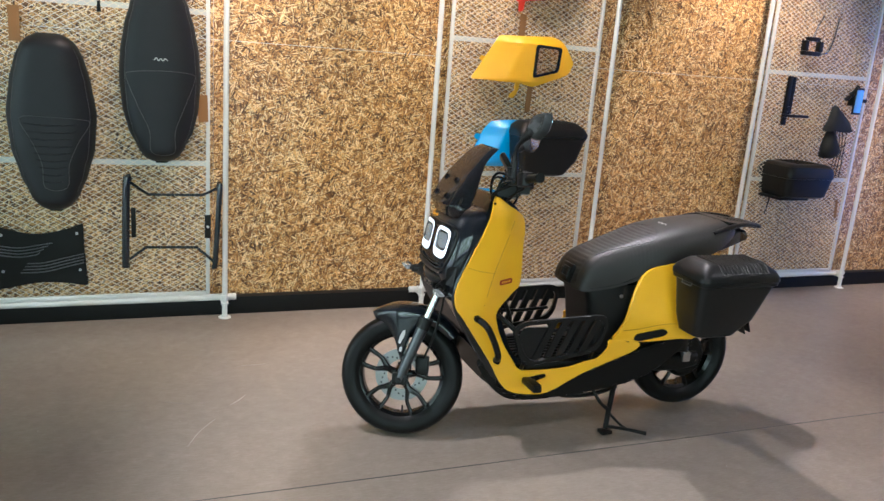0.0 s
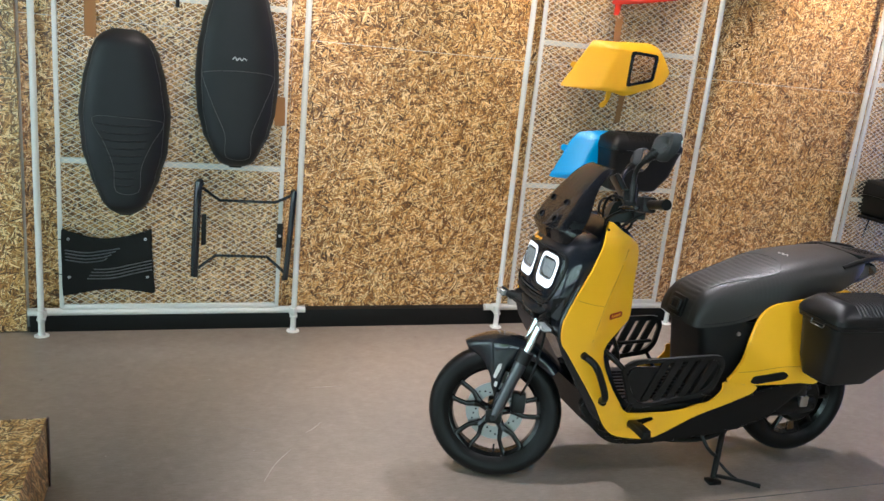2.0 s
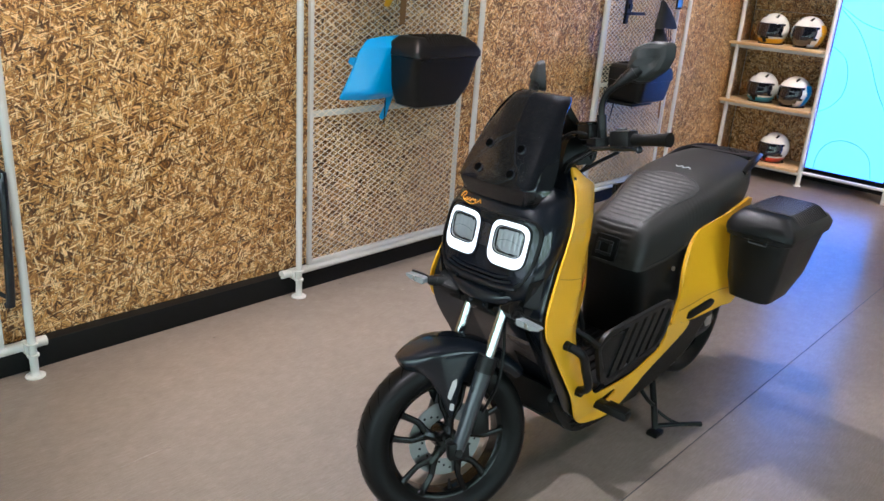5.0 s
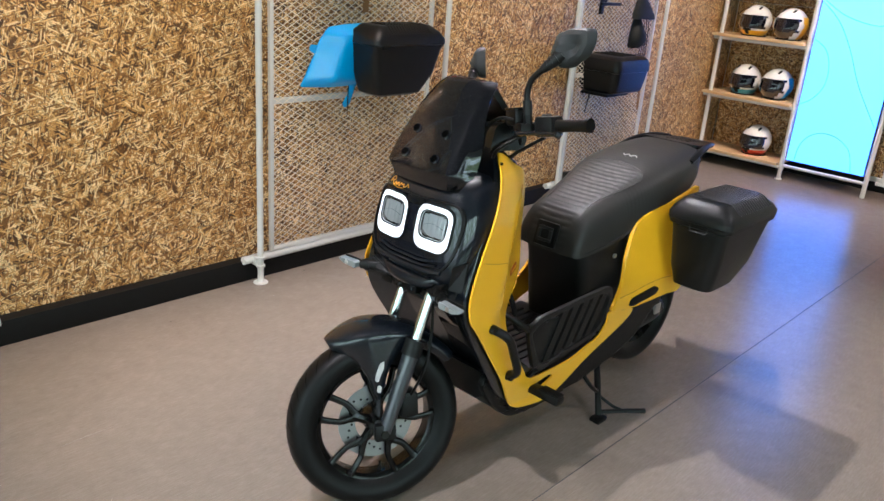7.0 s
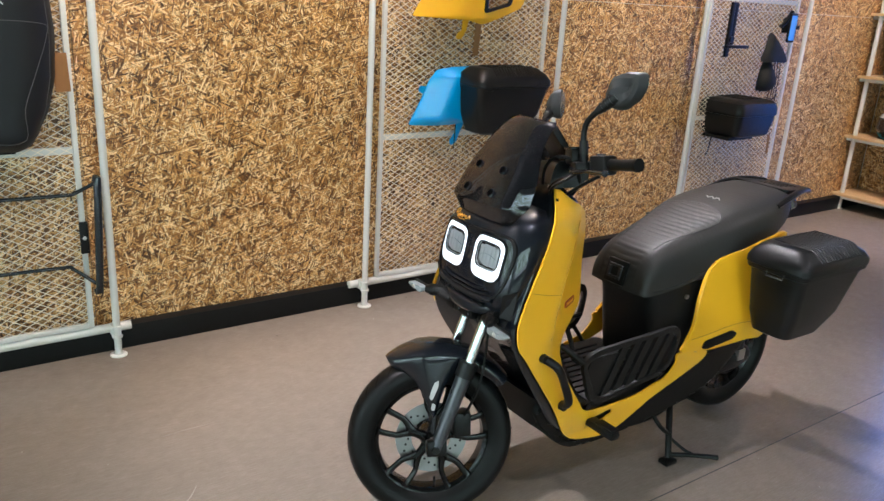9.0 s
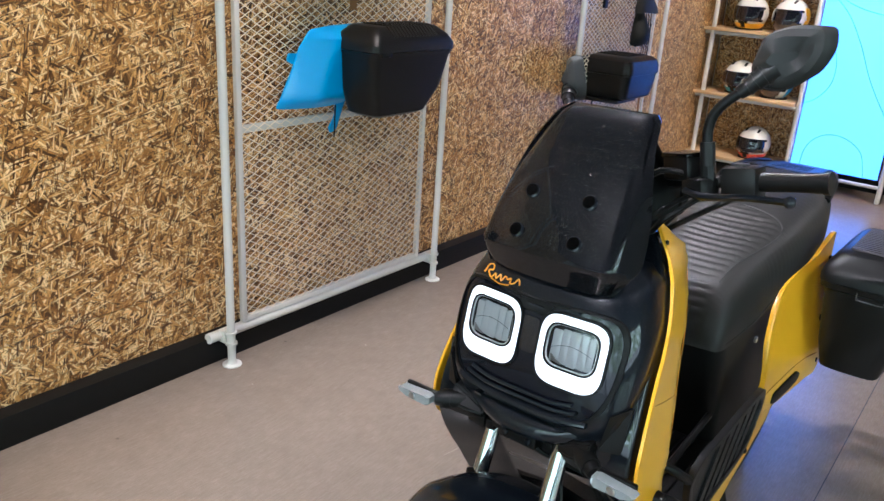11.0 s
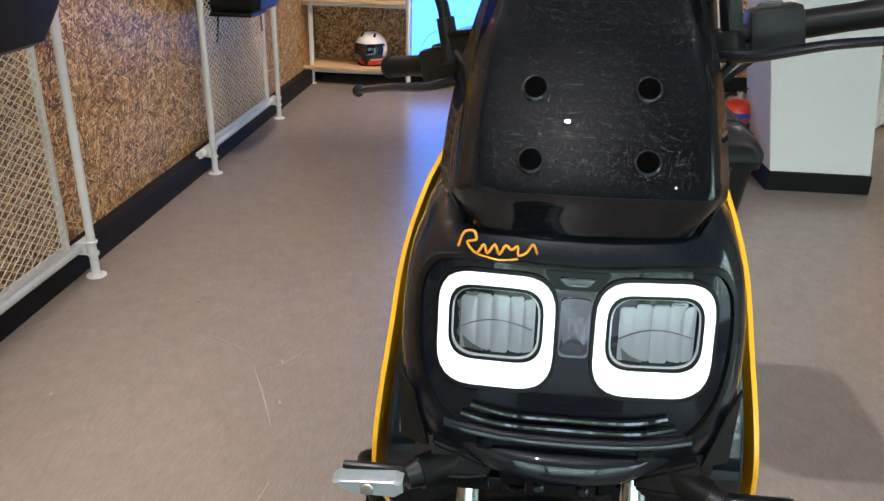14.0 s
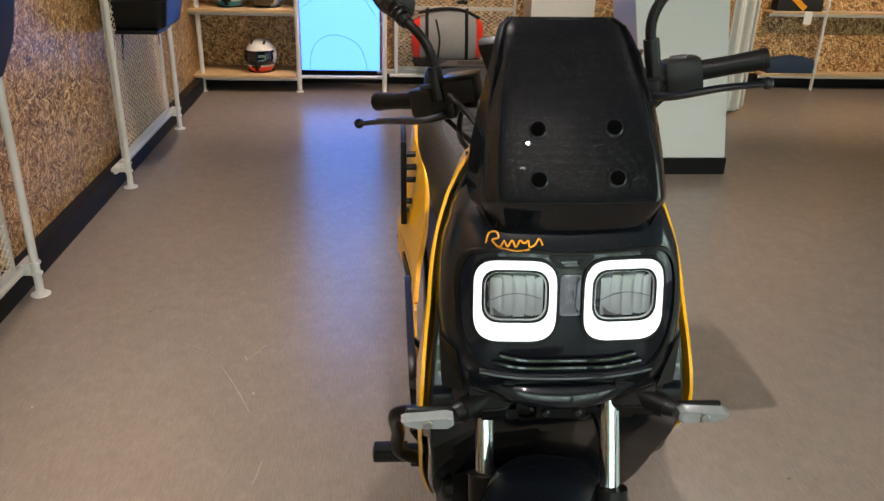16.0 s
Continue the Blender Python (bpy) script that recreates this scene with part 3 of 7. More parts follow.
def expanded_metal(u0, u1, z0, z1, cell_w=0.048, cell_h=0.0285, strand=0.0030, thick=0.0018):
    """Diamond mesh: zigzag strands that meet at their knuckles. In the plane (u, z), depth d."""
    nu = max(2, int(round((u1 - u0) / cell_w)))
    nz = max(2, int(round((z1 - z0) / cell_h)))
    du, dz = (u1 - u0) / (2 * nu), (z1 - z0) / (2 * nz)
    verts, faces = [], []
    for r in range(nz):
        zc = z0 + (2 * r + 1) * dz
        for sign in (1, -1):
            start = len(verts)
            for i in range(2 * nu + 1):
                up = sign * dz * (0.93 if i % 2 else -0.93) * 0.5
                u, z, d = u0 + i * du, zc + sign * dz * 0.5 + up * 1.0, (thick if i % 2 else -thick) * 0.4
                verts += [(u, d - thick / 2, z - strand / 2), (u, d - thick / 2, z + strand / 2), (u, d + thick / 2, z + strand / 2), (u, d + thick / 2, z - strand / 2)]
            for i in range(2 * nu):
                a, b = start + 4 * i, start + 4 * i + 4
                for j in range(4):
                    k = (j + 1) % 4
                    faces.append((a + j, b + j, b + k, a + k))
    return verts, faces


def raw_part(name, verts, faces, material, parent, label="", kind=""):
    me = bpy.data.meshes.new(name)
    me.from_pydata(verts, [], faces)
    me.update()
    me.materials.append(material)
    ob = new(name, me)
    ob.parent = parent
    return tagged(ob, label, "", "", kind)


def display_bay(name, where, width, bars, turn=0.0, top=2.9, label="", left_pipe=True, right_pipe=True):
    """A framed mesh panel held by a low rail and two upright tubes on round feet. Local: x along the wall, y into the wall."""
    bay = thing(name, where, label, "display frame", "mesh display bays", turn)
    t = 0.020
    x0, x1, y = 0.078, width - 0.078, 0.040
    z0 = 0.128
    part("side_bar", box(x0, x0 + t, y - t / 2, y + t / 2, z0, top, 0.003), WHITE_METAL, bay)
    part("side_bar", box(x1 - t, x1, y - t / 2, y + t / 2, z0, top, 0.003), WHITE_METAL, bay)
    part("bottom_bar", box(x0 + t, x1 - t, y - t / 2, y + t / 2, z0, z0 + t, 0.003), WHITE_METAL, bay)
    part("top_bar", box(x0 + t, x1 - t, y - t / 2, y + t / 2, top - t, top, 0.003), WHITE_METAL, bay)
    for z in bars:
        part("cross_bar", box(x0 + t, x1 - t, y - 0.002, y + 0.012, z - 0.014, z + 0.014, 0.003), WHITE_METAL, bay)
    v, f = expanded_metal(x0 + t, x1 - t, z0 + t, min(top - t, 2.35))
    raw_part("wire_mesh", [(a, y - 0.006 + b, c) for a, b, c in v], f, MESH_METAL, bay, "white diamond-pattern expanded metal mesh", "stuff")
    part("rail", rod((-0.065, 0.045, 0.108), (width + 0.065, 0.045, 0.108), 0.019, n=18), WHITE_METAL, bay, "round white rail")
    for x, on in ((0.0, left_pipe), (width, right_pipe)):
        if not on:
            continue
        post = part("post", rod((x, 0, 0.004), (x, 0, CEIL), 0.0145, n=20), WHITE_METAL, bay, "round white upright tube")
        part("foot", spun([(0.0, 0.0), (0.034, 0.0), (0.034, 0.004), (0.019, 0.007), (0.0145, 0.02), (0.0, 0.02)], (x, 0, 0), "Z", 24), WHITE_METAL, post)
        for z in (0.085, 0.128):
            part("clamp", spun([(0.0145, -0.004), (0.021, -0.004), (0.021, 0.004), (0.0145, 0.004)], (x, 0, z), "Z", 24), WHITE_METAL, post)
        part("clamp_body", box(x - 0.020, x + 0.020, 0.012, 0.05, 0.083, 0.130, 0.006), WHITE_METAL, post)
    return bay


display_bay("display_bay", (PIPES[0], PIPE_Y, 0), PIPES[1] - PIPES[0], (0.862, 1.64), label="white mesh display bay with two spare seats and accessories")
display_bay("display_bay", (PIPES[2], PIPE_Y, 0), PIPES[3] - PIPES[2], (0.835, 1.62), label="white mesh display bay with coloured body panels hung on it")
display_bay("display_bay", (PIPES[4], PIPE_Y, 0), PIPES[5] - PIPES[4], (0.832, 1.575), label="white mesh display bay with a top box and small accessories")

# ceiling spots, with the added fill at (-0.40, 2.60) housed like the rest
for i, (where, target, watts, colour, angle) in enumerate(SPOTS):
    lamp("spot_beam", "SPOT", where, target, watts, colour, 0.013, angle, 0.7)
    head = thing("track_spot", (where[0], where[1], where[2]), "small black unseen ceiling track spot, lit, one of them added as fill", "ceiling spot", "track spots")
    d = (Vector(target) - Vector(where)).normalized()
    part("housing", rod(-d * 0.17, -d * 0.052, 0.042, 0.045), SATIN_BLACK, head)
    part("stem", rod(-d * 0.10, Vector((-d.x * 0.10, -d.y * 0.10, CEIL - where[2])), 0.008), SATIN_BLACK, head)
    part("lamp_face", spun([(0.0, -0.001), (0.012, -0.001), (0.012, 0.001), (0.0, 0.001)], (0, 0, 0), "Z", 20), SPOT_GLOW, head).matrix_basis = Matrix.Translation(-d * 0.050) @ d.to_track_quat("Z", "Y").to_matrix().to_4x4()

# ---- the scooter ----
# local: x to the rear, y to its right-hand side, z up; the front axle stands over x = 0
SX, SY = 1.94, 3.866
AXLE, REAR, RADIUS = 0.249, 1.352, 0.249
REAR_AXLE, REAR_RADIUS = 0.268, 0.246          # the stand lifts the rear wheel off the floor
scooter = thing("electric_scooter", (SX, SY, 0), "yellow and gloss black electric scooter standing on its stand", "scooter")
scooter.matrix_world = pose(SX, SY, 0, -0.65, 0, -1.3)          # leans a little onto its stand
# the bars and the front wheel are turned to the right, about the raked steering axis
def steering(x, rake, turn, shift=0.0):
    axis = Vector((math.sin(radians(rake)), 0, math.cos(radians(rake))))
    return Matrix.Translation((x + shift, 0, 0)) @ Matrix.Rotation(radians(turn), 4, axis) @ Matrix.Translation((-x, 0, 0))


STEER_FORK = steering(-0.073, 22, -25, 0.015)
STEER_BARS = steering(-0.085, 26, -26)
STEERED_FORK = ("front_wheel", "fork_leg", "axle", "lower_crown", "brake_caliper", "brake_hose", "front_fender")
STEERED_BARS = ("handlebar", "bar_cover", "dash_display", "mirror", "steering_stem")


def wheel(name, x, width, disc, R, axle_z):
    w = width / 2
    prof = [(R - 0.078, -w * 0.62), (R - 0.068, -w * 0.80), (R - 0.05, -w * 0.99), (R - 0.028, -w), (R - 0.014, -w * 0.86), (R - 0.005, -w * 0.55), (R, 0.0)]
    prof = prof + [(r, -h) for r, h in reversed(prof[:-1])]
    holder = part(name, spun([(0.0, -w * 0.8), (0.028, -w * 0.8), (0.034, -w * 0.6), (0.036, w * 0.3), (0.032, w * 0.6), (0.0, w * 0.6)], (x, 0, axle_z), n=28), ALLOY_BLACK, scooter, "black alloy wheel with a road tyre")
    tyre = part("tyre", spun(prof, (x, 0, axle_z), n=96), RUBBER, holder, "black rubber tyre")
    # tread grooves as thin black strips on the crown, their shade in the colour
    verts, faces = [], []
    for i in range(34):
        a0 = 2 * math.pi * i / 34
        for s in (-1, 1):
            k = len(verts)
            for j in range(5):
                f = j / 4
                y = s * w * (0.10 + 0.72 * f)
                a = a0 + (0.5 if s > 0 else 0) * 2 * math.pi / 34 + 0.11 * f
                rr = R * (1 - 0.0) - (abs(y) / w) ** 2.4 * 0.0150 + 0.0004
                for da in (-0.008 * (1 - 0.5 * f), 0.008 * (1 - 0.5 * f)):
                    verts.append((x + rr * math.cos(a + da), y, axle_z + rr * math.sin(a + da)))
            for j in range(4):
                faces.append((k + 2 * j, k + 2 * j + 1, k + 2 * j + 3, k + 2 * j + 2))
    part("tread_groove", bm_of(verts, faces), VOID, tyre, kind="stuff")
    rr = R - 0.071
    rim_prof = [(rr + 0.004, -w * 0.66), (rr + 0.006, -w * 0.60), (rr - 0.010, -w * 0.50), (rr - 0.014, 0), (rr - 0.010, w * 0.50), (rr + 0.006, w * 0.60), (rr + 0.004, w * 0.66), (rr - 0.004, w * 0.66), (rr - 0.020, w * 0.45), (rr - 0.022, 0), (rr - 0.020, -w * 0.45), (rr - 0.004, -w * 0.66)]
    rim = part("rim", spun(rim_prof, (x, 0, axle_z), n=72), ALLOY_BLACK, holder, "gloss black rim")
    for i in range(5):
        base = 2 * math.pi * i / 5 + 0.19
        along = Vector((math.cos(base), 0, math.sin(base)))
        across = Vector((-math.sin(base), 0, math.cos(base)))
        hub = Vector((x, -0.030, axle_z))
        edge = rr - 0.012
        # a stout stem that forks into two arms
        foot = (edge ** 2 - 0.034 ** 2) ** 0.5
        pieces = [tube([hub + along * 0.022, hub + along * 0.050, hub + along * 0.078], [0.0140, 0.0118, 0.0108], 8, steps=2, flat=1.2)]
        for side in (-1, 1):
            pieces.append(tube([hub + along * u + across * side * v for u, v in ((0.062, 0.002), (0.084, 0.014), (0.106, 0.027), (foot - 0.012, 0.033), (foot, 0.034))], [0.0092, 0.0074, 0.0066, 0.0070, 0.0095], 8, steps=2, flat=1.4))
        part("spoke", joined(*pieces), ALLOY_BLACK, rim)
    if disc:
        d = disc
        bm = spun([(0.060, -0.002), (0.108, -0.002), (0.108, 0.002), (0.060, 0.002)], (x, d, axle_z), n=60)
        plate = part("brake_disc", bm, DISC_STEEL, holder, "steel brake disc")
        # drill holes as flat black spots on the disc, their shade in the colour
        verts, faces = [], []
        for i in range(30):
            a = 2 * math.pi * i / 30
            r = 0.070 + 0.010 * (i % 3)
            k = len(verts)
            for j in range(8):
                b = 2 * math.pi * j / 8
                verts.append((x + r * math.cos(a) + 0.0038 * math.cos(b), d - 0.0024, axle_z + r * math.sin(a) + 0.0038 * math.sin(b)))
            faces.append(tuple(range(k, k + 8)))
        part("drill_hole", bm_of(verts, faces), SKIRT, plate, kind="stuff")
        for i in range(5):
            a = 2 * math.pi * i / 5
            part("disc_carrier", rod((x + 0.03 * math.cos(a), d, axle_z + 0.03 * math.sin(a)), (x + 0.068 * math.cos(a + 0.3), d, axle_z + 0.068 * math.sin(a + 0.3)), 0.006, n=8), ALLOY_BLACK, plate)
    part("valve", rod((x + 0.008, -0.012, axle_z - rr + 0.02), (x + 0.008, -0.012, axle_z - rr + 0.05), 0.004, n=8), SATIN_BLACK, holder)
    return holder


wheel("front_wheel", 0.0, 0.100, -0.014, RADIUS, AXLE)
wheel("rear_wheel", REAR, 0.125, 0.05, REAR_RADIUS, REAR_AXLE)
part("hub_motor", spun([(0.0, -0.07), (0.085, -0.07), (0.10, -0.055), (0.105, 0.0), (0.10, 0.055), (0.085, 0.07), (0.0, 0.07)], (REAR, 0, REAR_AXLE), n=40), SATIN_BLACK, scooter, "black rear hub")

# fork
FORK_ENAMEL = simple("fork_enamel", (0.016, 0.020, 0.026), 0.30, coat=0.4, vary=0.15, spec=0.6)
FOOT, CROWN = Vector((0.0, 0, 0.250)), Vector((0.164, 0, 0.668))
for s in (-1, 1):
    y = s * 0.102
    a, b = FOOT + Vector((0, y, 0)), CROWN + Vector((0, y, 0))
    mid = a.lerp(b, 0.56)
    leg = part("fork_leg", tube([a.lerp(b, -0.02), a.lerp(b, 0.06), a.lerp(b, 0.50), mid], [0.017, 0.0195, 0.0225, 0.0235], 18, smooth=False), FORK_ENAMEL, scooter, "blue-black enamelled fork slider")
    part("stanchion", rod(mid, b, 0.0155, n=18), CHROME, leg, "chrome fork tube")
    part("dust_seal", rod(a.lerp(b, 0.50), a.lerp(b, 0.60), 0.0275, n=18), SATIN_BLACK, leg)
    part("axle_nut", rod((-0.004, y - s * 0.004, AXLE), (-0.004, y + s * 0.020, AXLE), 0.012, n=6), ALLOY_BLACK, leg)
    part("fork_lug", box(-0.03, 0.03, y - 0.014, y + 0.014, 0.228, 0.276, 0.008), SATIN_BLACK, leg)
part("axle", rod((0, -0.10, AXLE), (0, 0.10, AXLE), 0.010), STEEL, scooter)
part("lower_crown", box(0.134, 0.190, -0.125, 0.125, 0.652, 0.684, 0.008), SATIN_BLACK, scooter)
part("brake_caliper", box(0.058, 0.112, -0.072, -0.016, 0.262, 0.338, 0.012), SATIN_BLACK, scooter, "black front brake caliper")
part("brake_hose", tube([(0.09, -0.07, 0.33), (0.125, -0.10, 0.42), (0.150, -0.09, 0.52), (0.168, -0.06, 0.64)], 0.0045, 8), SATIN_BLACK, scooter)


# front fender: one shell over the tyre whose sides run down in a wedge towards the axle
FLAP_LENGTH = [(40, 0.010), (60, 0.016), (72, 0.030), (79, 0.080), (84, 0.160), (90, 0.188), (97, 0.165), (102, 0.100), (107, 0.050), (112, 0.018), (117, 0.003)]


def fender_half(deg):
    f = (117 - deg) / 77
    return 0.028 + 0.056 * min(1.0, f * 3.6) ** 0.6 - 0.008 * max(0.0, f - 0.7)


def fender():
    rings = []
    for i in range(40):
        deg = 117 - 77 * i / 39
        a, w, (length,) = radians(deg), fender_half(deg), lerp_table(FLAP_LENGTH, deg)
        r = 0.296 - 0.010 * max(0.0, (deg - 95) / 22)
        ring = []
        for off in (0.0, 0.004):
            half = [((w - off) * math.sin(q * math.pi / 16), r - off - 0.030 * (1 - math.cos(q * math.pi / 16)) ** 1.3) for q in range(9)]
            half += [(w - off - 0.006 * p / 7 - 0.012 * (p / 7) ** 2 * length / 0.18, r - off - 0.030 - length * p / 7) for p in range(1, 8)]
            row = [(rr * math.cos(a), -y, AXLE + rr * math.sin(a)) for y, rr in reversed(half)] + [(rr * math.cos(a), y, AXLE + rr * math.sin(a)) for y, rr in half[1:]]
            ring += row if off == 0.0 else row[::-1]
        rings.append(ring)
    return loft(rings)


mud = part("front_fender", fender(), GLOSS_BLACK, scooter, "gloss black front mudguard with wedge-shaped sides", 40)
for s in (-1, 1):
    for ring in ([(-0.014, 0.392), (-0.006, 0.386), (0.012, 0.424), (0.014, 0.448), (0.006, 0.450), (-0.008, 0.416)], [(-0.010, 0.358), (0.000, 0.354), (0.004, 0.372), (-0.006, 0.376)]):
        part("printed_mark", sheet(rounded(ring, 0.003, 2), lambda x, z, s=s: s * 0.0745, 0.0050, 0.05, side=s), PRINT_GREY, mud, "grey printed mark")

# leg shield: height, front x, rear x, half width, x of the crease in its side
SHIELD = [(0.235, 0.4, 0.56, 0.164, 0.47), (0.3, 0.32, 0.52, 0.18, 0.43), (0.38, 0.262, 0.42, 0.192, 0.375), (0.47, 0.205, 0.385, 0.197, 0.302), (0.56, 0.15, 0.365, 0.202, 0.255), (0.63, 0.13, 0.4, 0.202, 0.262), (0.7, 0.145, 0.43, 0.198, 0.285), (0.77, 0.175, 0.44, 0.191, 0.312), (0.86, 0.222, 0.45, 0.181, 0.352), (0.94, 0.262, 0.435, 0.156, 0.392), (0.99, 0.292, 0.38, 0.121, 0.42), (1.01, 0.31, 0.36, 0.102, 0.43)]
SHIELD = [tuple(p) for p in curve_points(SHIELD, 6)]

# nose: black cowl round the lamps
NOSE = [(0.585, 0.200, 0.070), (0.620, 0.162, 0.110), (0.655, 0.124, 0.144), (0.690, 0.106, 0.166), (0.735, 0.100, 0.180), (0.800, 0.110, 0.186), (0.870, 0.124, 0.180), (0.905, 0.136, 0.168), (0.928, 0.154, 0.160), (0.945, 0.182, 0.145), (0.955, 0.220, 0.128)]
NOSE = [tuple(p) for p in curve_points(NOSE, 5)]


def nose_back(z):
    return max(lerp_table(NOSE, z)[0] + 0.05, lerp_table(SHIELD, z)[0] + 0.035)


def nose_x(y, z):
    xf, w = lerp_table(NOSE, z)
    q, xb = min(0.999, abs(y) / w), nose_back(z)
    return xb - (xb - xf) * (1 - q ** 4) ** 0.25


def nose():
    rings = []
    for i in range(25):
        z = 0.585 + (0.955 - 0.585) * i / 24
        xf, w = lerp_table(NOSE, z)
        xb, ring = nose_back(z), []
        for k in range(33):
            t = -math.pi / 2 + math.pi * k / 32
            ring.append((xb - (xb - xf) * math.cos(t) ** 0.5 if math.cos(t) > 1e-6 else xb, w * math.copysign(abs(math.sin(t)) ** 0.5, math.sin(t)), z))
        rings.append(ring)
    return loft(rings)


cowl = part("nose_cowl", nose(), GLOSS_BLACK, scooter, "gloss black nose cowl", 50)


def on_nose(ring, out, back=None):
    """A ring in (y, z) laid on the nose, out metres proud."""
    return [Vector((nose_x(a, b) - out, a, b)) for a, b in ring]


def nose_band(outer, inner, out, sink=0.006):
    """A raised band between two loops on the nose."""
    rows = [on_nose(outer, -sink), on_nose(outer, out), on_nose(inner, out), on_nose(inner, -sink)]
    n, verts, faces = len(outer), [v for r in rows for v in r], []
    for i in range(3):
        for j in range(n):
            faces.append((i * n + j, i * n + (j + 1) % n, (i + 1) * n + (j + 1) % n, (i + 1) * n + j))
    return bm_of(verts, faces)


def nose_pad(ring, out, sink=0.006, dome=0.0):
    """A raised pad on the nose, filled towards its middle."""
    c = (sum(p[0] for p in ring) / len(ring), sum(p[1] for p in ring) / len(ring))
    rows = [on_nose(ring, -sink), on_nose(ring, out)] + [on_nose(scaled_ring(ring, f, c), out + dome * (1 - f * f)) for f in (0.85, 0.6, 0.35, 0.1)]
    return loft(rows)


# face: dark bezel round both lamps, with a lower lip
FACE = smooth_outline([(-0.164, 0.815), (-0.158, 0.874), (-0.120, 0.897), (0.0, 0.893), (0.120, 0.897), (0.158, 0.874), (0.164, 0.815), (0.151, 0.752), (0.112, 0.714), (0.0, 0.705), (-0.112, 0.714), (-0.151, 0.752)], 5)
part("face_rim", nose_band(FACE, scaled_ring(FACE, 0.965), 0.006), SATIN_BLACK, cowl, "black rim round the headlights")
part("face_panel", nose_pad(scaled_ring(FACE, 0.95), 0.0015), FACE_BLACK, cowl, "dark glossy face between the headlights")
for i, (z, w) in enumerate(((0.740, 0.100), (0.728, 0.110))):
    part("face_lip", tube([(nose_x(-w, z) - 0.004, -w, z + 0.004), (nose_x(-w * 0.6, z) - 0.006, -w * 0.6, z - 0.003), (nose_x(0, z) - 0.006, 0, z - 0.004), (nose_x(w * 0.6, z) - 0.006, w * 0.6, z - 0.003), (nose_x(w, z) - 0.004, w, z + 0.004)], 0.0035, 8), GLOSS_BLACK, cowl)
part("face_sill", loft([[(nose_x(y, 0.710) + dx, y, 0.7065 + 0.010 * (abs(y) / 0.125) ** 2.2 + dz) for dx, dz in ((0.012, 0.010), (-0.006, 0.007), (-0.011, 0.002), (-0.0115, -0.002), (-0.008, -0.006), (0.012, -0.008))] for y in [-0.128 + 0.0128 * k for k in range(21)]]), GLOSS_BLACK, cowl, "glossy sill under the headlights", 40)
for y in (-0.084, 0.084):
    part("face_screw", nose_pad(rect2(y, 0.6925, 0.017, 0.006, 0.003, 2), 0.010), GLOSS_BLACK, cowl)
# added pad, glossier than the face, so the daylight reflection stays between the lamps
part("face_window", nose_pad(rect2(0.0, 0.833, 0.030, 0.060, 0.006, 3), 0.004), VISOR, cowl, "added glossier pad that confines the daylight reflection between the headlights")
part("brow_band", nose_pad(rounded([(-0.034, 0.889), (0.034, 0.889), (0.022, 0.871), (-0.022, 0.871)], 0.004, 2), 0.0035), SATIN_BLACK, cowl)
part("brow_notch", nose_pad(rounded([(-0.018, 0.884), (0.018, 0.884), (0.011, 0.876), (-0.011, 0.876)], 0.003, 2), 0.0065), GLOSS_BLACK, cowl)

for s in (-1, 1):
    cy = s * 0.0790
    outer = rect2(cy, 0.8245, 0.118, 0.117, 0.036, 6)
    inner = rect2(cy, 0.8320, 0.096, 0.076, 0.026, 6)
    case = part("headlight", nose_band(rect2(cy, 0.8245, 0.125, 0.124, 0.039, 6), outer, 0.006), SATIN_BLACK, scooter, "square rounded headlight with a lit white ring")
    part("light_ring", nose_band(outer, inner, 0.0045), RING_LIGHT, case, "glowing white light ring")
    part("lens_bezel", nose_band(inner, scaled_ring(inner, 0.93), 0.006), SATIN_BLACK, case)
    part("lens_bezel", nose_band(scaled_ring(inner, 0.93), scaled_ring(inner, 0.89), 0.0035), LENS_CLEAR, case)
    lens = part("lens", nose_pad(scaled_ring(inner, 0.90), 0.000, dome=0.002), LENS_DEEP, case, "clear faceted headlight lens")
    for k, (a, w) in enumerate(((-0.0335, 0.012), (-0.0205, 0.0142), (-0.0045, 0.0180), (0.0120, 0.0152), (0.0275, 0.0160))):
        part("lens_facet", nose_pad(rounded([(cy + a - w / 2, 0.803 + 0.003 * (k in (0, 4))), (cy + a + w / 2, 0.803 + 0.002 * (k % 2)), (cy + a + w / 2, 0.861 - 0.004 * (k in (0, 4))), (cy + a - w / 2, 0.861 - 0.003 * (k == 4))], 0.002, 1), 0.0026 + 0.0007 * (k % 3), dome=0.0014), REFLECTOR, lens)
    part("lens_line", tube([(nose_x(cy + y, z) - 0.0052, cy + y, z) for y, z in ((-0.037, 0.829), (-0.018, 0.835), (0.0, 0.837), (0.018, 0.834), (0.036, 0.826))], 0.0005, 5), LENS_DEEP, lens)
    # dark patch low in the lens: shade of the lamp interior put into colour
    part("lens_shade", nose_pad(rounded([(cy + 0.010, 0.8035), (cy + 0.030, 0.8055), (cy + 0.033, 0.818), (cy + 0.022, 0.8085)], 0.001, 1), 0.0058), PRINT_DARK, lens)

# orange script mark on the nose: a flowing line, not lettering
MARK = [(0.121, 0.9021), (0.116, 0.9148), (0.106, 0.9174), (0.103, 0.9106), (0.112, 0.9072), (0.102, 0.8987), (0.095, 0.9072), (0.091, 0.8996), (0.084, 0.9081), (0.079, 0.8996), (0.073, 0.9081), (0.067, 0.9047), (0.061, 0.9081), (0.060, 0.9004), (0.052, 0.9029), (0.046, 0.9106), (0.041, 0.9021)]


def mark_point(y, z, out=0.0015):
    return (nose_x(y, z) - out, y, z)


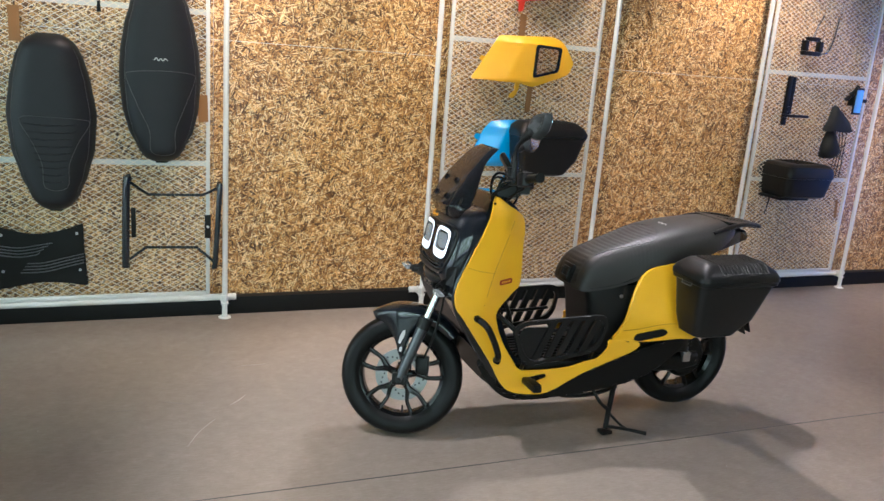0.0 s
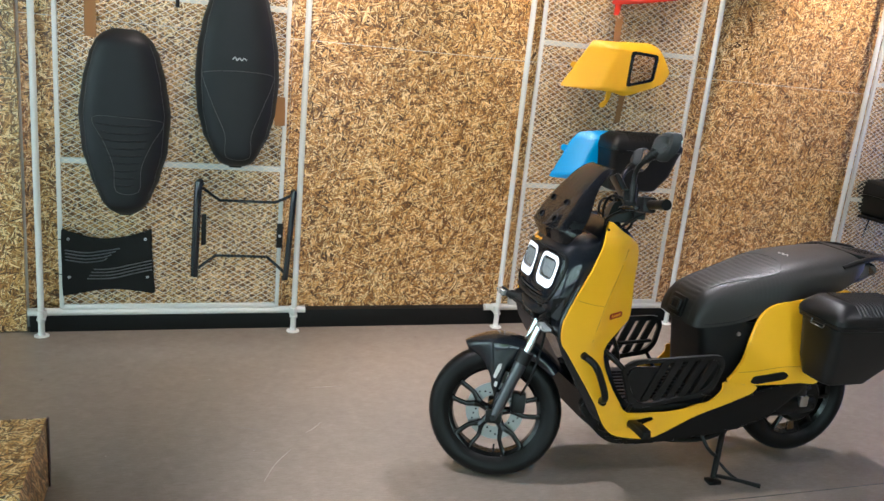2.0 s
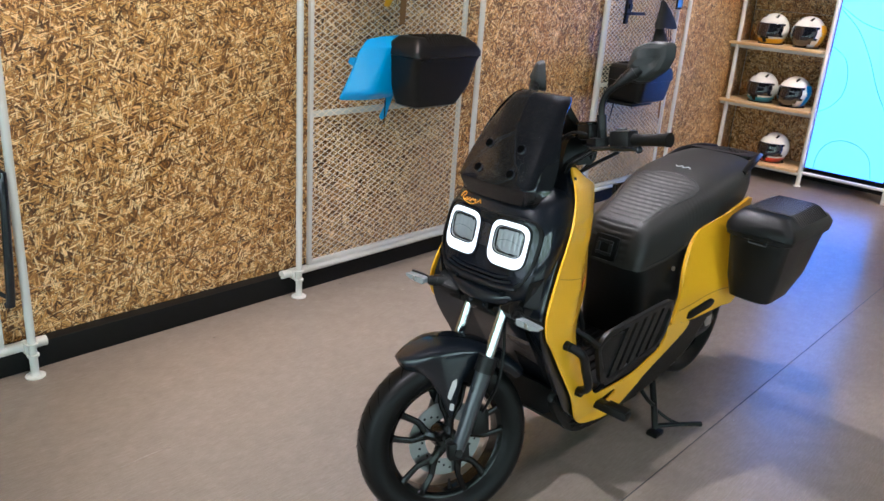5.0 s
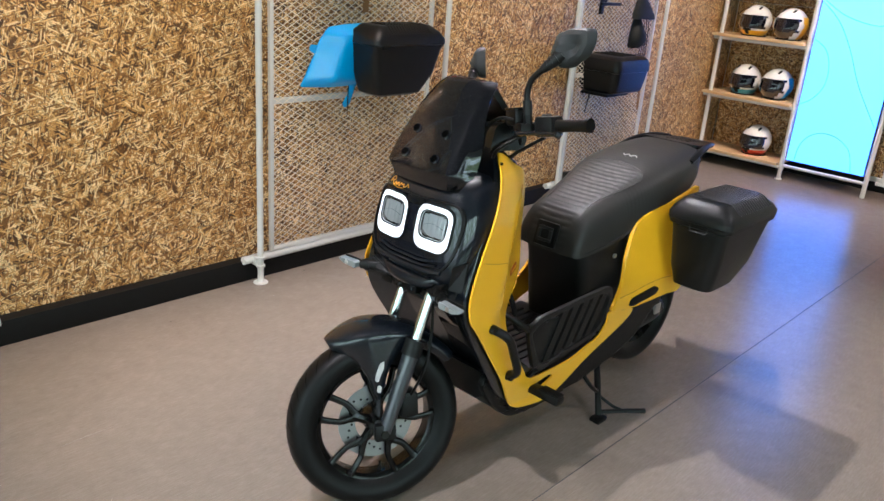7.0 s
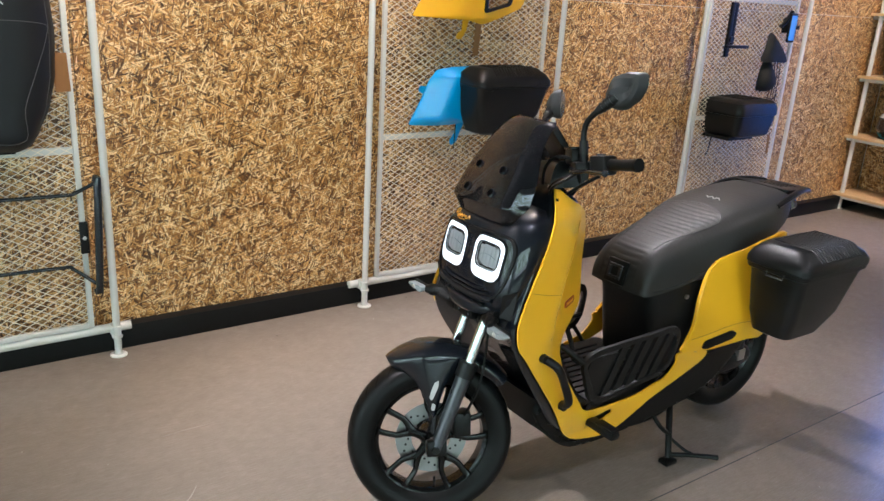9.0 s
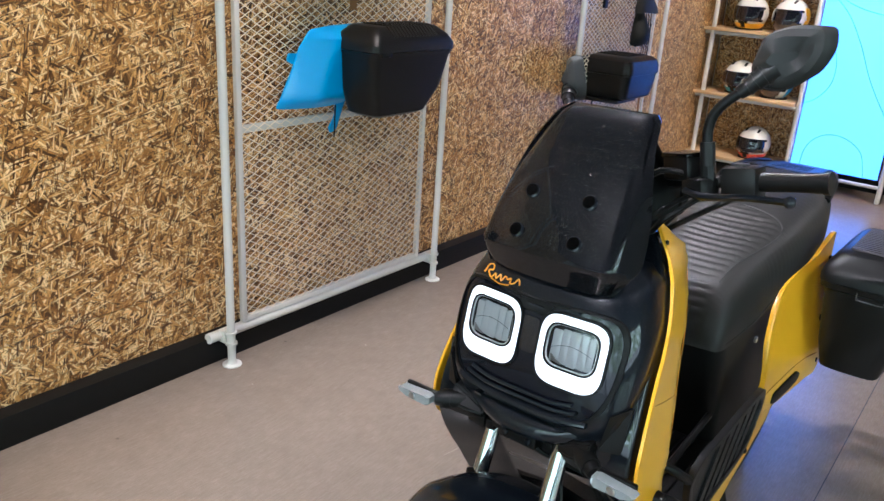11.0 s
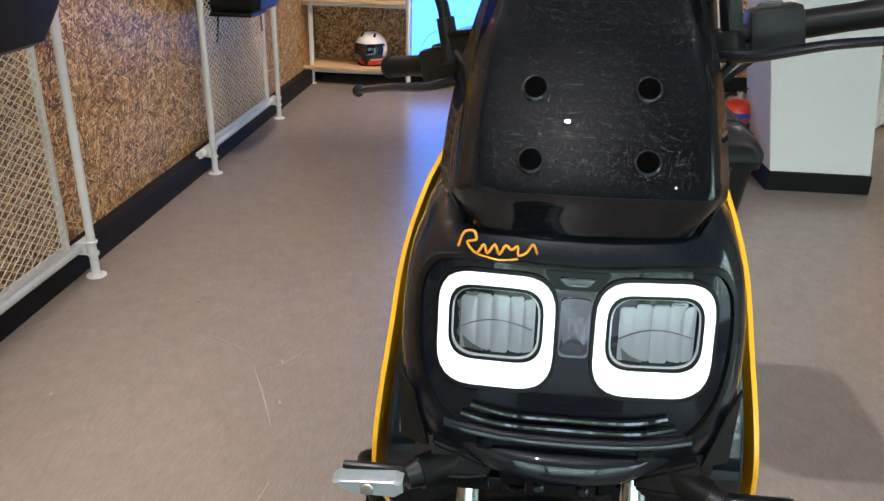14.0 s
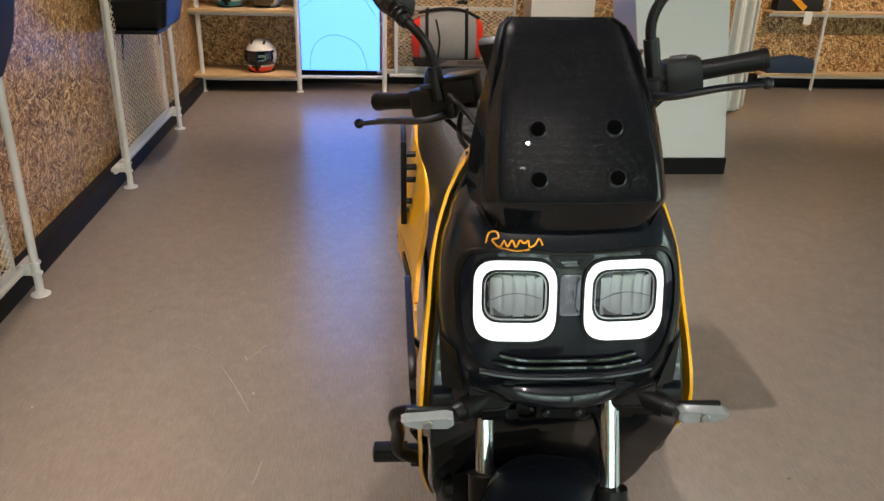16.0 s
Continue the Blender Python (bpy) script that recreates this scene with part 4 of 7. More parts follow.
part("script_mark", tube([mark_point(a, b) for a, b in MARK], 0.0014, 6, steps=4), LOGO_ORANGE, cowl, "orange flowing script mark")
part("script_underline", tube([mark_point(0.100, 0.8985, 0.004), mark_point(0.078, 0.8958, 0.005), mark_point(0.060, 0.8980, 0.004)], 0.0013, 6), LOGO_ORANGE, cowl)

# windscreen: flat front with swept sides, four bolt holes
SCREEN_ROWS = [(0.925, 0.136, 0.1103, 0.158, 0.1202), (0.958, 0.1225, 0.1222, 0.172, 0.1416), (0.966, 0.1185, 0.1222, 0.184, 0.1445), (0.971, 0.1172, 0.1220, 0.190, 0.1455), (0.976, 0.1190, 0.1214, 0.194, 0.1450), (1.03, 0.15, 0.1170, 0.216, 0.1390), (1.09, 0.192, 0.1070, 0.234, 0.1250), (1.14, 0.237, 0.0960, 0.259, 0.1100), (1.172, 0.27, 0.0870, 0.292, 0.0985), (1.184, 0.286, 0.0810, 0.308, 0.0910), (1.19, 0.296, 0.0710, 0.318, 0.0800)]


SCREEN_ROWS = SCREEN_ROWS[:4] + [tuple(p) for p in curve_points(SCREEN_ROWS[4:], 6)]


def screen_ring(z, inset=0.0):
    xf, wf, xb, wb = lerp_table(SCREEN_ROWS, z)
    pts = []
    half = [(xf - 0.003, 0.0), (xf - 0.0024, wf * 0.25), (xf - 0.0006, wf * 0.5), (xf + 0.0026, wf * 0.75), (xf + 0.0075, wf * 0.93), (xf + 0.022, wf + 0.004), (xb - (xb - xf) * 0.45, wb * 0.45 + wf * 0.55), (xb, wb)]
    path = [(a, -b) for a, b in reversed(half[1:])] + half
    for p in curve_points([(a, b, 0) for a, b in path], 4):
        pts.append(Vector((p.x + inset, p.y * (1 - inset * 4), z)))
    return pts


def windscreen():
    zs = [0.925, 0.942, 0.958, 0.966, 0.971, 0.976] + [0.976 + 0.214 * k / 22 for k in range(1, 23)]
    rows = [screen_ring(z) for z in zs]
    inner = [screen_ring(z, 0.006) for z in zs]
    rings = [a + list(reversed(b)) for a, b in zip(rows, inner)]
    return loft(rings)


visor = part("windscreen", windscreen(), SCREEN_BLACK, scooter, "gloss black smoked windscreen with four bolt holes", 30)


def screen_scratches():
    """Fine curved wiping scratches of random direction on the outer face of the windscreen."""
    rnd = random.Random(31)
    rings, verts, faces = {}, [], []

    def place(y, z):
        key = round(z, 3)
        if key not in rings:
            pts = screen_ring(min(1.188, max(0.978, key)))
            front = [p for p in pts if p.x < lerp_table(SCREEN_ROWS, p.z)[0] + 0.03]
            rings[key] = ([p.y for p in front], [p.x for p in front])
        return Vector((float(np.interp(y, *rings[key])), y, z))

    for _ in range(1700):
        y, z = rnd.uniform(-0.095, 0.095), rnd.uniform(0.985, 1.165)
        a, bend = rnd.uniform(0, 6.283), rnd.uniform(-22, 22)
        long, wide = rnd.uniform(0.005, 0.020), rnd.uniform(0.00007, 0.00014)
        base, n = len(verts), 5
        for k in range(n):
            c, d = math.cos(a), math.sin(a)
            p = place(y, z)
            w = wide * (0.3 if k in (0, n - 1) else 1.0)
            for off, lift in ((-w, -0.00002), (0.0, 0.00006), (w, -0.00002)):
                q = place(y - d * off, z) + Vector((-lift - 0.00003, 0, 0)) + Vector((0, 0, c * off))
                q.x += 0.62 * c * off
                verts.append(q)
            y, z, a = y + c * long / n, z + d * long / n, a + bend * long / n
            if abs(y) > 0.098 or not 0.980 < z < 1.172:
                a += 1.2
        for k in range(n - 1):
            for m in (0, 1):
                i = base + 3 * k + m
                faces.append((i, i + 1, i + 4, i + 3))
    return bm_of(verts, faces)


part("scratches", screen_scratches(), SCRATCH, visor, "fine swirl scratches", 89, "stuff")
for y, z in ((-0.053, 1.062), (0.053, 1.060), (-0.054, 1.002), (0.054, 1.000)):
    xf = lerp_table(SCREEN_ROWS, z)[0] - 0.0035
    tilt = math.atan2(0.038, 0.06)
    m = Matrix.Translation((xf, y, z)) @ Matrix.Rotation(tilt, 4, "Y")
    # solid black disc; the depth of the bolt hole is only its colour
    hole = part("bolt_hole", turned(spun([(0.0, 0.0012), (0.0105, 0.0012), (0.0105, -0.004), (0.0, -0.004)], (0, 0, 0), "X", 22), m), VOID, visor, "bolt hole drawn as a black disc, its shade in the colour")
    part("hole_rim", turned(spun([(0.0105, -0.003), (0.0125, -0.0018), (0.0125, 0.004), (0.0105, 0.004)], (0, 0, 0), "X", 22), m), GLOSS_BLACK, hole)

# leg shield: black body behind the nose, wedge shaped in plan


def side_y(x, z, f, w, c):
    """Slightly drawn in to the crease, then more towards the rear; the low part stays straight."""
    k = min(1.0, max(0.0, (z - 0.36) / 0.12))
    high = min(1.0, max(0.0, (z - 0.62) / 0.30))
    return w - 0.003 * k - 0.21 * high * max(0.0, x - f) - 0.50 * k * max(0.0, x - c)


def panel_y(x, z):
    """Half width of the yellow front panel's skin."""
    f, b, w, c = lerp_table(SHIELD, z)
    return side_y(x, z, f, w, c) + 0.010


def shield():
    rings = []
    for i in range(40):
        z = 0.235 + (1.01 - 0.235) * i / 39
        f, b, w, c = lerp_table(SHIELD, z)
        q, m = side_y(b, z, f, w, c) - 0.006, side_y(c, z, f, w, c) - 0.001
        w, c = side_y(f, z, f, w, c) + 0.001, min(c, b - 0.02)
        deep = 0.05 if z < 0.62 else 0.004
        ring = rounded([(f - 0.001, -w + 0.004), (f + 0.006, -w), (c, -m), (b, -q), (b + 0.012, 0.0), (b, q), (c, m), (f + 0.006, w), (f - 0.001, w - 0.004), (f + deep, 0.10 if deep > 0.01 else 0.07), (f + deep * 1.2, 0.0), (f + deep, -0.10 if deep > 0.01 else -0.07)], 0.005, 3)
        rings.append([(a, c, z) for a, c in ring])
    return loft(rings)


legs = part("leg_shield", shield(), GLOSS_BLACK, scooter, "black leg shield behind the front wheel", 50)
for i in range(6):
    y = -0.058 + 0.023 * i
    part("vent_slot", box(0.166, 0.174, y - 0.006, y + 0.006, 0.596, 0.622, 0.003), VENT_GREY, legs)
def chin():
    """Broad chin panel, wider at its top, its lower edge rolled under."""
    rows = []
    for k in range(23):
        q = -1 + 2 * k / 22
        row = []
        for x, z, w in ((0.140, 0.688, 0.132), (0.106, 0.687, 0.127), (0.097, 0.683, 0.120), (0.0915, 0.675, 0.109), (0.089, 0.666, 0.099), (0.089, 0.658, 0.092), (0.092, 0.6525, 0.088), (0.101, 0.649, 0.086), (0.140, 0.648, 0.085)):
            row.append((x + 0.020 * abs(q) ** 2.5, q * w, z + 0.006 * q * q))
        rows.append(row)
    return loft(rows)


part("chin_panel", chin(), GLOSS_BLACK, legs, "glossy panel under the headlights", 40)
part("inner_guard", box(0.172, 0.215, -0.088, 0.088, 0.575, 0.640, 0.012), SATIN_BLACK, legs)
part("stud_block", box(0.104, 0.150, -0.038, 0.038, 0.626, 0.6485, 0.003), SATIN_BLACK, legs)
for y in (-0.024, 0.024):
    part("chin_stud", spun([(0.0, -0.006), (0.004, -0.006), (0.0068, -0.0035), (0.0072, 0.0), (0.0, 0.0)], (0.104, y, 0.639), "X", 12), GLOSS_BLACK, legs)
for y, w, z in ((-0.052, 0.010, 0.630), (0.055, 0.012, 0.632), (0.070, 0.009, 0.622), (-0.068, 0.011, 0.622)):
    part("cable_clip", box(0.122, 0.150, y - w, y + w, z - 0.010, z + 0.010, 0.004), SATIN_BLACK, legs)
for s in (-1, 1):
    part("cable", tube([(0.13, s * 0.02, 0.618), (0.145, s * 0.05, 0.600), (0.17, s * 0.075, 0.618)], 0.005, 8), SATIN_BLACK, legs)
    part("fork_clamp", box(0.120, 0.150, s * 0.100 - 0.020, s * 0.100 + 0.020, 0.612, 0.640, 0.007), SATIN_BLACK, legs)
for s in (-1, 1):
    # cheeks that sweep from under the nose to the leg shield
    cheek = loft([[(x, s * y, z) for x, y, z in row] for row in (
        [(0.125, 0.05, 0.640), (0.115, 0.05, 0.675), (0.20, 0.05, 0.675), (0.20, 0.05, 0.640)],
        [(0.120, 0.12, 0.635), (0.112, 0.12, 0.690), (0.21, 0.12, 0.690), (0.21, 0.12, 0.635)],
        [(0.135, 0.172, 0.630), (0.135, 0.170, 0.730), (0.23, 0.165, 0.730), (0.23, 0.168, 0.630)],
        [(0.170, 0.192, 0.640), (0.180, 0.188, 0.780), (0.26, 0.178, 0.780), (0.26, 0.182, 0.640)])])
    bmesh.ops.bevel(cheek, geom=[e for e in cheek.edges if e.calc_face_angle(0) > 0.6], offset=0.008, segments=2, affect="EDGES")
    part("cheek", cheek, GLOSS_BLACK, legs, "glossy black cheek panel")
    inset = [(0.117, 0.147, 0.672), (0.136, 0.180, 0.668), (0.146, 0.184, 0.752), (0.113, 0.162, 0.742)]
    part("cheek_inset", loft([[(x + dx, s * y, z) for x, y, z in inset] for dx in (0.0, 0.006)]), MATT_BLACK, legs, "matt black inset in the cheek")
    # tapered base that carries the signal
    base = loft([[(x, s * y, z) for x, y, z in row] for row in (
        [(0.120, 0.078, 0.634), (0.106, 0.078, 0.646), (0.110, 0.078, 0.656), (0.150, 0.078, 0.656), (0.150, 0.078, 0.634)],
        [(0.104, 0.100, 0.632), (0.094, 0.100, 0.652), (0.108, 0.100, 0.668), (0.150, 0.100, 0.672), (0.150, 0.100, 0.632)],
        [(0.094, 0.141, 0.634), (0.086, 0.141, 0.658), (0.104, 0.141, 0.688), (0.150, 0.141, 0.694), (0.150, 0.141, 0.634)])])
    bmesh.ops.bevel(base, geom=[e for e in base.edges if e.calc_face_angle(0) > 0.5], offset=0.003, segments=2, affect="EDGES")
    part("signal_base", base, SATIN_BLACK, legs, "tapered black signal base")
    # indicators on short stalks
    stalk = part("front_indicator", tube([(0.130, s * 0.105, 0.658), (0.100, s * 0.138, 0.658), (0.080, s * 0.166, 0.6555)], [0.020, 0.018, 0.0125], 14), SATIN_BLACK, scooter, "front turn signal on a black stalk")
    outline = [(0.166, -0.005), (0.172, -0.0100), (0.222, -0.0085), (0.240, -0.0025), (0.243, 0.0025), (0.236, 0.0060), (0.176, 0.0100), (0.167, 0.007)]
    lens = loft([[(x, s * y, 0.6545 + z) for y, z in scaled_ring(outline, f, (0.205, 0.0))] for x, f in ((0.060, 0.90), (0.064, 1.0), (0.081, 1.0))])
    part("indicator_lens", lens, SIGNAL_LENS, stalk, "clear turn signal lens", 20)
    part("indicator_back", box(0.080, 0.090, min(s * 0.166, s * 0.236), max(s * 0.166, s * 0.236), 0.645, 0.6665, 0.004), SATIN_BLACK, stalk, "black signal housing")
    part("indicator_collar", rod((0.096, s * 0.142, 0.6575), (0.089, s * 0.153, 0.6565), 0.0182, n=14), RUBBER, stalk)
    part("indicator_bulb", spun([(0.0, -0.003), (0.006, -0.002), (0.0075, 0.0), (0.0, 0.0)], (0.0585, s * 0.204, 0.6545), "X", 12), STEEL, stalk)

# yellow side panels
FRONT_PANEL = smooth_outline([(0.310, 1.010), (0.366, 0.978), (0.413, 0.950), (0.451, 0.913), (0.455, 0.807), (0.453, 0.663), (0.409, 0.627), (0.354, 0.584), (0.329, 0.551), (0.338, 0.498), (0.368, 0.423), (0.413, 0.355), (0.446, 0.320), (0.530, 0.312), (0.654, 0.316), (0.745, 0.338), (0.800, 0.351), (0.842, 0.393), (0.850, 0.425), (0.985, 0.409), (0.985, 0.378), (0.890, 0.339), (0.723, 0.281), (0.588, 0.208), (0.488, 0.203), (0.413, 0.221), (0.364, 0.269), (0.310, 0.357), (0.226, 0.479), (0.170, 0.558), (0.142, 0.596), (0.134, 0.650), (0.149, 0.701), (0.182, 0.768), (0.226, 0.851), (0.270, 0.930)], 3)
REAR_PANEL = smooth_outline([(0.864, 0.424), (0.880, 0.458), (0.910, 0.510), (0.926, 0.590), (0.944, 0.662), (0.972, 0.710), (1.022, 0.736), (1.110, 0.751), (1.260, 0.768), (1.345, 0.784), (1.352, 0.758), (1.300, 0.695), (1.262, 0.600), (1.252, 0.500), (1.250, 0.430), (1.150, 0.415), (0.985, 0.409)], 3)


def rear_y(x, z):
    tuck = min(1.0, max(0.0, (z - 0.43) / 0.15)) * min(1.0, max(0.0, (1.20 - x) / 0.30))
    high = min(1.0, max(0.0, (z - 0.50) / 0.26))
    return 0.192 + 0.034 * min(1.0, max(0.0, (x - 0.95) / 0.25)) * (1 - 0.5 * high) - 0.030 * high - 0.022 * tuck


# the face is drawn in above the floor rail; its outline follows
REAR_PANEL = [(x + 0.7 * (0.192 - rear_y(x, z)), z - 0.22 * (0.192 - rear_y(x, z))) if x < 1.2 else (x, z) for x, z in REAR_PANEL]


def front_skin(x, z):
    if x < 0.45 or z > 0.45:
        return panel_y(x, z)
    f = min(1.0, (x - 0.45) / 0.25)
    return panel_y(0.45, min(z, 0.36)) * (1 - f) + 0.195 * f


for s in (-1, 1):
    slot = rounded([(0.470, 0.252), (0.480, 0.280), (0.560, 0.296), (0.572, 0.280), (0.505, 0.248)], 0.012, 3)
    front = part("front_side_panel", sheet(FRONT_PANEL, lambda x, z, s=s: s * front_skin(x, z), 0.006, 0.025, (slot,), s, 0.0022), YELLOW, scooter, "glossy yellow front side panel and floor rail", 50)
    rear_slot = rounded([(0.955, 0.422), (0.968, 0.446), (1.090, 0.470), (1.112, 0.456), (1.095, 0.438), (0.980, 0.416)], 0.010, 3)
    rear = part("rear_side_panel", sheet(REAR_PANEL, lambda x, z, s=s: s * rear_y(x, z), 0.012, 0.025, side=s, bevel=0.004), YELLOW, scooter, "glossy yellow rear side panel", 50)
    part("panel_seam", tube([(x, s * (rear_y(x, z) + 0.0122), z) for x, z in ((0.905, 0.462), (0.98, 0.468), (1.06, 0.484), (1.13, 0.492), (1.20, 0.488))], 0.0012, 6), SEAM_YELLOW, rear)
    part("grip_slot", sheet(rear_slot, lambda x, z, s=s: s * (rear_y(x, z) + 0.010), 0.006, 0.04, side=s, bevel=0.002), SATIN_BLACK, rear, "black grip slot")
    part("panel_screw", spun([(0.0, 0.0), (0.006, 0.0), (0.006, 0.004), (0.0, 0.005)], (1.215, 0, 0.462), "Y", 12), SATIN_BLACK, rear).location = (0, s * (rear_y(1.215, 0.462) + 0.010) if s > 0 else -(rear_y(1.215, 0.462) + 0.015), 0)
    part("panel_screw", spun([(0.0, -0.002), (0.005, -0.002), (0.005, 0.002), (0.0, 0.002)], (0.300, 0, 0.985), "Y", 12), SATIN_BLACK, front).location = (0, s * (front_skin(0.30, 0.985) + 0.006), 0)
    # seam in the front panel
    seam = [(0.185, 0.750), (0.240, 0.735), (0.296, 0.725)]
    part("panel_seam", tube([(x, s * (front_skin(x, z) + 0.0062), z) for x, z in seam], 0.0010, 6), SEAM_YELLOW, front)
    crease = [(lerp_table(SHIELD, z)[3] + 0.004, z) for z in (0.60, 0.68, 0.76, 0.84, 0.92)]
    part("panel_seam", tube([(x, s * (front_skin(x, z) + 0.0058), z) for x, z in crease], 0.0010, 6), SEAM_YELLOW, front)
    # badge: dark red plate with pale bars
    by = lambda x, z, s=s: s * (front_skin(x, z) + 0.006)
    badge = part("badge", sheet(rect2(0.366, 0.680, 0.070, 0.021, 0.009, 4), by, 0.002, 0.02, side=s), PRINT_RED, front, "small dark red badge with pale bars")
    for k in range(5):
        part("badge_bar", sheet(rect2(0.345 + 0.0105 * k, 0.680, 0.0065, 0.009, 0.001, 1), lambda x, z, s=s: s * (front_skin(x, z) + 0.008), 0.0008, 0.05, side=s), LOGO_ORANGE, badge)
    # crash bar standing off the panel
    bar = [(0.232, 0.552), (0.262, 0.528), (0.300, 0.462), (0.322, 0.402), (0.332, 0.372)]
    q = [front_skin(x, z) for x, z in bar]
    part("crash_bar", tube([(bar[0][0], s * q[0], bar[0][1])] + [(x, s * (w + 0.042), z) for (x, z), w in zip(bar[1:-1], q[1:-1])] + [(bar[-1][0], s * q[-1], bar[-1][1])], 0.0125, 12), SATIN_BLACK, scooter, "black tubular crash bar")
    for x, z in (bar[0], bar[-1]):
        part("bar_mount", rod((x, s * (front_skin(x, z) + 0.004), z), (x, s * (front_skin(x, z) + 0.022), z), 0.014, 0.0125), SATIN_BLACK, front)
    # foot peg in the lower slot
    part("slot_back", box(0.462, 0.578, s * 0.165 - 0.012, s * 0.165 + 0.012, 0.244, 0.300), SKIRT, front)
    peg = part("foot_peg", box(0.462, 0.500, min(s * 0.17, s * 0.300), max(s * 0.17, s * 0.300), 0.258, 0.284, 0.009), SATIN_BLACK, scooter, "black folding foot peg")
    part("peg_pad", box(0.464, 0.498, min(s * 0.225, s * 0.296), max(s * 0.225, s * 0.296), 0.282, 0.290, 0.003), RUBBER, peg)

# floor, belly and inner body
part("floorboard", box(0.36, 0.86, -0.178, 0.178, 0.300, 0.335, 0.010), MATT_BLACK, scooter, "black ribbed floorboard")
for i in range(9):
    y = -0.12 + 0.03 * i
    part("floor_rib", box(0.42, 0.80, y - 0.005, y + 0.005, 0.334, 0.341, 0.002), RUBBER, scooter)
BELLY = smooth_outline([(0.300, 0.360), (0.345, 0.300), (0.400, 0.225), (0.480, 0.198), (0.590, 0.205), (0.720, 0.262), (0.880, 0.318), (1.02, 0.362), (1.20, 0.405), (1.262, 0.418), (1.260, 0.370), (1.18, 0.300), (1.08, 0.235), (0.92, 0.195), (0.70, 0.172), (0.50, 0.168), (0.40, 0.188), (0.320, 0.262), (0.275, 0.335)], 3)
bl = sheet(BELLY, lambda x, z: 0.145, 0.02, 0.04, side=1, bevel=0.008)
part("belly_panel", bl, SATIN_BLACK, scooter, "black belly panel under the floor rail")
part("belly_panel", sheet(BELLY, lambda x, z: -0.145, 0.02, 0.04, side=-1, bevel=0.008), SATIN_BLACK, scooter, "black belly panel under the floor rail")
part("belly", loft([[(x, y, z) for y, z in ((-0.15, top), (-0.15, low + 0.02), (-0.12, low), (0.12, low), (0.15, low + 0.02), (0.15, top))] for x, low, top in ((0.30, 0.27, 0.36), (0.40, 0.19, 0.31), (0.55, 0.172, 0.31), (0.80, 0.178, 0.31), (1.00, 0.21, 0.36), (1.15, 0.285, 0.40))]), SATIN_BLACK, scooter, "black battery belly")
part("seat_box", loft([[(a, b, z) for a, b in rounded([(x0, -w * 0.80), (x0 + 0.14, -w * 0.93), (x1, -w * 1.05), (x1, w * 1.05), (x0 + 0.14, w * 0.93), (x0, w * 0.80)], 0.035, 4)] for z, x0, x1, w in ((0.33, 0.815, 1.30, 0.150), (0.45, 0.795, 1.30, 0.150), (0.56, 0.778, 1.30, 0.150), (0.60, 0.765, 1.30, 0.148), (0.64, 0.750, 1.32, 0.142))]), MATT_BLACK, scooter, "black under-seat storage body")
part("key_slot", spun([(0.0, -0.003), (0.008, -0.003), (0.008, 0.003), (0.0, 0.003)], (0.905, -0.155, 0.60), "Y", 14), STEEL, scooter)

# slatted guards beside the floorboard
GUARD = rounded([(0.385, 0.500), (0.440, 0.360), (0.480, 0.338), (0.765, 0.378), (0.800, 0.420), (0.818, 0.505), (0.800, 0.540), (0.760, 0.545), (0.430, 0.532)], 0.028, 4)


def shrunk(ring, d):
    c = (sum(p[0] for p in ring) / len(ring), sum(p[1] for p in ring) / len(ring))
    return [(c[0] + (p[0] - c[0]) * (1 - d / max(abs(p[0] - c[0]), 0.13)), c[1] + (p[1] - c[1]) * (1 - d / max(abs(p[1] - c[1]), 0.08))) for p in ring]


for s in (-1, 1):
    gy = lambda x, z, s=s: s * (0.204 + 0.06 * (z - 0.40))
    guard = part("floor_guard", sheet(GUARD, gy, 0.014, 0.05, (shrunk(GUARD, 0.018),), s, 0.003), MATT_BLACK, scooter, "black slatted luggage guard beside the floorboard")
    for k in range(5):
        x = 0.545 + 0.052 * k
        slat = rounded([(x - 0.058, 0.362 + 0.006 * k), (x - 0.026, 0.368 + 0.006 * k), (x + 0.044, 0.534), (x + 0.012, 0.534)], 0.006, 2)
        part("slat", sheet(slat, lambda x, z, s=s: s * (0.204 + 0.06 * (z - 0.40) + 0.001), 0.009, 0.06, side=s), MATT_BLACK, guard)
    low = rounded([(0.418, 0.470), (0.452, 0.372), (0.500, 0.362), (0.560, 0.500), (0.440, 0.505)], 0.02, 3)
    part("guard_plate", sheet(low, lambda x, z, s=s: s * (0.202 + 0.06 * (z - 0.40)), 0.006, 0.06, side=s, bevel=0.002), MATT_BLACK, guard)
    part("guard_bracket", tube([(0.395, s * 0.215, 0.50), (0.360, s * 0.20, 0.53), (0.338, s * 0.17, 0.55)], 0.010, 10), SATIN_BLACK, guard)
    part("guard_bracket", tube([(0.45, s * 0.216, 0.355), (0.45, s * 0.20, 0.33), (0.46, s * 0.18, 0.315)], 0.008, 8), SATIN_BLACK, guard)
    part("guard_bracket", tube([(0.76, s * 0.216, 0.39), (0.77, s * 0.19, 0.36), (0.78, s * 0.17, 0.33)], 0.008, 8), SATIN_BLACK, guard)
    part("guard_rail", tube([(0.372, s * 0.150, 0.600), (0.395, s * 0.155, 0.545), (0.430, s * 0.15, 0.470), (0.56, s * 0.14, 0.455), (0.72, s * 0.135, 0.465)], 0.008, 8), SATIN_BLACK, guard)

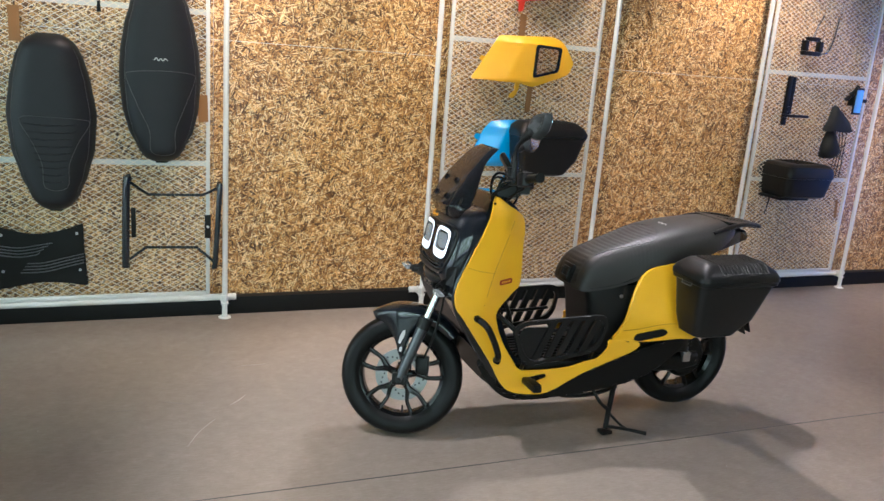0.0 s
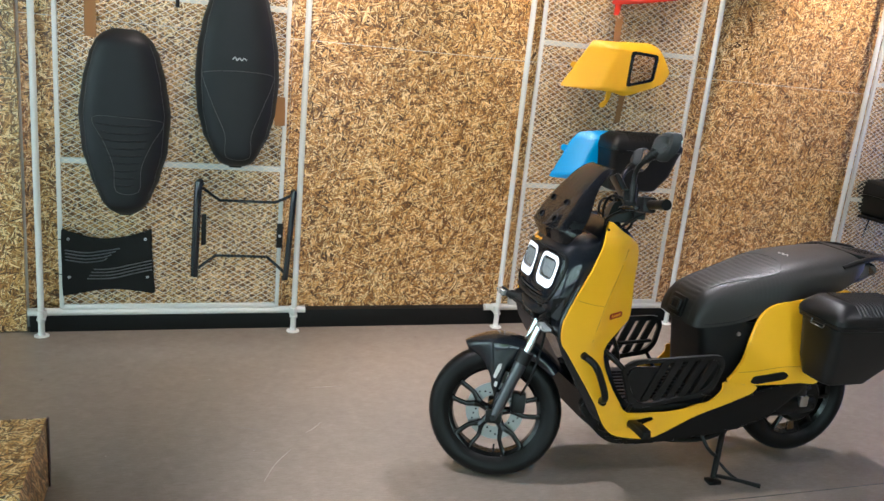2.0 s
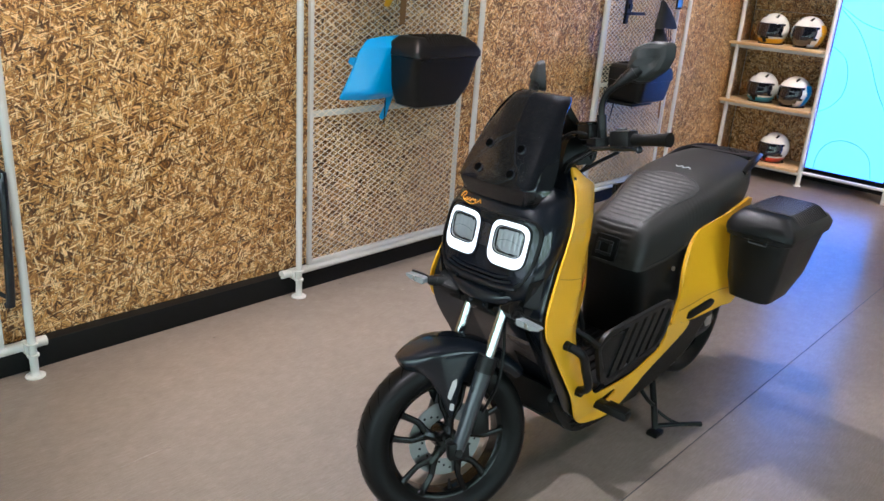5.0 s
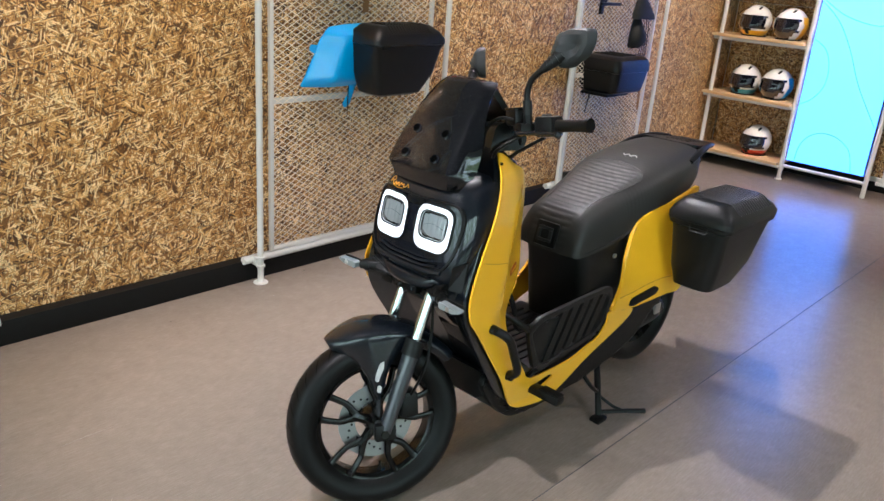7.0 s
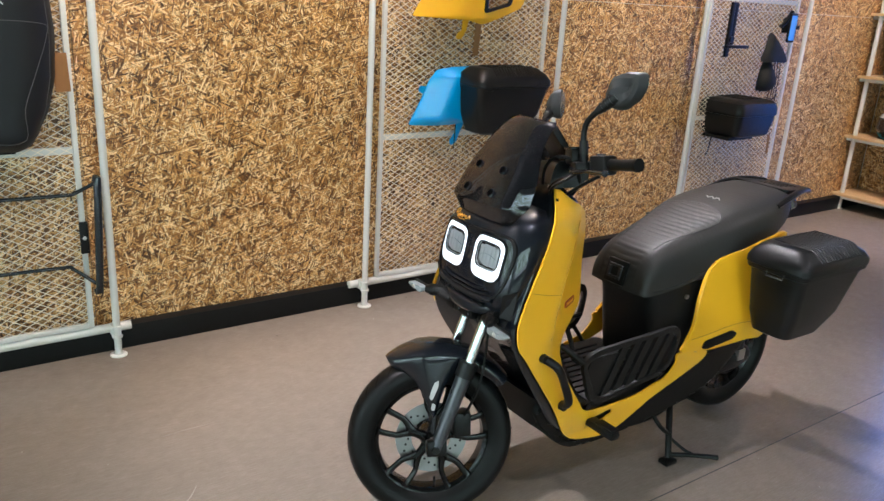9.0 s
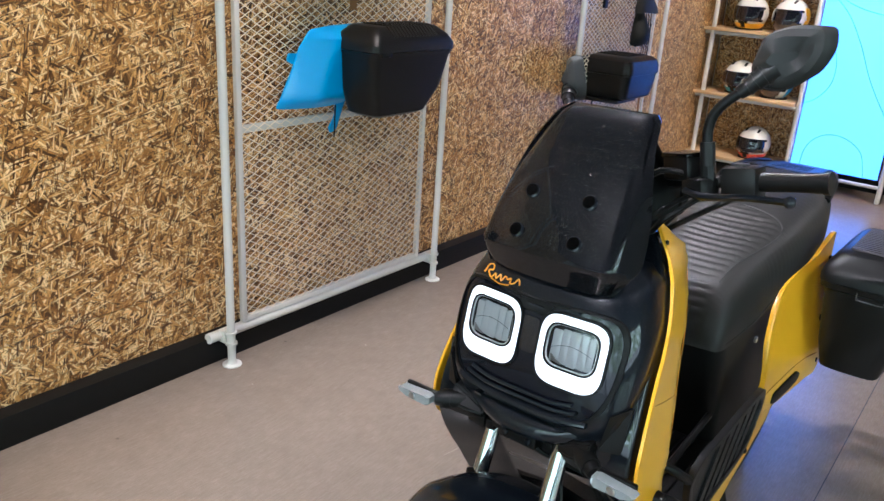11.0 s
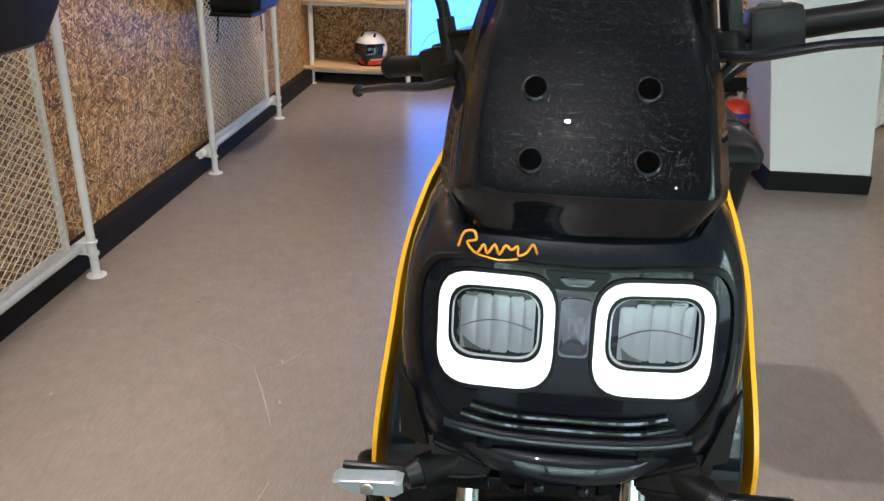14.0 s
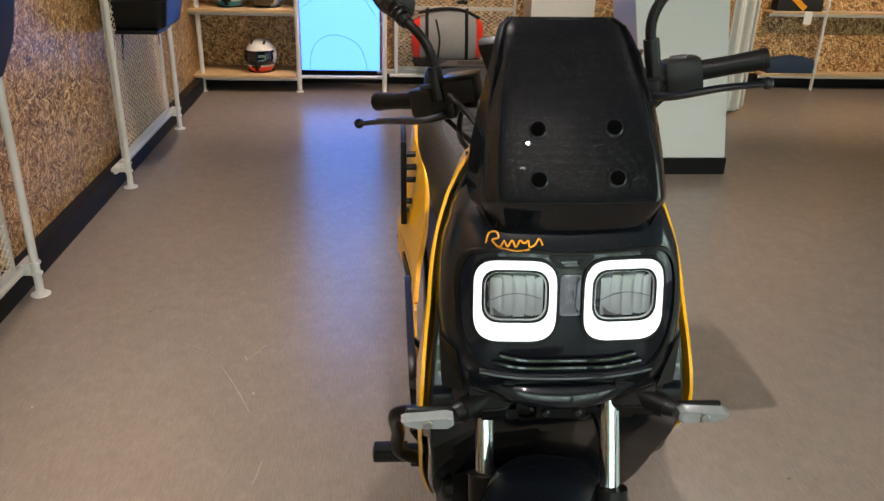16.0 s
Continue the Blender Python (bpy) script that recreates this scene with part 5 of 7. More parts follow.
# seat: long saddle, stepped, rounded over
SEAT = [  # x, low z, top z, half width
    (0.725, 0.618, 0.634, 0.108), (0.732, 0.616, 0.672, 0.119), (0.745, 0.616, 0.708, 0.126), (0.765, 0.617, 0.737, 0.130), (0.792, 0.620, 0.757, 0.134), (0.834, 0.626, 0.775, 0.139), (0.888, 0.637, 0.794, 0.146), (0.950, 0.657, 0.814, 0.154), (1.03, 0.698, 0.839, 0.168), (1.10, 0.726, 0.861, 0.179), (1.18, 0.742, 0.878, 0.182), (1.28, 0.762, 0.892, 0.177), (1.38, 0.800, 0.902, 0.158), (1.45, 0.836, 0.906, 0.128), (1.485, 0.858, 0.900, 0.100)]
SEAT = [tuple(p) for p in curve_points(SEAT, 5)]


def seat_section(x):
    return lerp_table(SEAT, x)


def seat_top(x, y):
    low, top, w = seat_section(x)
    q = min(0.999, abs(y) / w)
    return low + (top - low) * (1 - q ** 4.4) ** (1 / 3.2)


# ribbed band down the middle: x, half width
BAND = [(0.725, 0.072), (0.80, 0.070), (0.86, 0.076), (0.92, 0.092), (0.98, 0.108), (1.03, 0.118), (1.062, 0.116), (1.085, 0.090), (1.104, 0.040), (1.112, 0.0)]
PITCH = 0.0235


def along_top():
    """Places along the seat's middle at even steps over its surface: (x, length so far)."""
    fine = [0.725 + (1.485 - 0.725) * i / 1500 for i in range(1501)]
    out, run, last = [(0.725, 0.0)], 0.0, 0.0
    for p, q in zip(fine, fine[1:]):
        run += math.hypot(q - p, seat_section(q)[1] - seat_section(p)[1])
        if run - last >= 0.0042:
            out.append((q, run))
            last = run
    return out + [(1.485, run)]


def saddle():
    rings = []
    for x, run in along_top():
        low, top, w = seat_section(x)
        band = lerp_table(BAND, x)[0] if x < 1.112 else 0.0
        ring = []
        for k in range(49):
            t = math.pi * k / 48
            c, s = math.cos(t), math.sin(t)
            y, z = -w * math.copysign(abs(c) ** (2 / 4.4), c), low + (top - low) * abs(s) ** (2 / 3.2)
            inside = min(1.0, max(0.0, (band - abs(y)) / 0.010))
            roll = abs(math.sin(math.pi * (run - 1.6 * y * y) / PITCH)) ** 0.45
            groove = 0.0046 * inside * (1 - roll) + 0.0022 * max(0.0, 1 - abs(abs(y) - band) / 0.006) * (band > 0.005)
            steep = min(1.0, max(0.0, (0.80 - x) / 0.07))
            ring.append((x + groove * steep, y, z - groove * (1 - 0.6 * steep)))
        ring.append((x, w * 0.5, low - 0.004))
        ring.append((x, -w * 0.5, low - 0.004))
        rings.append(ring)
    return loft(rings)


seat = part("seat", saddle(), SADDLE_HIDE, scooter, "dark brown-black leather saddle with rolled ribs and stitching", 35)


def seat_line(points, lift=0.0012, steps=5):
    return [(p.x, p.y, seat_top(p.x, p.y) + lift) for p in curve_points([(a, b, 0) for a, b in points], steps)]


# double stitching beside the ribbed band, and piping along the lower edge
for s in (-1, 1):
    part("stitching", tube(seat_line([(x, s * (w + 0.007)) for x, w in BAND[1:]], 0.0003, 6), 0.0015, 6, smooth=False), SEAM_THREAD, seat, "grey stitching")
    part("seat_piping", tube([(x, s * (seat_section(x)[2] * 0.985 + 0.001), seat_section(x)[0] + 0.012) for x in (0.765, 0.82, 0.90, 1.0, 1.1, 1.2, 1.3, 1.4)], 0.0022, 6), LEATHER, seat)
SOCKET = Matrix.Translation((0.726, 0, 0.668)) @ Matrix.Rotation(0.26, 4, "Y") @ Matrix.Scale(1.25, 4)
sock = part("charge_flap", turned(box(-0.008, 0.006, -0.034, 0.034, -0.033, 0.033, 0.006), SOCKET), SATIN_BLACK, scooter, "black square socket on the seat front")
part("flap_ring", turned(joined(box(-0.013, -0.006, -0.023, 0.023, 0.012, 0.020, 0.002), box(-0.013, -0.006, -0.023, 0.023, -0.020, -0.012, 0.002), box(-0.013, -0.006, -0.023, -0.013, -0.012, 0.012, 0.002), box(-0.013, -0.006, 0.013, 0.023, -0.012, 0.012, 0.002)), SOCKET), MIRROR_SHELL, sock)
part("seat_mark", tube(seat_line([(1.175, 0.030), (1.165, 0.018), (1.178, 0.008), (1.165, -0.004), (1.178, -0.016), (1.166, -0.030)], 0.0008, 3), 0.0022, 6, smooth=False), PRINT_GREY, seat, "pale woven mark")

# tail, grab rail, rear light and suspension
part("tail_body", loft([[(x, y, z) for y, z in rounded([(-w, lo), (w, lo), (w * 0.9, hi), (-w * 0.9, hi)], 0.02, 3)] for x, lo, hi, w in ((1.18, 0.70, 0.80, 0.140), (1.30, 0.735, 0.815, 0.132), (1.40, 0.770, 0.850, 0.115), (1.50, 0.790, 0.872, 0.090), (1.555, 0.800, 0.865, 0.070))]), GLOSS_BLACK, scooter, "black tail section")
for s in (-1, 1):
    part("grab_rail", tube([(1.33, s * 0.150, 0.865), (1.42, s * 0.140, 0.888), (1.52, s * 0.115, 0.896), (1.60, s * 0.090, 0.888)], [0.012, 0.014, 0.014, 0.012], 10, flat=0.7), SATIN_BLACK, scooter, "black passenger grab rail")
part("luggage_plate", turned(sheet(rounded([(1.425, -0.120), (1.64, -0.085), (1.665, -0.05), (1.665, 0.05), (1.64, 0.085), (1.425, 0.120)], 0.03, 4), lambda x, z: 0.0, 0.014, 0.06, [rect2(1.500 + 0.034 * k, 0, 0.013, 0.105 - 0.006 * k, 0.005, 2) for k in range(4)], 1, 0.003), Matrix(((1, 0, 0, 0), (0, 0, 1, 0), (-0.10, 1, 0, 1.036), (0, 0, 0, 1)))), SATIN_BLACK, scooter, "black rear luggage plate")
part("tail_light", loft([[(x, y, z) for y, z in rounded([(-0.075, lo), (0.075, lo), (0.065, hi), (-0.065, hi)], 0.012, 3)] for x, lo, hi in ((1.545, 0.806, 0.862), (1.575, 0.812, 0.858), (1.582, 0.820, 0.850))]), VISOR, scooter, "dark smoked tail light")
part("rear_mudguard", loft([[(x, y, z) for y, z in ((-0.07, z0), (0.07, z0), (0.07, z0 + 0.008), (-0.07, z0 + 0.008))] for x, z0 in ((1.25, 0.60), (1.40, 0.60), (1.52, 0.55), (1.62, 0.45), (1.665, 0.36))]), SATIN_BLACK, scooter, "black rear mudguard")
part("plate_holder", turned(box(-0.004, 0.004, -0.085, 0.085, -0.07, 0.07, 0.004), Matrix.Translation((1.655, 0, 0.44)) @ Matrix.Rotation(-0.35, 4, "Y")), SATIN_BLACK, scooter)
for s in (-1, 1):
    arm = part("swing_arm", tube([(0.98, s * 0.105, 0.285), (1.16, s * 0.112, 0.270), (1.30, s * 0.105, 0.272), (REAR + 0.02, s * 0.100, 0.272)], [0.030, 0.030, 0.034, 0.026], 12, flat=1.3), SATIN_BLACK, scooter, "black swing arm")
    part("axle_nut", rod((REAR, s * 0.10, REAR_AXLE), (REAR, s * 0.130, REAR_AXLE), 0.013, n=6), ALLOY_BLACK, arm)
    shock = part("rear_shock", rod((1.295, s * 0.130, 0.300), (1.262, s * 0.130, 0.520), 0.012), CHROME, scooter, "rear shock with black spring")
    spring = [(1.293 - 0.030 * i / 60 + 0.024 * math.cos(i * 0.9), s * 0.130 + 0.024 * math.sin(i * 0.9), 0.345 + 0.15 * i / 60) for i in range(61)]
    part("spring", tube(spring, 0.0042, 6, smooth=False), SATIN_BLACK, shock)
    part("shock_foot", box(1.275, 1.315, s * 0.130 - 0.014, s * 0.130 + 0.014, 0.275, 0.320, 0.006), STEEL, shock)

# stand
stand = part("side_stand", tube([(0.965, -0.095, 0.195), (0.945, -0.125, 0.165), (0.905, -0.170, 0.085), (0.880, -0.200, 0.018)], 0.012, 10), SATIN_BLACK, scooter, "black folding stand resting on the floor")
part("stand_foot", box(0.852, 0.905, -0.222, -0.182, 0.0, 0.016, 0.004), SATIN_BLACK, stand)
part("stand_lever", tube([(0.884, -0.198, 0.030), (0.950, -0.250, 0.034), (1.018, -0.300, 0.032)], [0.010, 0.009, 0.011], 8, flat=0.8), SATIN_BLACK, stand)
part("stand_gusset", tube([(0.905, -0.170, 0.080), (0.935, -0.215, 0.045), (0.950, -0.245, 0.036)], 0.006, 8), SATIN_BLACK, stand)
part("stand_brace", tube([(0.830, -0.130, 0.190), (0.860, -0.160, 0.130), (0.905, -0.168, 0.090)], 0.008, 8), SATIN_BLACK, stand)
part("centre_stand", tube([(0.70, -0.10, 0.178), (0.70, -0.11, 0.150), (0.84, -0.125, 0.150), (0.96, -0.12, 0.175)], 0.010, 8), SATIN_BLACK, scooter, "folded black centre stand")

# handlebar, built straight ahead
BARZ = 1.050
part("steering_stem", rod((0.36, 0, 0.93), (0.42, 0, 1.045), 0.03), SATIN_BLACK, scooter)
bars = part("handlebar", tube([(0.515, -0.345, BARZ), (0.478, -0.24, BARZ), (0.435, -0.15, BARZ), (0.425, 0, BARZ - 0.004), (0.435, 0.15, BARZ), (0.478, 0.24, BARZ), (0.515, 0.345, BARZ)], 0.011, 12), SATIN_BLACK, scooter, "black handlebar")
part("bar_cover", loft([[(x, y, z) for x, z in rounded([(0.355, 0.985), (0.46, 0.985), (0.475, 1.035), (0.44, 1.066), (0.38, 1.06)], 0.02, 3)] for y in (-0.10, -0.05, 0.0, 0.05, 0.10)]), SATIN_BLACK, scooter, "black handlebar cover")
dash = part("dash_display", turned(box(-0.008, 0.014, -0.082, 0.082, -0.052, 0.052, 0.008), Matrix.Translation((0.405, 0.0, 1.112)) @ Matrix.Rotation(-0.55, 4, "Y")), SATIN_BLACK, scooter, "black dash display")
for s in (-1, 1):
    grip = part("grip", tube([(0.482, s * 0.248, BARZ), (0.500, s * 0.300, BARZ), (0.514, s * 0.342, BARZ)], [0.0165, 0.0155, 0.0168], 18), RUBBER, bars, "black rubber grip")
    part("grip_end", rod((0.514, s * 0.341, BARZ), (0.517, s * 0.350, BARZ), 0.0182, n=18), RUBBER, grip)
    switch = part("switch_pod", turned(box(-0.024, 0.026, -0.030, 0.030, -0.028, 0.026, 0.009), Matrix.Translation((0.470, s * 0.222, BARZ)) @ Matrix.Rotation(-s * 0.35, 4, "Z")), MATT_BLACK, bars, "black switch pod")
    part("switch_button", box(0.458, 0.476, min(s * 0.205, s * 0.232), max(s * 0.205, s * 0.232), BARZ + 0.024, BARZ + 0.031, 0.003), PRINT_DARK, switch)
    part("switch_button", box(0.488, 0.502, min(s * 0.210, s * 0.236), max(s * 0.210, s * 0.236), BARZ - 0.014, BARZ + 0.004, 0.003), PRINT_DARK, switch)
    clampx = part("lever_mount", box(0.402, 0.445, min(s * 0.150, s * 0.196), max(s * 0.150, s * 0.196), BARZ - 0.022, BARZ + 0.010, 0.007), SATIN_BLACK, bars)
    part("brake_lever", tube([(0.402, s * 0.165, BARZ - 0.012), (0.392, s * 0.212, BARZ - 0.016), (0.405, s * 0.285, BARZ - 0.014), (0.422, s * 0.345, BARZ - 0.018)], [0.010, 0.009, 0.0075, 0.0065], 10, flat=0.75), GLOSS_BLACK, clampx, "black brake lever with a ball end")
    bmb = bmesh.new()
    bmesh.ops.create_uvsphere(bmb, u_segments=14, v_segments=10, radius=0.0095, matrix=Matrix.Translation((0.424, s * 0.350, BARZ - 0.018)))
    part("lever_ball", bmb, GLOSS_BLACK, clampx)
    cyl = part("fluid_reservoir", box(0.402, 0.452, min(s * 0.108, s * 0.166), max(s * 0.108, s * 0.166), BARZ + 0.004, BARZ + 0.046, 0.006), SATIN_BLACK, bars, "black brake fluid reservoir")
    part("reservoir_lid", box(0.400, 0.454, min(s * 0.106, s * 0.168), max(s * 0.106, s * 0.168), BARZ + 0.044, BARZ + 0.051, 0.002), ALLOY_BLACK, cyl)
    # mirrors
    my = s * 0.184
    mirror = part("mirror", tube([(0.430, my, BARZ - 0.01), (0.430, my, BARZ + 0.05), (0.430, my + s * 0.002, BARZ + 0.090), (0.437, my + s * 0.018, BARZ + 0.122), (0.458, my + s * 0.052, BARZ + 0.150)], 0.0085, 12), SATIN_BLACK, scooter, "black rear-view mirror on a bent stem")
    part("stem_nut", rod((0.430, my, BARZ + 0.004), (0.430, my, BARZ + 0.032), 0.0125, n=8), SATIN_BLACK, mirror)
    part("stem_boot", rod((0.430, my, BARZ + 0.030), (0.430, my, BARZ + 0.068), 0.0125), MATT_BLACK, mirror)
    part("stem_bellows", tube([(0.452, my + s * 0.044, BARZ + 0.143), (0.470, my + s * 0.062, BARZ + 0.160), (0.492, my + s * 0.078, BARZ + 0.178)], [0.0105, 0.0150, 0.0190], 14), MATT_BLACK, mirror, "black rubber bellows")
    for k in range(3):
        c = Vector((0.462 + 0.009 * k, my + s * (0.054 + 0.008 * k), BARZ + 0.153 + 0.008 * k))
        d = Vector((0.018, s * 0.017, 0.016)).normalized() * 0.0022
        part("boot_ring", rod(c - d, c + d, 0.0150 + 0.0018 * k, n=16), MATT_BLACK, mirror)
    head = [(-0.012, 0.005), (0.004, -0.026), (0.040, -0.030), (0.095, -0.004), (0.118, 0.028), (0.120, 0.062), (0.060, 0.070), (0.014, 0.062)]
    head = rounded([(my + s * (0.050 + a * 0.82), BARZ + 0.172 + b) for a, b in head], 0.012, 3)
    c = (sum(p[0] for p in head) / len(head), sum(p[1] for p in head) / len(head))
    rows = []
    for d, q in ((0.020, 0.90), (0.018, 0.99), (0.006, 1.0), (-0.008, 0.90), (-0.016, 0.68), (-0.018, 0.20)):
        rows.append([(0.508 + d + (a - c[0]) * s * 0.45, c[0] + (a - c[0]) * q, c[1] + (b - c[1]) * q) for a, b in head])
    part("mirror_shell", loft(rows), MIRROR_SHELL, mirror, "matt black angular mirror shell", 30)
    glass = [[(0.5285 + d + (a - c[0]) * s * 0.45, c[0] + (a - c[0]) * 0.84, c[1] + (b - c[1]) * 0.84) for a, b in head] for d in (0.0, 0.0012)]
    part("mirror_glass", loft(glass), CHROME, mirror, "mirror glass")
part("ignition_block", box(0.455, 0.500, -0.045, 0.045, 1.000, 1.040, 0.008), SATIN_BLACK, bars)
for y in (-0.085, -0.055, 0.055, 0.085):
    part("bar_clamp", box(0.405, 0.448, y - 0.011, y + 0.011, 1.030, 1.072, 0.006), ALLOY_BLACK, bars)
for pts in ([(0.425, -0.16, 1.06), (0.37, -0.14, 1.075), (0.345, -0.10, 1.04), (0.35, -0.06, 0.96)], [(0.425, 0.16, 1.06), (0.37, 0.14, 1.075), (0.345, 0.10, 1.04), (0.35, 0.06, 0.96)], [(0.47, -0.20, 1.02), (0.43, -0.15, 0.99), (0.40, -0.10, 0.96)], [(0.47, 0.20, 1.02), (0.43, 0.15, 0.99), (0.40, 0.10, 0.96)], [(0.43, -0.15, 1.03), (0.36, -0.13, 1.0), (0.35, -0.08, 0.95)], [(0.43, 0.15, 1.03), (0.36, 0.13, 1.0), (0.35, 0.08, 0.95)], [(0.41, -0.19, 1.03), (0.35, -0.155, 0.99), (0.36, -0.10, 0.94)], [(0.44, -0.12, 1.04), (0.45, -0.09, 0.99), (0.43, -0.05, 0.95)]):
    part("cable", tube(pts, 0.005, 8), SATIN_BLACK, bars)
for child in scooter.children:
    if child.name.split(".")[0] in STEERED_FORK:
        child.matrix_basis = STEER_FORK
    elif child.name.split(".")[0] in STEERED_BARS:
        child.matrix_basis = STEER_BARS


# pannier on the near side, and the empty carrier on the other
def pannier_rings(levels, dx=0.0, dy=0.0):
    rings = []
    for z, x0, x1, y0, y1 in levels:
        x0, x1, y0, y1 = x0 + dx, x1 + dx, y0 + dy, y1 + dy
        rings.append([(a, b, z) for a, b in rounded([(x0, y0), (x1, y0), (x1, y1), (x0, y1)], 0.035, 4)])
    return rings


def pannier(parent, name="pannier"):
    body = part(name, loft(pannier_rings([(0.482, 1.128, 1.275, -0.385, -0.275), (0.492, 1.109, 1.300, -0.402, -0.262), (0.56, 1.093, 1.372, -0.420, -0.250), (0.690, 1.081, 1.428, -0.436, -0.240), (0.708, 1.079, 1.434, -0.440, -0.238), (0.714, 1.069, 1.446, -0.450, -0.230), (0.728, 1.067, 1.448, -0.452, -0.228)], 0.028, -0.018)), MATT_BLACK, parent, "matt black plastic side pannier")
    lid = part("lid", loft(pannier_rings([(0.730, 1.065, 1.450, -0.454, -0.226), (0.748, 1.065, 1.450, -0.454, -0.226), (0.770, 1.078, 1.438, -0.440, -0.234), (0.792, 1.107, 1.405, -0.412, -0.250), (0.797, 1.114, 1.398, -0.404, -0.256)], 0.028, -0.018)), MATT_BLACK, body, "ribbed black pannier lid")
    for k in range(15):
        x = 1.160 + 0.0160 * k
        part("lid_rib", tube([(x + 0.028, -0.460, 0.766), (x + 0.028, -0.431, 0.7930), (x + 0.028, -0.414, 0.7980), (x + 0.028, -0.288, 0.7980)], 0.0052, 6, smooth=False), MATT_BLACK, lid)
    part("latch", tube([(1.093, -0.338, 0.722), (1.087, -0.340, 0.705), (1.087, -0.398, 0.705), (1.093, -0.400, 0.722)], 0.0016, 6, smooth=False), VENT_GREY, body, "thin wire latch")
    return body


pannier(scooter).location = (-0.018, 0.022, 0)
for z in (0.58, 0.70):
    part("pannier_arm", tube([(1.22, -0.16, z), (1.22, -0.26, z)], 0.009, 8, smooth=False), SATIN_BLACK, scooter)
    part("pannier_arm", tube([(1.30, -0.12, z + 0.02), (1.30, -0.26, z + 0.02)], 0.009, 8, smooth=False), SATIN_BLACK, scooter)
    part("carrier_arm", tube([(1.12, 0.15, z), (1.12, 0.222, z)], 0.008, 8, smooth=False), SATIN_BLACK, scooter)
carrier = part("pannier_carrier", joined(box(1.095, 1.115, 0.214, 0.230, 0.545, 0.775, 0.004), box(1.115, 1.40, 0.214, 0.226, 0.755, 0.775, 0.003), box(1.115, 1.36, 0.214, 0.226, 0.545, 0.565, 0.003), box(1.38, 1.40, 0.214, 0.226, 0.56, 0.756, 0.003)), SATIN_BLACK, scooter, "empty black pannier carrier")
for z in (0.61, 0.67, 0.74):
    part("carrier_peg", rod((1.105, 0.190, z), (1.105, 0.216, z), 0.008), SATIN_BLACK, carrier)

# ---- things on the mesh bays ----


def hung_seat(name, cx, rows, y0, depth, label, panel, ribs, mark):
    """A spare saddle hung by its base: domed leather with a stitched panel. rows: z, half width."""
    ob = thing(name, (cx, y0, rows[0][0]), label, "seat", "spare seats")
    z0 = rows[0][0]

    def surf(u, z, lift=0.0):
        w, = lerp_table(rows, z)
        q = min(0.999, abs(u) / w)
        e = min(1.0, (z - rows[0][0] + 0.012) / 0.06, (rows[-1][0] - z + 0.012) / 0.06)
        dd = depth * math.sqrt(max(0.05, e))
        return (u, -dd * (1 - q ** 3) ** (1 / 2.2) - lift, z - z0)

    rings = []
    n = 46
    for i in range(n):
        z = rows[0][0] + (rows[-1][0] - rows[0][0]) * i / (n - 1)
        w, = lerp_table(rows, z)
        ring = [surf(w * math.sin(-math.pi / 2 + math.pi * k / 24), z) for k in range(25)]
        ring += [(w * 0.9, 0.008, z - z0), (-w * 0.9, 0.008, z - z0)]
        rings.append(ring)
    cushion = part("cushion", loft(rings), LEATHER, ob, "black leather cushion", 60)
    part("base", box(-rows[6][1] * 0.7, rows[6][1] * 0.7, 0.004, 0.02, 0.10, rows[-1][0] - z0 - 0.12, 0.005), SATIN_BLACK, ob)
    loop = [surf(a, b, 0.0008) for a, b in smooth_outline(panel, 4)]
    part("stitching", tube(loop, 0.0013, 5, closed=True, smooth=False), STITCH, cushion, "pale stitching round the panel")
    edge = []
    for i in range(24):
        z = rows[0][0] + 0.10 + (rows[-1][0] - rows[0][0] - 0.13) * i / 23
        edge.append(surf(-lerp_table(rows, z)[0] * 0.86, z, 0.0006))
    for i in range(23, -1, -1):
        z = rows[0][0] + 0.10 + (rows[-1][0] - rows[0][0] - 0.13) * i / 23
        edge.append(surf(lerp_table(rows, z)[0] * 0.86, z, 0.0006))
    part("stitching", tube(edge, 0.0011, 5, smooth=False), STITCH, cushion)
    for z, w in ribs:
        pts = [surf(-w + 2 * w * k / 8, z + 0.006 * (k / 4 - 1) ** 2, -0.0015) for k in range(9)]
        part("rib", tube(pts, 0.0045, 6, smooth=False), LEATHER, cushion)
    part("hook", box(-0.03, 0.03, -0.02, 0.004, -0.012, 0.012, 0.004), SATIN_BLACK, ob)
    if mark:
        part("woven_mark", tube([surf(a, b, 0.001) for a, b in ((-0.032, mark - 0.004), (-0.02, mark + 0.008), (-0.012, mark - 0.006), (0.0, mark + 0.005), (0.01, mark - 0.006), (0.02, mark + 0.005), (0.032, mark - 0.004))], 0.0028, 6), PRINT_GREY, cushion, "pale woven mark")
    return ob


hung_seat("spare_seat", 0.572, [(0.622, 0.045), (0.650, 0.085), (0.70, 0.115), (0.80, 0.155), (0.93, 0.190), (1.10, 0.203), (1.25, 0.182), (1.36, 0.155), (1.43, 0.125), (1.468, 0.085), (1.482, 0.050)], 5.392, 0.11,
          "black leather spare seat with ribbed stitched panel, hung on mesh", [(-0.135, 1.082), (0.0, 1.09), (0.150, 1.080), (0.168, 1.05), (0.120, 0.97), (0.075, 0.86), (0.062, 0.745), (-0.035, 0.745), (-0.045, 0.86), (-0.085, 0.97)],
          [(0.77 + 0.035 * k, 0.040 + 0.010 * k) for k in range(9)], 0)
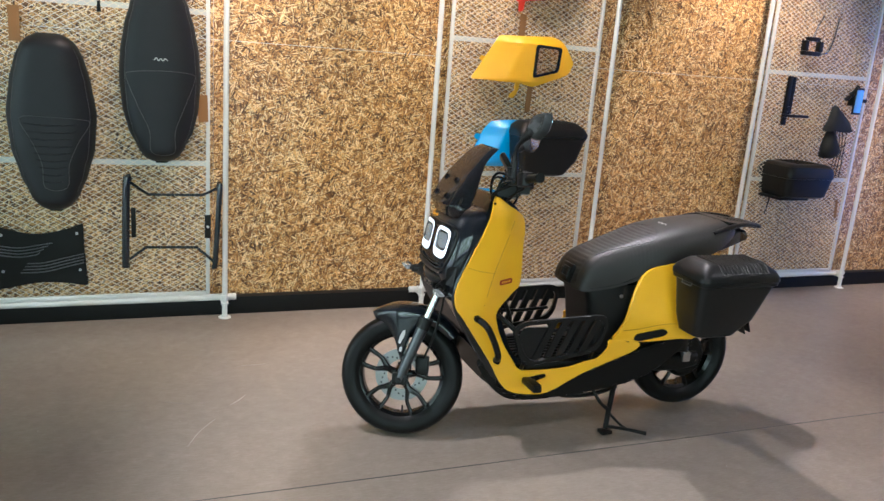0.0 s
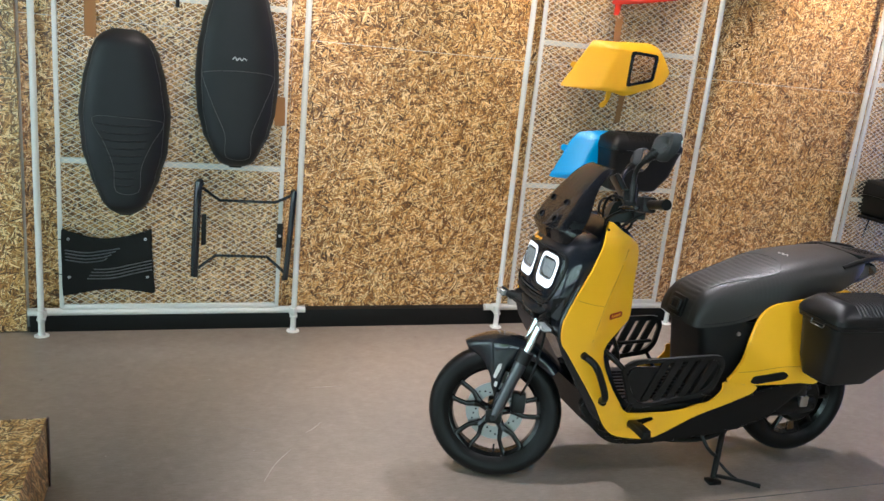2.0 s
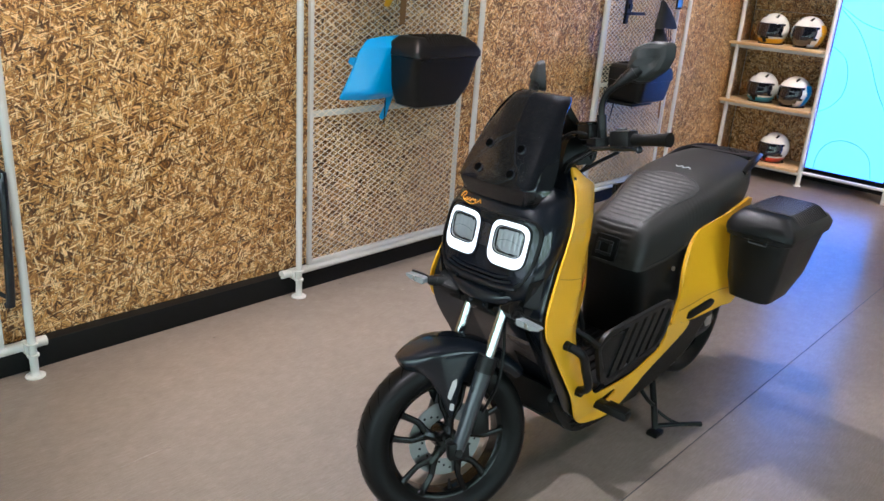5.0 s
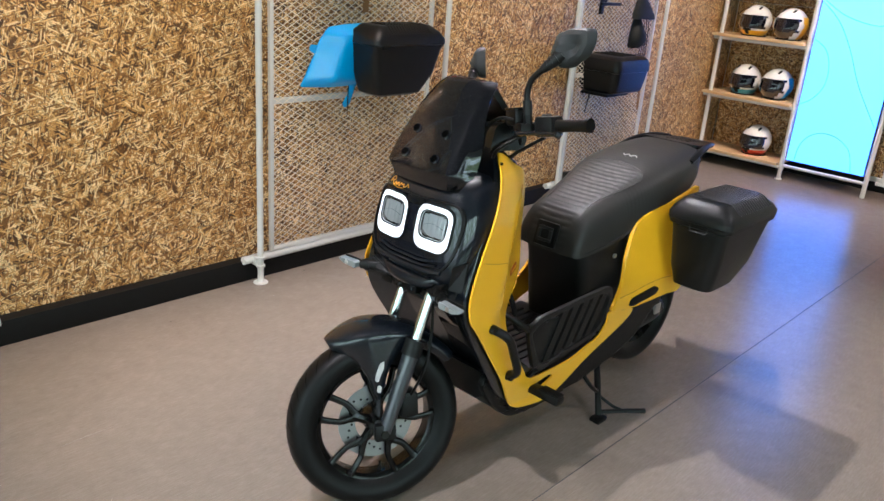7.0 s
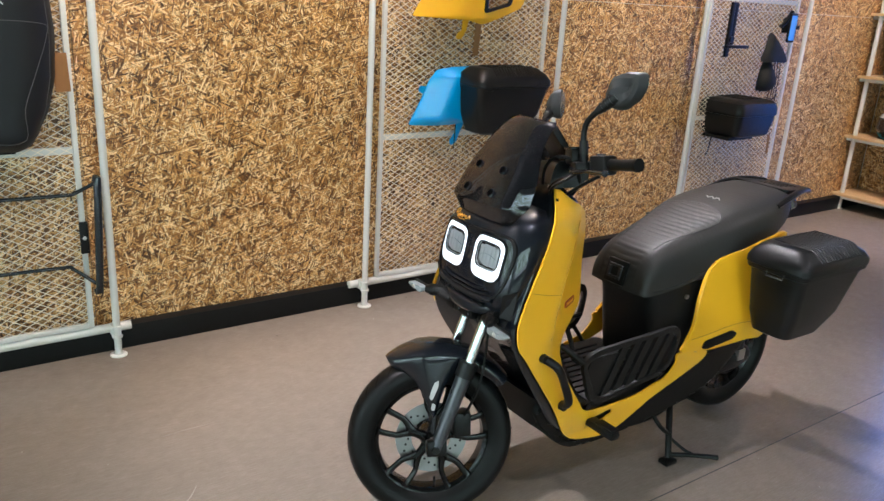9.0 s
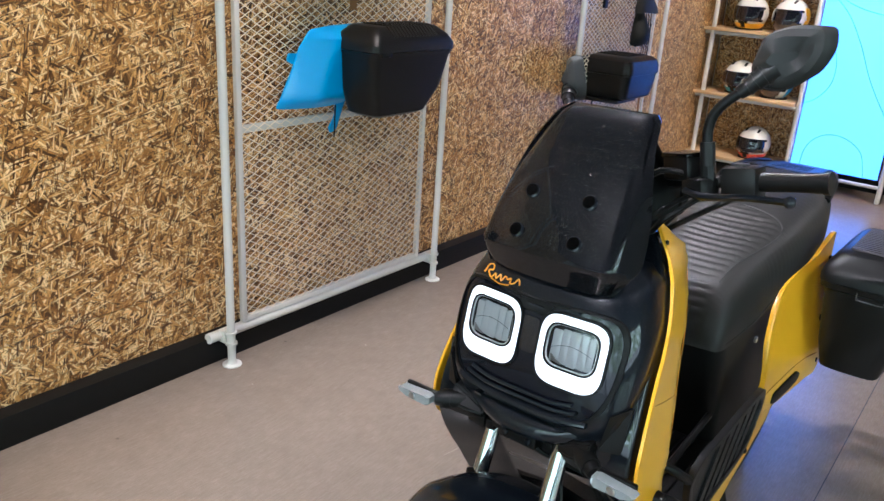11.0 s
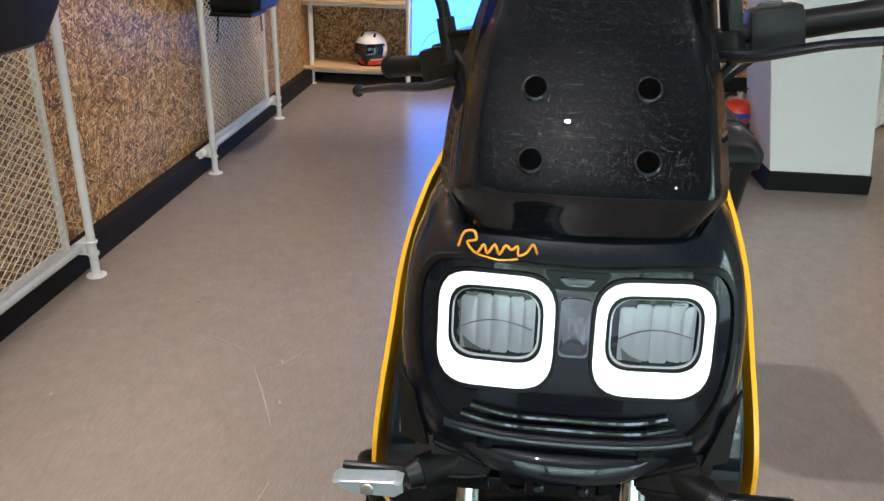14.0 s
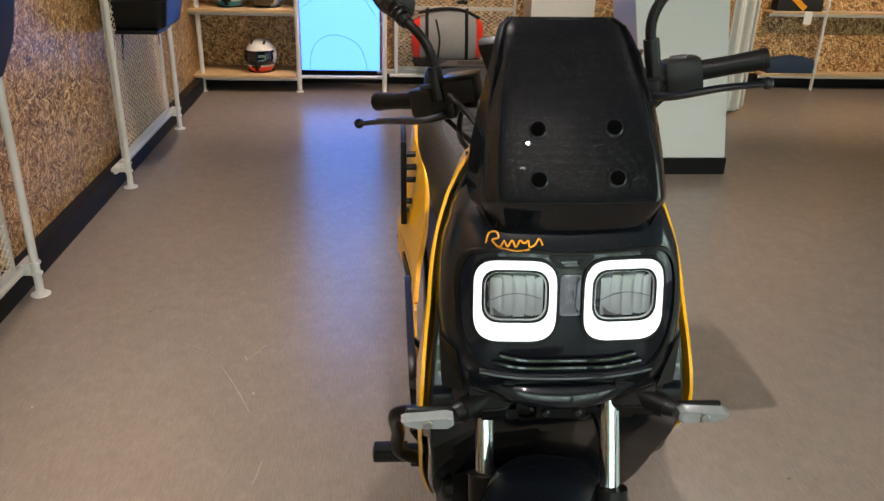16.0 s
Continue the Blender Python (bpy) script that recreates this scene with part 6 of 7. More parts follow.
hung_seat("spare_seat", 1.078, [(0.878, 0.050), (0.900, 0.088), (0.95, 0.118), (1.04, 0.160), (1.15, 0.186), (1.30, 0.197), (1.42, 0.190), (1.55, 0.168), (1.66, 0.138), (1.73, 0.105), (1.76, 0.060)], 5.392, 0.11,
          "black leather spare seat with plain stitched panel, hung on mesh", [(-0.150, 1.325), (0.0, 1.34), (0.150, 1.330), (0.160, 1.29), (0.110, 1.16), (0.065, 1.04), (0.058, 0.93), (-0.048, 0.93), (-0.058, 1.04), (-0.110, 1.16), (-0.160, 1.29)],
          [], 1.395)


def floor_mat():
    ob = thing("rubber_floor_mat", (0.285, 5.392, 0.205), "black rubber floor mat with raised wavy lines, hung on mesh", "floor mat")
    out = smooth_outline([(0.0, 0.32), (0.03, 0.318), (0.12, 0.292), (0.20, 0.285), (0.30, 0.300), (0.385, 0.328), (0.405, 0.330), (0.408, 0.22), (0.416, 0.08), (0.420, 0.008), (0.39, 0.006), (0.30, 0.022), (0.20, 0.028), (0.10, 0.012), (0.02, -0.004), (0.0, 0.0), (-0.002, 0.16)], 3)
    mat = part("mat", sheet(out, lambda x, z: -0.002 - 0.006 * math.sin(x * 9), 0.008, 0.04, side=-1, bevel=0.002), RUBBER, ob)
    for i in range(4):
        z = 0.225 - 0.016 * i
        part("raised_line", tube([(0.015, -0.014, z), (0.10, -0.015, z - 0.012), (0.18, -0.016, z - 0.002), (0.26 - 0.02 * i, -0.017, z + 0.012)], 0.0032, 6), RIDGE_RUBBER, mat)
        z = 0.155 - 0.016 * i
        part("raised_line", tube([(0.14 - 0.01 * i, -0.015, z - 0.025), (0.22, -0.017, z - 0.022), (0.32, -0.017, z + 0.002), (0.405, -0.015, z + 0.022)], 0.0032, 6), RIDGE_RUBBER, mat)
    for z in (0.275, 0.10):
        part("tie", tube([(0.0, -0.008, z), (-0.035, 0.0, z + 0.004)], 0.002, 6, smooth=False), SATIN_BLACK, ob)
    for x, z in ((0.03, 0.28), (0.375, 0.285), (0.03, 0.09), (0.385, 0.09)):
        part("eyelet", spun([(0.003, -0.002), (0.007, -0.002), (0.007, 0.0), (0.003, 0.0)], (x, -0.013, z), "Y", 10), STEEL, mat)


floor_mat()


def crash_frame():
    ob = thing("crash_guard", (0.90, 5.385, 0.31), "black tubular crash guard frame hung on mesh", "guard frame")
    part("side_tube", tube([(0.014, -0.03, 0.468), (0.004, -0.045, 0.45), (-0.008, -0.05, 0.04), (-0.004, -0.035, 0.022)], 0.019, 12, steps=4), GLOSS_BLACK, ob)
    part("side_tube", tube([(0.466, -0.02, 0.432), (0.468, -0.04, 0.42), (0.446, -0.045, 0.02), (0.440, -0.03, 0.0)], 0.015, 12, steps=4), GLOSS_BLACK, ob)
    part("cross_tube", tube([(0.02, -0.02, 0.455), (0.10, 0.0, 0.392), (0.14, 0.0, 0.386), (0.35, 0.0, 0.384), (0.39, 0.0, 0.388), (0.462, -0.02, 0.428)], 0.0075, 10, steps=3), GLOSS_BLACK, ob)
    part("cross_tube", tube([(0.0, -0.02, 0.03), (0.085, 0.0, 0.092), (0.12, 0.0, 0.098), (0.33, 0.0, 0.094), (0.36, 0.0, 0.086), (0.444, -0.02, 0.012)], 0.0075, 10, steps=3), GLOSS_BLACK, ob)
    part("mount_plate", box(0.392, 0.424, -0.03, -0.02, 0.15, 0.28, 0.004), SATIN_BLACK, ob)
    part("mount_plate", box(0.022, 0.046, -0.03, -0.02, 0.16, 0.32, 0.004), SATIN_BLACK, ob)
    part("mount_bolt", rod((0.408, -0.034, 0.215), (0.408, -0.029, 0.215), 0.008, n=6), STEEL, ob)


crash_frame()


def card_tag(x, z, w, h, y=5.398, lean=0):
    ob = thing("card_tag", (x, y, z), "plain brown card tag hanging on mesh", "tag", "card tags")
    part("card", turned(box(-w / 2, w / 2, -0.0012, 0.0012, -h, 0, 0.0005, 1), Matrix.Rotation(radians(lean), 4, "Y")), CARD, ob)
    part("string", rod((0, 0, 0), (0, 0.012, 0.03), 0.001, n=6), STITCH, ob)


for x, z, w, h, a in ((0.427, 1.60, 0.05, 0.165, 0), (1.282, 1.225, 0.052, 0.14, -2), (3.075, 1.785, 0.042, 0.125, 0), (3.185, 1.375, 0.036, 0.155, 3), (5.838, 0.685, 0.026, 0.14, -6)):
    card_tag(x, z, w, h, 5.384 if x != 3.075 else 5.345, a)


def body_panel(name, outline, material, label, window=None, y=5.385, bulge=0.075):
    """A painted body panel hung on the mesh, bulging to the room."""
    xs, zs = [p[0] for p in outline], [p[1] for p in outline]
    cx, cz, w, h = (min(xs) + max(xs)) / 2, (min(zs) + max(zs)) / 2, (max(xs) - min(xs)) / 2, (max(zs) - min(zs)) / 2
    ob = thing(name, (cx, y, min(zs)), label, "body panel", "spare body panels")
    out = [(a - cx, b - min(zs)) for a, b in outline]

    def lift(x, z):
        # a slanted front facet up to a crease, a fuller rear facet, edges rolled in
        slant = (x + w - 0.42 * z) / (0.62 * w)
        fore, top, low = min(1.0, max(0.0, slant)), min(1.0, max(0.0, (2 * h - z) / 0.05)), min(1.0, max(0.0, z / 0.03))
        return -0.012 - bulge * (0.30 + 0.70 * fore - 0.25 * max(0.0, slant - 1.0)) * top ** 0.5 * (0.6 + 0.4 * low)

    smooth = rounded(out, 0.02, 3)
    holes = ()
    if window:
        win = rounded([(a - cx, b - min(zs)) for a, b in window], 0.022, 4)
        holes = (scaled_ring(win, 0.86),)
    shell = part("shell", sheet(smooth, lift, 0.006, 0.018, holes, -1, 0.0025), material, ob, "", 24)
    if window:
        part("window_trim", sheet(win, lambda x, z: lift(x, z) - 0.005, 0.012, 0.03, (scaled_ring(win, 0.80),), -1, 0.004), GLOSS_BLACK, shell, "black rubber window trim")
    return ob, shell, cx, min(zs), lift


YP = [(2.769, 1.400), (2.829, 1.489), (2.895, 1.600), (2.935, 1.659), (3.096, 1.662), (3.290, 1.672), (3.345, 1.645), (3.437, 1.522), (3.400, 1.455), (3.167, 1.372), (3.069, 1.392)]
ob, shell, cx, zb, lift = body_panel("rear_body_panel", YP, YELLOW, "glossy yellow rear body panel with black-trimmed window, hung on mesh", [(3.156, 1.622), (3.336, 1.612), (3.328, 1.468), (3.153, 1.424)])
part("lug", sheet(rounded([(3.062 - cx, 1.392 - zb), (3.098 - cx, 1.392 - zb), (3.085 - cx, 1.340 - zb), (3.058 - cx, 1.300 - zb), (3.030 - cx, 1.302 - zb), (3.034 - cx, 1.326 - zb), (3.062 - cx, 1.345 - zb)], 0.008, 2), lambda x, z: -0.03, 0.008, 0.04, side=-1, bevel=0.002), YELLOW, shell)
part("lug", sheet(rounded([(2.838 - cx, 1.50 - zb), (2.818 - cx, 1.515 - zb), (2.830 - cx, 1.535 - zb), (2.885 - cx, 1.530 - zb), (2.875 - cx, 1.50 - zb)], 0.006, 2), lambda x, z: -0.03, 0.008, 0.04, side=-1), YELLOW, shell)
BP = [(2.776, 0.898), (2.847, 1.035), (2.880, 1.110), (2.925, 1.160), (3.020, 1.172), (3.240, 1.178), (3.240, 0.930), (3.168, 0.912), (3.007, 0.893)]
ob, shell, cx, zb, lift = body_panel("rear_body_panel", BP, BLUE, "glossy sky-blue rear body panel carrying a pannier, hung on mesh")
part("lug", sheet(rounded([(3.060 - cx, 0.905 - zb), (3.110 - cx, 0.905 - zb), (3.085 - cx, 0.850 - zb), (3.066 - cx, 0.800 - zb), (3.036 - cx, 0.786 - zb), (3.026 - cx, 0.808 - zb), (3.058 - cx, 0.850 - zb)], 0.008, 2), lambda x, z: -0.03, 0.008, 0.04, side=-1, bevel=0.002), BLUE, shell)
part("lug", sheet(rounded([(2.852 - cx, 1.045 - zb), (2.828 - cx, 1.060 - zb), (2.836 - cx, 1.085 - zb), (2.895 - cx, 1.080 - zb), (2.885 - cx, 1.05 - zb)], 0.006, 2), lambda x, z: -0.03, 0.008, 0.04, side=-1), BLUE, shell)
RP = [(3.02, 1.850), (3.030, 1.920), (3.06, 2.02), (3.14, 2.10), (3.36, 2.13), (3.46, 2.05), (3.52, 1.965), (3.40, 1.912), (3.16, 1.868)]
ob, shell, cx, zb, lift = body_panel("rear_body_panel", RP, RED, "glossy red rear body panel hung high on mesh")
part("lug", sheet(rounded([(3.040 - cx, 1.870 - zb), (3.080 - cx, 1.870 - zb), (3.070 - cx, 1.800 - zb), (3.040 - cx, 1.795 - zb)], 0.008, 2), lambda x, z: -0.03, 0.008, 0.04, side=-1, bevel=0.002), RED, shell)

# pannier on the blue panel: same kind as on the scooter
hung = thing("pannier_box", (3.03, 5.36, 0.86), "matt black plastic pannier hung beside the blue panel", "pannier")


def hung_pannier(ob):
    L = [(0.0, 0.075, 0.30, -0.175, -0.055), (0.012, 0.050, 0.335, -0.195, -0.040), (0.10, 0.020, 0.405, -0.21, -0.03), (0.215, 0.006, 0.438, -0.222, -0.022), (0.235, 0.0, 0.447, -0.23, -0.016)]
    body = part("body", loft(pannier_rings(L)), MATT_BLACK, ob)
    L = [(0.238, -0.002, 0.450, -0.234, -0.012), (0.262, -0.002, 0.450, -0.234, -0.012), (0.292, 0.014, 0.432, -0.215, -0.025), (0.318, 0.045, 0.400, -0.185, -0.045), (0.322, 0.052, 0.392, -0.178, -0.05)]
    lid = part("lid", loft(pannier_rings(L)), MATT_BLACK, ob, "ribbed black lid")
    for k in range(15):
        x = 0.105 + 0.0175 * k
        part("lid_rib", tube([(x, -0.218, 0.288), (x, -0.186, 0.3185), (x, -0.17, 0.3235), (x, -0.07, 0.3235)], 0.0042, 6, smooth=False), MATT_BLACK, lid)
    part("latch", box(0.035, 0.085, -0.232, -0.222, 0.222, 0.240, 0.003), SATIN_BLACK, body)
    part("hook", rod((0.03, -0.01, 0.20), (0.03, 0.05, 0.21), 0.006, n=8), SATIN_BLACK, ob)
    part("strap", rod((0.02, -0.02, 0.03), (0.025, -0.01, -0.09), 0.003, n=6), SATIN_BLACK, ob)


hung_pannier(hung)

# third bay: top box, tools, bag, phone holder, bracket
tb = thing("top_box", (5.30, 5.30, 0.735), "matt black top box with ribbed lid on a bracket", "top box")


def top_box(ob):
    def ring(z, w, d, r=0.075):
        return [(a, b, z) for a, b in rounded([(-w, -d), (w, -d), (w, d), (-w, d)], r, 5)]
    body = part("body", loft([ring(0.0, 0.172, 0.125, 0.05), ring(0.012, 0.186, 0.14, 0.05), ring(0.08, 0.198, 0.153, 0.05), ring(0.138, 0.205, 0.16, 0.05)]), MATT_BLACK, ob, "", 40)
    lid = part("lid", loft([ring(0.140, 0.210, 0.166, 0.05), ring(0.146, 0.212, 0.168, 0.05), ring(0.186, 0.210, 0.166, 0.05), ring(0.216, 0.200, 0.155, 0.05), ring(0.232, 0.180, 0.135, 0.05), ring(0.238, 0.150, 0.105, 0.05)]), MATT_BLACK, ob, "ribbed black lid", 30)
    for k in range(7):
        part("lid_rib", rod((-0.09 + 0.03 * k, -0.10, 0.2385), (-0.09 + 0.03 * k, 0.10, 0.2385), 0.005, n=8), MATT_BLACK, lid)
    part("lock", box(0.206, 0.214, -0.02, 0.02, 0.118, 0.165, 0.004), SATIN_BLACK, body)
    part("lid_line", tube([(-0.16, -0.158, 0.152), (0.0, -0.166, 0.152), (0.16, -0.158, 0.152)], 0.003, 6), SATIN_BLACK, lid)
    part("bracket", box(-0.205, 0.05, -0.11, 0.10, -0.018, 0.0, 0.004), SATIN_BLACK, ob, "black steel bracket")
    part("bracket_arm", rod((-0.10, 0.09, -0.008), (-0.12, 0.10, -0.16), 0.005, n=8), SATIN_BLACK, ob)


top_box(tb)

tool = thing("mounting_bracket", (5.20, 5.39, 1.22), "long black steel mounting bracket hung on mesh", "bracket")
part("bar", box(-0.035, 0.0, -0.02, -0.002, 0.0, 0.335, 0.004), SATIN_BLACK, tool)
part("bar", box(0.012, 0.036, -0.014, -0.002, 0.06, 0.33, 0.003), SATIN_BLACK, tool)
part("foot", box(-0.045, 0.19, -0.03, -0.01, 0.055, 0.075, 0.004), SATIN_BLACK, tool)
part("knob", rod((0.0, -0.03, 0.11), (0.0, -0.005, 0.11), 0.02), SATIN_BLACK, tool)

bag = thing("sling_bag", (5.62, 5.385, 1.0), "crumpled black nylon bag with a net pocket, hung on mesh", "bag")


def crumpled(rows, seed, twist=0.012, n=20):
    """A soft bag: rings of (z, centre x, half width, depth) with folds."""
    rnd = random.Random(seed)
    ph = [rnd.random() * 6.28 for _ in range(8)]
    rings = []
    for i, (z, cx, w, d) in enumerate(rows):
        ring = []
        for k in range(n):
            a = 2 * math.pi * k / n
            f = 1 + twist / max(w, 0.02) * (math.sin(3 * a + ph[i % 8]) * 0.5 + math.sin(5 * a + ph[(i + 3) % 8]) * 0.35)
            ring.append((cx + w * math.cos(a) * f, -d * 0.5 + d * 0.5 * math.sin(a) * f, z + 0.004 * math.sin(4 * a + ph[(i + 5) % 8])))
        rings.append(ring)
    return rings


part("sack", loft(crumpled([(0.0, 0.0, 0.050, 0.05), (0.018, 0.0, 0.078, 0.08), (0.05, -0.003, 0.086, 0.10), (0.09, -0.006, 0.076, 0.10), (0.14, -0.006, 0.056, 0.08), (0.19, 0.0, 0.034, 0.05), (0.212, 0.004, 0.018, 0.03)], 4)), FABRIC_BLACK, bag, "", 60)
part("flap", loft(crumpled([(0.195, 0.035, 0.135, 0.09), (0.225, 0.035, 0.130, 0.085), (0.27, 0.04, 0.095, 0.07), (0.32, 0.03, 0.055, 0.05), (0.365, 0.015, 0.02, 0.03), (0.375, 0.015, 0.006, 0.01)], 9)), FABRIC_BLACK, bag, "", 60)
for k in range(4):
    part("net_cord", tube([(0.04 + 0.035 * k, -0.03, 0.20), (0.06 + 0.025 * k, -0.045, 0.06), (0.05 + 0.035 * k, -0.03, -0.14)], 0.0028, 5), SATIN_BLACK, bag)
    part("net_cord", tube([(0.03, -0.03, -0.11 + 0.07 * k), (0.10, -0.05, -0.125 + 0.07 * k), (0.175, -0.03, -0.10 + 0.075 * k)], 0.0028, 5), SATIN_BLACK, bag)

ph = thing("phone_holder", (5.79, 5.38, 1.32), "black phone holder with a blue-lit screen, clipped on mesh", "phone holder")
part("clamp", box(-0.05, 0.05, -0.03, 0.0, 0.06, 0.16, 0.012), SATIN_BLACK, ph)
part("arm", tube([(-0.09, -0.02, 0.10), (-0.05, -0.03, 0.14), (0.0, -0.03, 0.20)], 0.014, 10), SATIN_BLACK, ph)
phone = part("phone", box(-0.035, 0.045, -0.05, -0.038, 0.0, 0.19, 0.006), SATIN_BLACK, ph)
part("phone_glass", box(-0.028, 0.038, -0.0535, -0.051, 0.015, 0.175, 0.002), simple("phone_blue", (0.10, 0.33, 0.75), 0.15, coat=1.0), phone, "glossy blue phone glass")
part("knob", rod((0.05, -0.03, 0.10), (0.09, -0.035, 0.10), 0.014), SATIN_BLACK, ph)

br = thing("chrome_bracket", (5.31, 5.385, 1.70), "bent polished steel bracket with a black clamp, hung on mesh", "bracket")
part("clamp", joined(box(-0.10, 0.06, -0.05, -0.015, 0.0, 0.03, 0.008), box(-0.10, -0.06, -0.05, -0.015, 0.028, 0.10, 0.008), box(0.03, 0.07, -0.05, -0.015, 0.028, 0.10, 0.008), box(-0.07, 0.04, -0.045, -0.015, 0.095, 0.125, 0.008)), SATIN_BLACK, br)
part("polished_arm", tube([(0.05, -0.03, 0.015), (0.11, -0.045, 0.03), (0.14, -0.05, 0.12), (0.16, -0.05, 0.27)], [0.012, 0.016, 0.016, 0.010], 10, flat=0.5), CHROME, br)
part("polished_arm", tube([(-0.02, -0.03, 0.12), (0.0, -0.04, 0.20), (0.03, -0.045, 0.27)], 0.005, 8), CHROME, br)
for x, z in ((0.80, 1.60), (0.43, 1.645)):
    hk = thing("mesh_hook", (x, 5.395, z), "small black hook on mesh", "hook", "mesh hooks")
    part("hook", tube([(0.0, 0.01, 0.05), (0.0, -0.02, 0.045), (0.0, -0.05, 0.02), (0.0, -0.055, 0.05)], 0.007, 8), SATIN_BLACK, hk)
    part("hook_tip", rod((0.0, -0.055, 0.03), (0.0, -0.06, 0.0), 0.009), SATIN_BLACK, hk)

# ---- end wall: helmet shelf, light screen, mesh bay ----
EX = 7.09
shelf = thing("helmet_shelf", (EX, 4.70, 0), "white tube shelf with pine boards holding helmets", "shelf")
SHELVES = (0.112, 0.585, 1.055, 1.525, 2.0)
for z in SHELVES:
    b = part("shelf_board", box(-0.055, 0.33, 0.022, 0.775, z, z + 0.022, 0.003), PINE, shelf, "pale pine shelf board")
    part("shelf_rail", rod((0.0, -0.02, z - 0.016), (0.0, 0.775, z - 0.016), 0.013, n=14), WHITE_METAL, shelf)
for y in (0.0, 0.715):
    p = part("post", rod((0, y, 0.004), (0, y, CEIL), 0.0175, n=18), WHITE_METAL, shelf)
    part("foot", spun([(0.0, 0.0), (0.03, 0.0), (0.03, 0.004), (0.019, 0.008), (0.0, 0.008)], (0, y, 0), "Z", 20), WHITE_METAL, p)


def helmet_shell(scale_z=1.0):
    bm = bmesh.new()
    bmesh.ops.create_uvsphere(bm, u_segments=40, v_segments=24, radius=0.125)
    for v in bm.verts:
        x, y, z = v.co
        if z < 0:
            z = z * 0.98
            k = 1 - 0.10 * (-z / 0.125)
            x, y = x * k, y * k
            if x < -0.02:
                x = x * (1.08 + 0.18 * (-z / 0.125))          # chin bar runs forward
        if z < -0.105:
            z = -0.105
        v.co = (x * 1.08, y * 0.98, z * 1.05)
    return bm


def patch(bm, keep, grow):
    """The part of a shell for which keep(point) holds, grown outward into a thin plate."""
    out = bm.copy()
    gone = [f for f in out.faces if not keep(f.calc_center_median())]
    bmesh.ops.delete(out, geom=gone, context="FACES")
    for v in out.verts:
        v.co += v.co.normalized() * grow
    made = bmesh.ops.extrude_face_region(out, geom=out.faces[:])
    for g in made["geom"]:
        if isinstance(g, bmesh.types.BMVert):
            g.co += g.co.normalized() * 0.0025
    bmesh.ops.recalc_face_normals(out, faces=out.faces)
    return out


def helmet(y, z, turn, paint, open_face, label):
    ob = thing("helmet", (EX + 0.13, y, z + 0.112), label, "helmet", "helmets on the shelf", turn)
    base = helmet_shell()
    shellp = part("shell", base.copy(), HELMET_WHITE, ob, "glossy white shell", 60)
    part("visor", patch(base, lambda c: c.x < -0.045 and -0.052 < c.z < 0.048 and abs(c.y) < 0.108, 0.003), VISOR, ob, "dark visor", 60)
    if open_face:
        part("side_band", patch(base, lambda c: -0.02 < c.x < 0.07 and c.y < -0.05 and c.z < 0.06, 0.0025), paint, ob, "coloured side band", 60)
        part("lower_visor", patch(base, lambda c: c.x < -0.075 and -0.100 < c.z <= -0.050, 0.0028), VISOR, ob, "", 60)
    else:
        part("chin_guard", patch(base, lambda c: c.x < 0.03 and c.z < -0.058, 0.0035), paint, ob, "coloured chin guard", 60)
        part("chin_vent", patch(base, lambda c: c.x < -0.10 and abs(c.y) < 0.026 + 0.4 * (c.z + 0.06) and c.z < -0.055, 0.006), SATIN_BLACK, ob)
    for s in (-1, 1):
        part("top_vent", turned(box(-0.022, 0.022, -0.010, 0.010, -0.004, 0.008, 0.004), Matrix.Translation((-0.055, s * 0.045, 0.103)) @ Matrix.Rotation(-0.5, 4, "Y")), SATIN_BLACK, ob)
        part("hinge", spun([(0.0, -0.004), (0.016, -0.004), (0.018, 0.0), (0.0, 0.004)], (-0.02, s * 0.122, 0.0), "Y", 16), HELMET_WHITE, ob)
    part("neck_trim", spun([(0.086, -0.112), (0.100, -0.112), (0.100, -0.104), (0.086, -0.104)], (0.0, 0, 0), "Z", 32), SATIN_BLACK, ob)
    base.free()


for y, k, turn, paint, openf, label in (
        (4.995, 0, -8, RED, False, "white helmet with red chin and dark visor on the lowest shelf"),
        (5.19, 1, -4, simple("teal_paint", (0.01, 0.25, 0.36), 0.3, coat=0.6), False, "white helmet with teal chin and dark visor"),
        (4.925, 1, -14, BLUE, True, "white open-face helmet with blue side band"),
        (5.20, 2, -4, YELLOW, False, "white helmet with yellow chin and dark visor"),
        (4.915, 2, -14, YELLOW, True, "white open-face helmet with yellow side band"),
        (5.02, 3, -6, RED, False, "white helmet with red chin on the upper shelf")):
    helmet(y, SHELVES[k] + 0.0225, turn, paint, openf, label)

# lit screen between posts
sc = thing("light_screen", (EX, 4.07, 0.115), "tall glowing cyan screen with thin curved lines", "screen")
part("screen_face", box(0.012, 0.03, 0.022, 0.608, 0.048, 2.35, 0.004), SCREEN, sc, "glowing cyan face")
part("screen_case", box(0.032, 0.075, 0.018, 0.612, 0.044, 2.354, 0.004), SATIN_BLACK, sc)
part("bottom_rail", rod((0.0, 0.0, 0.0), (0.0, 0.63, 0.0), 0.013, n=14), WHITE_METAL, sc)
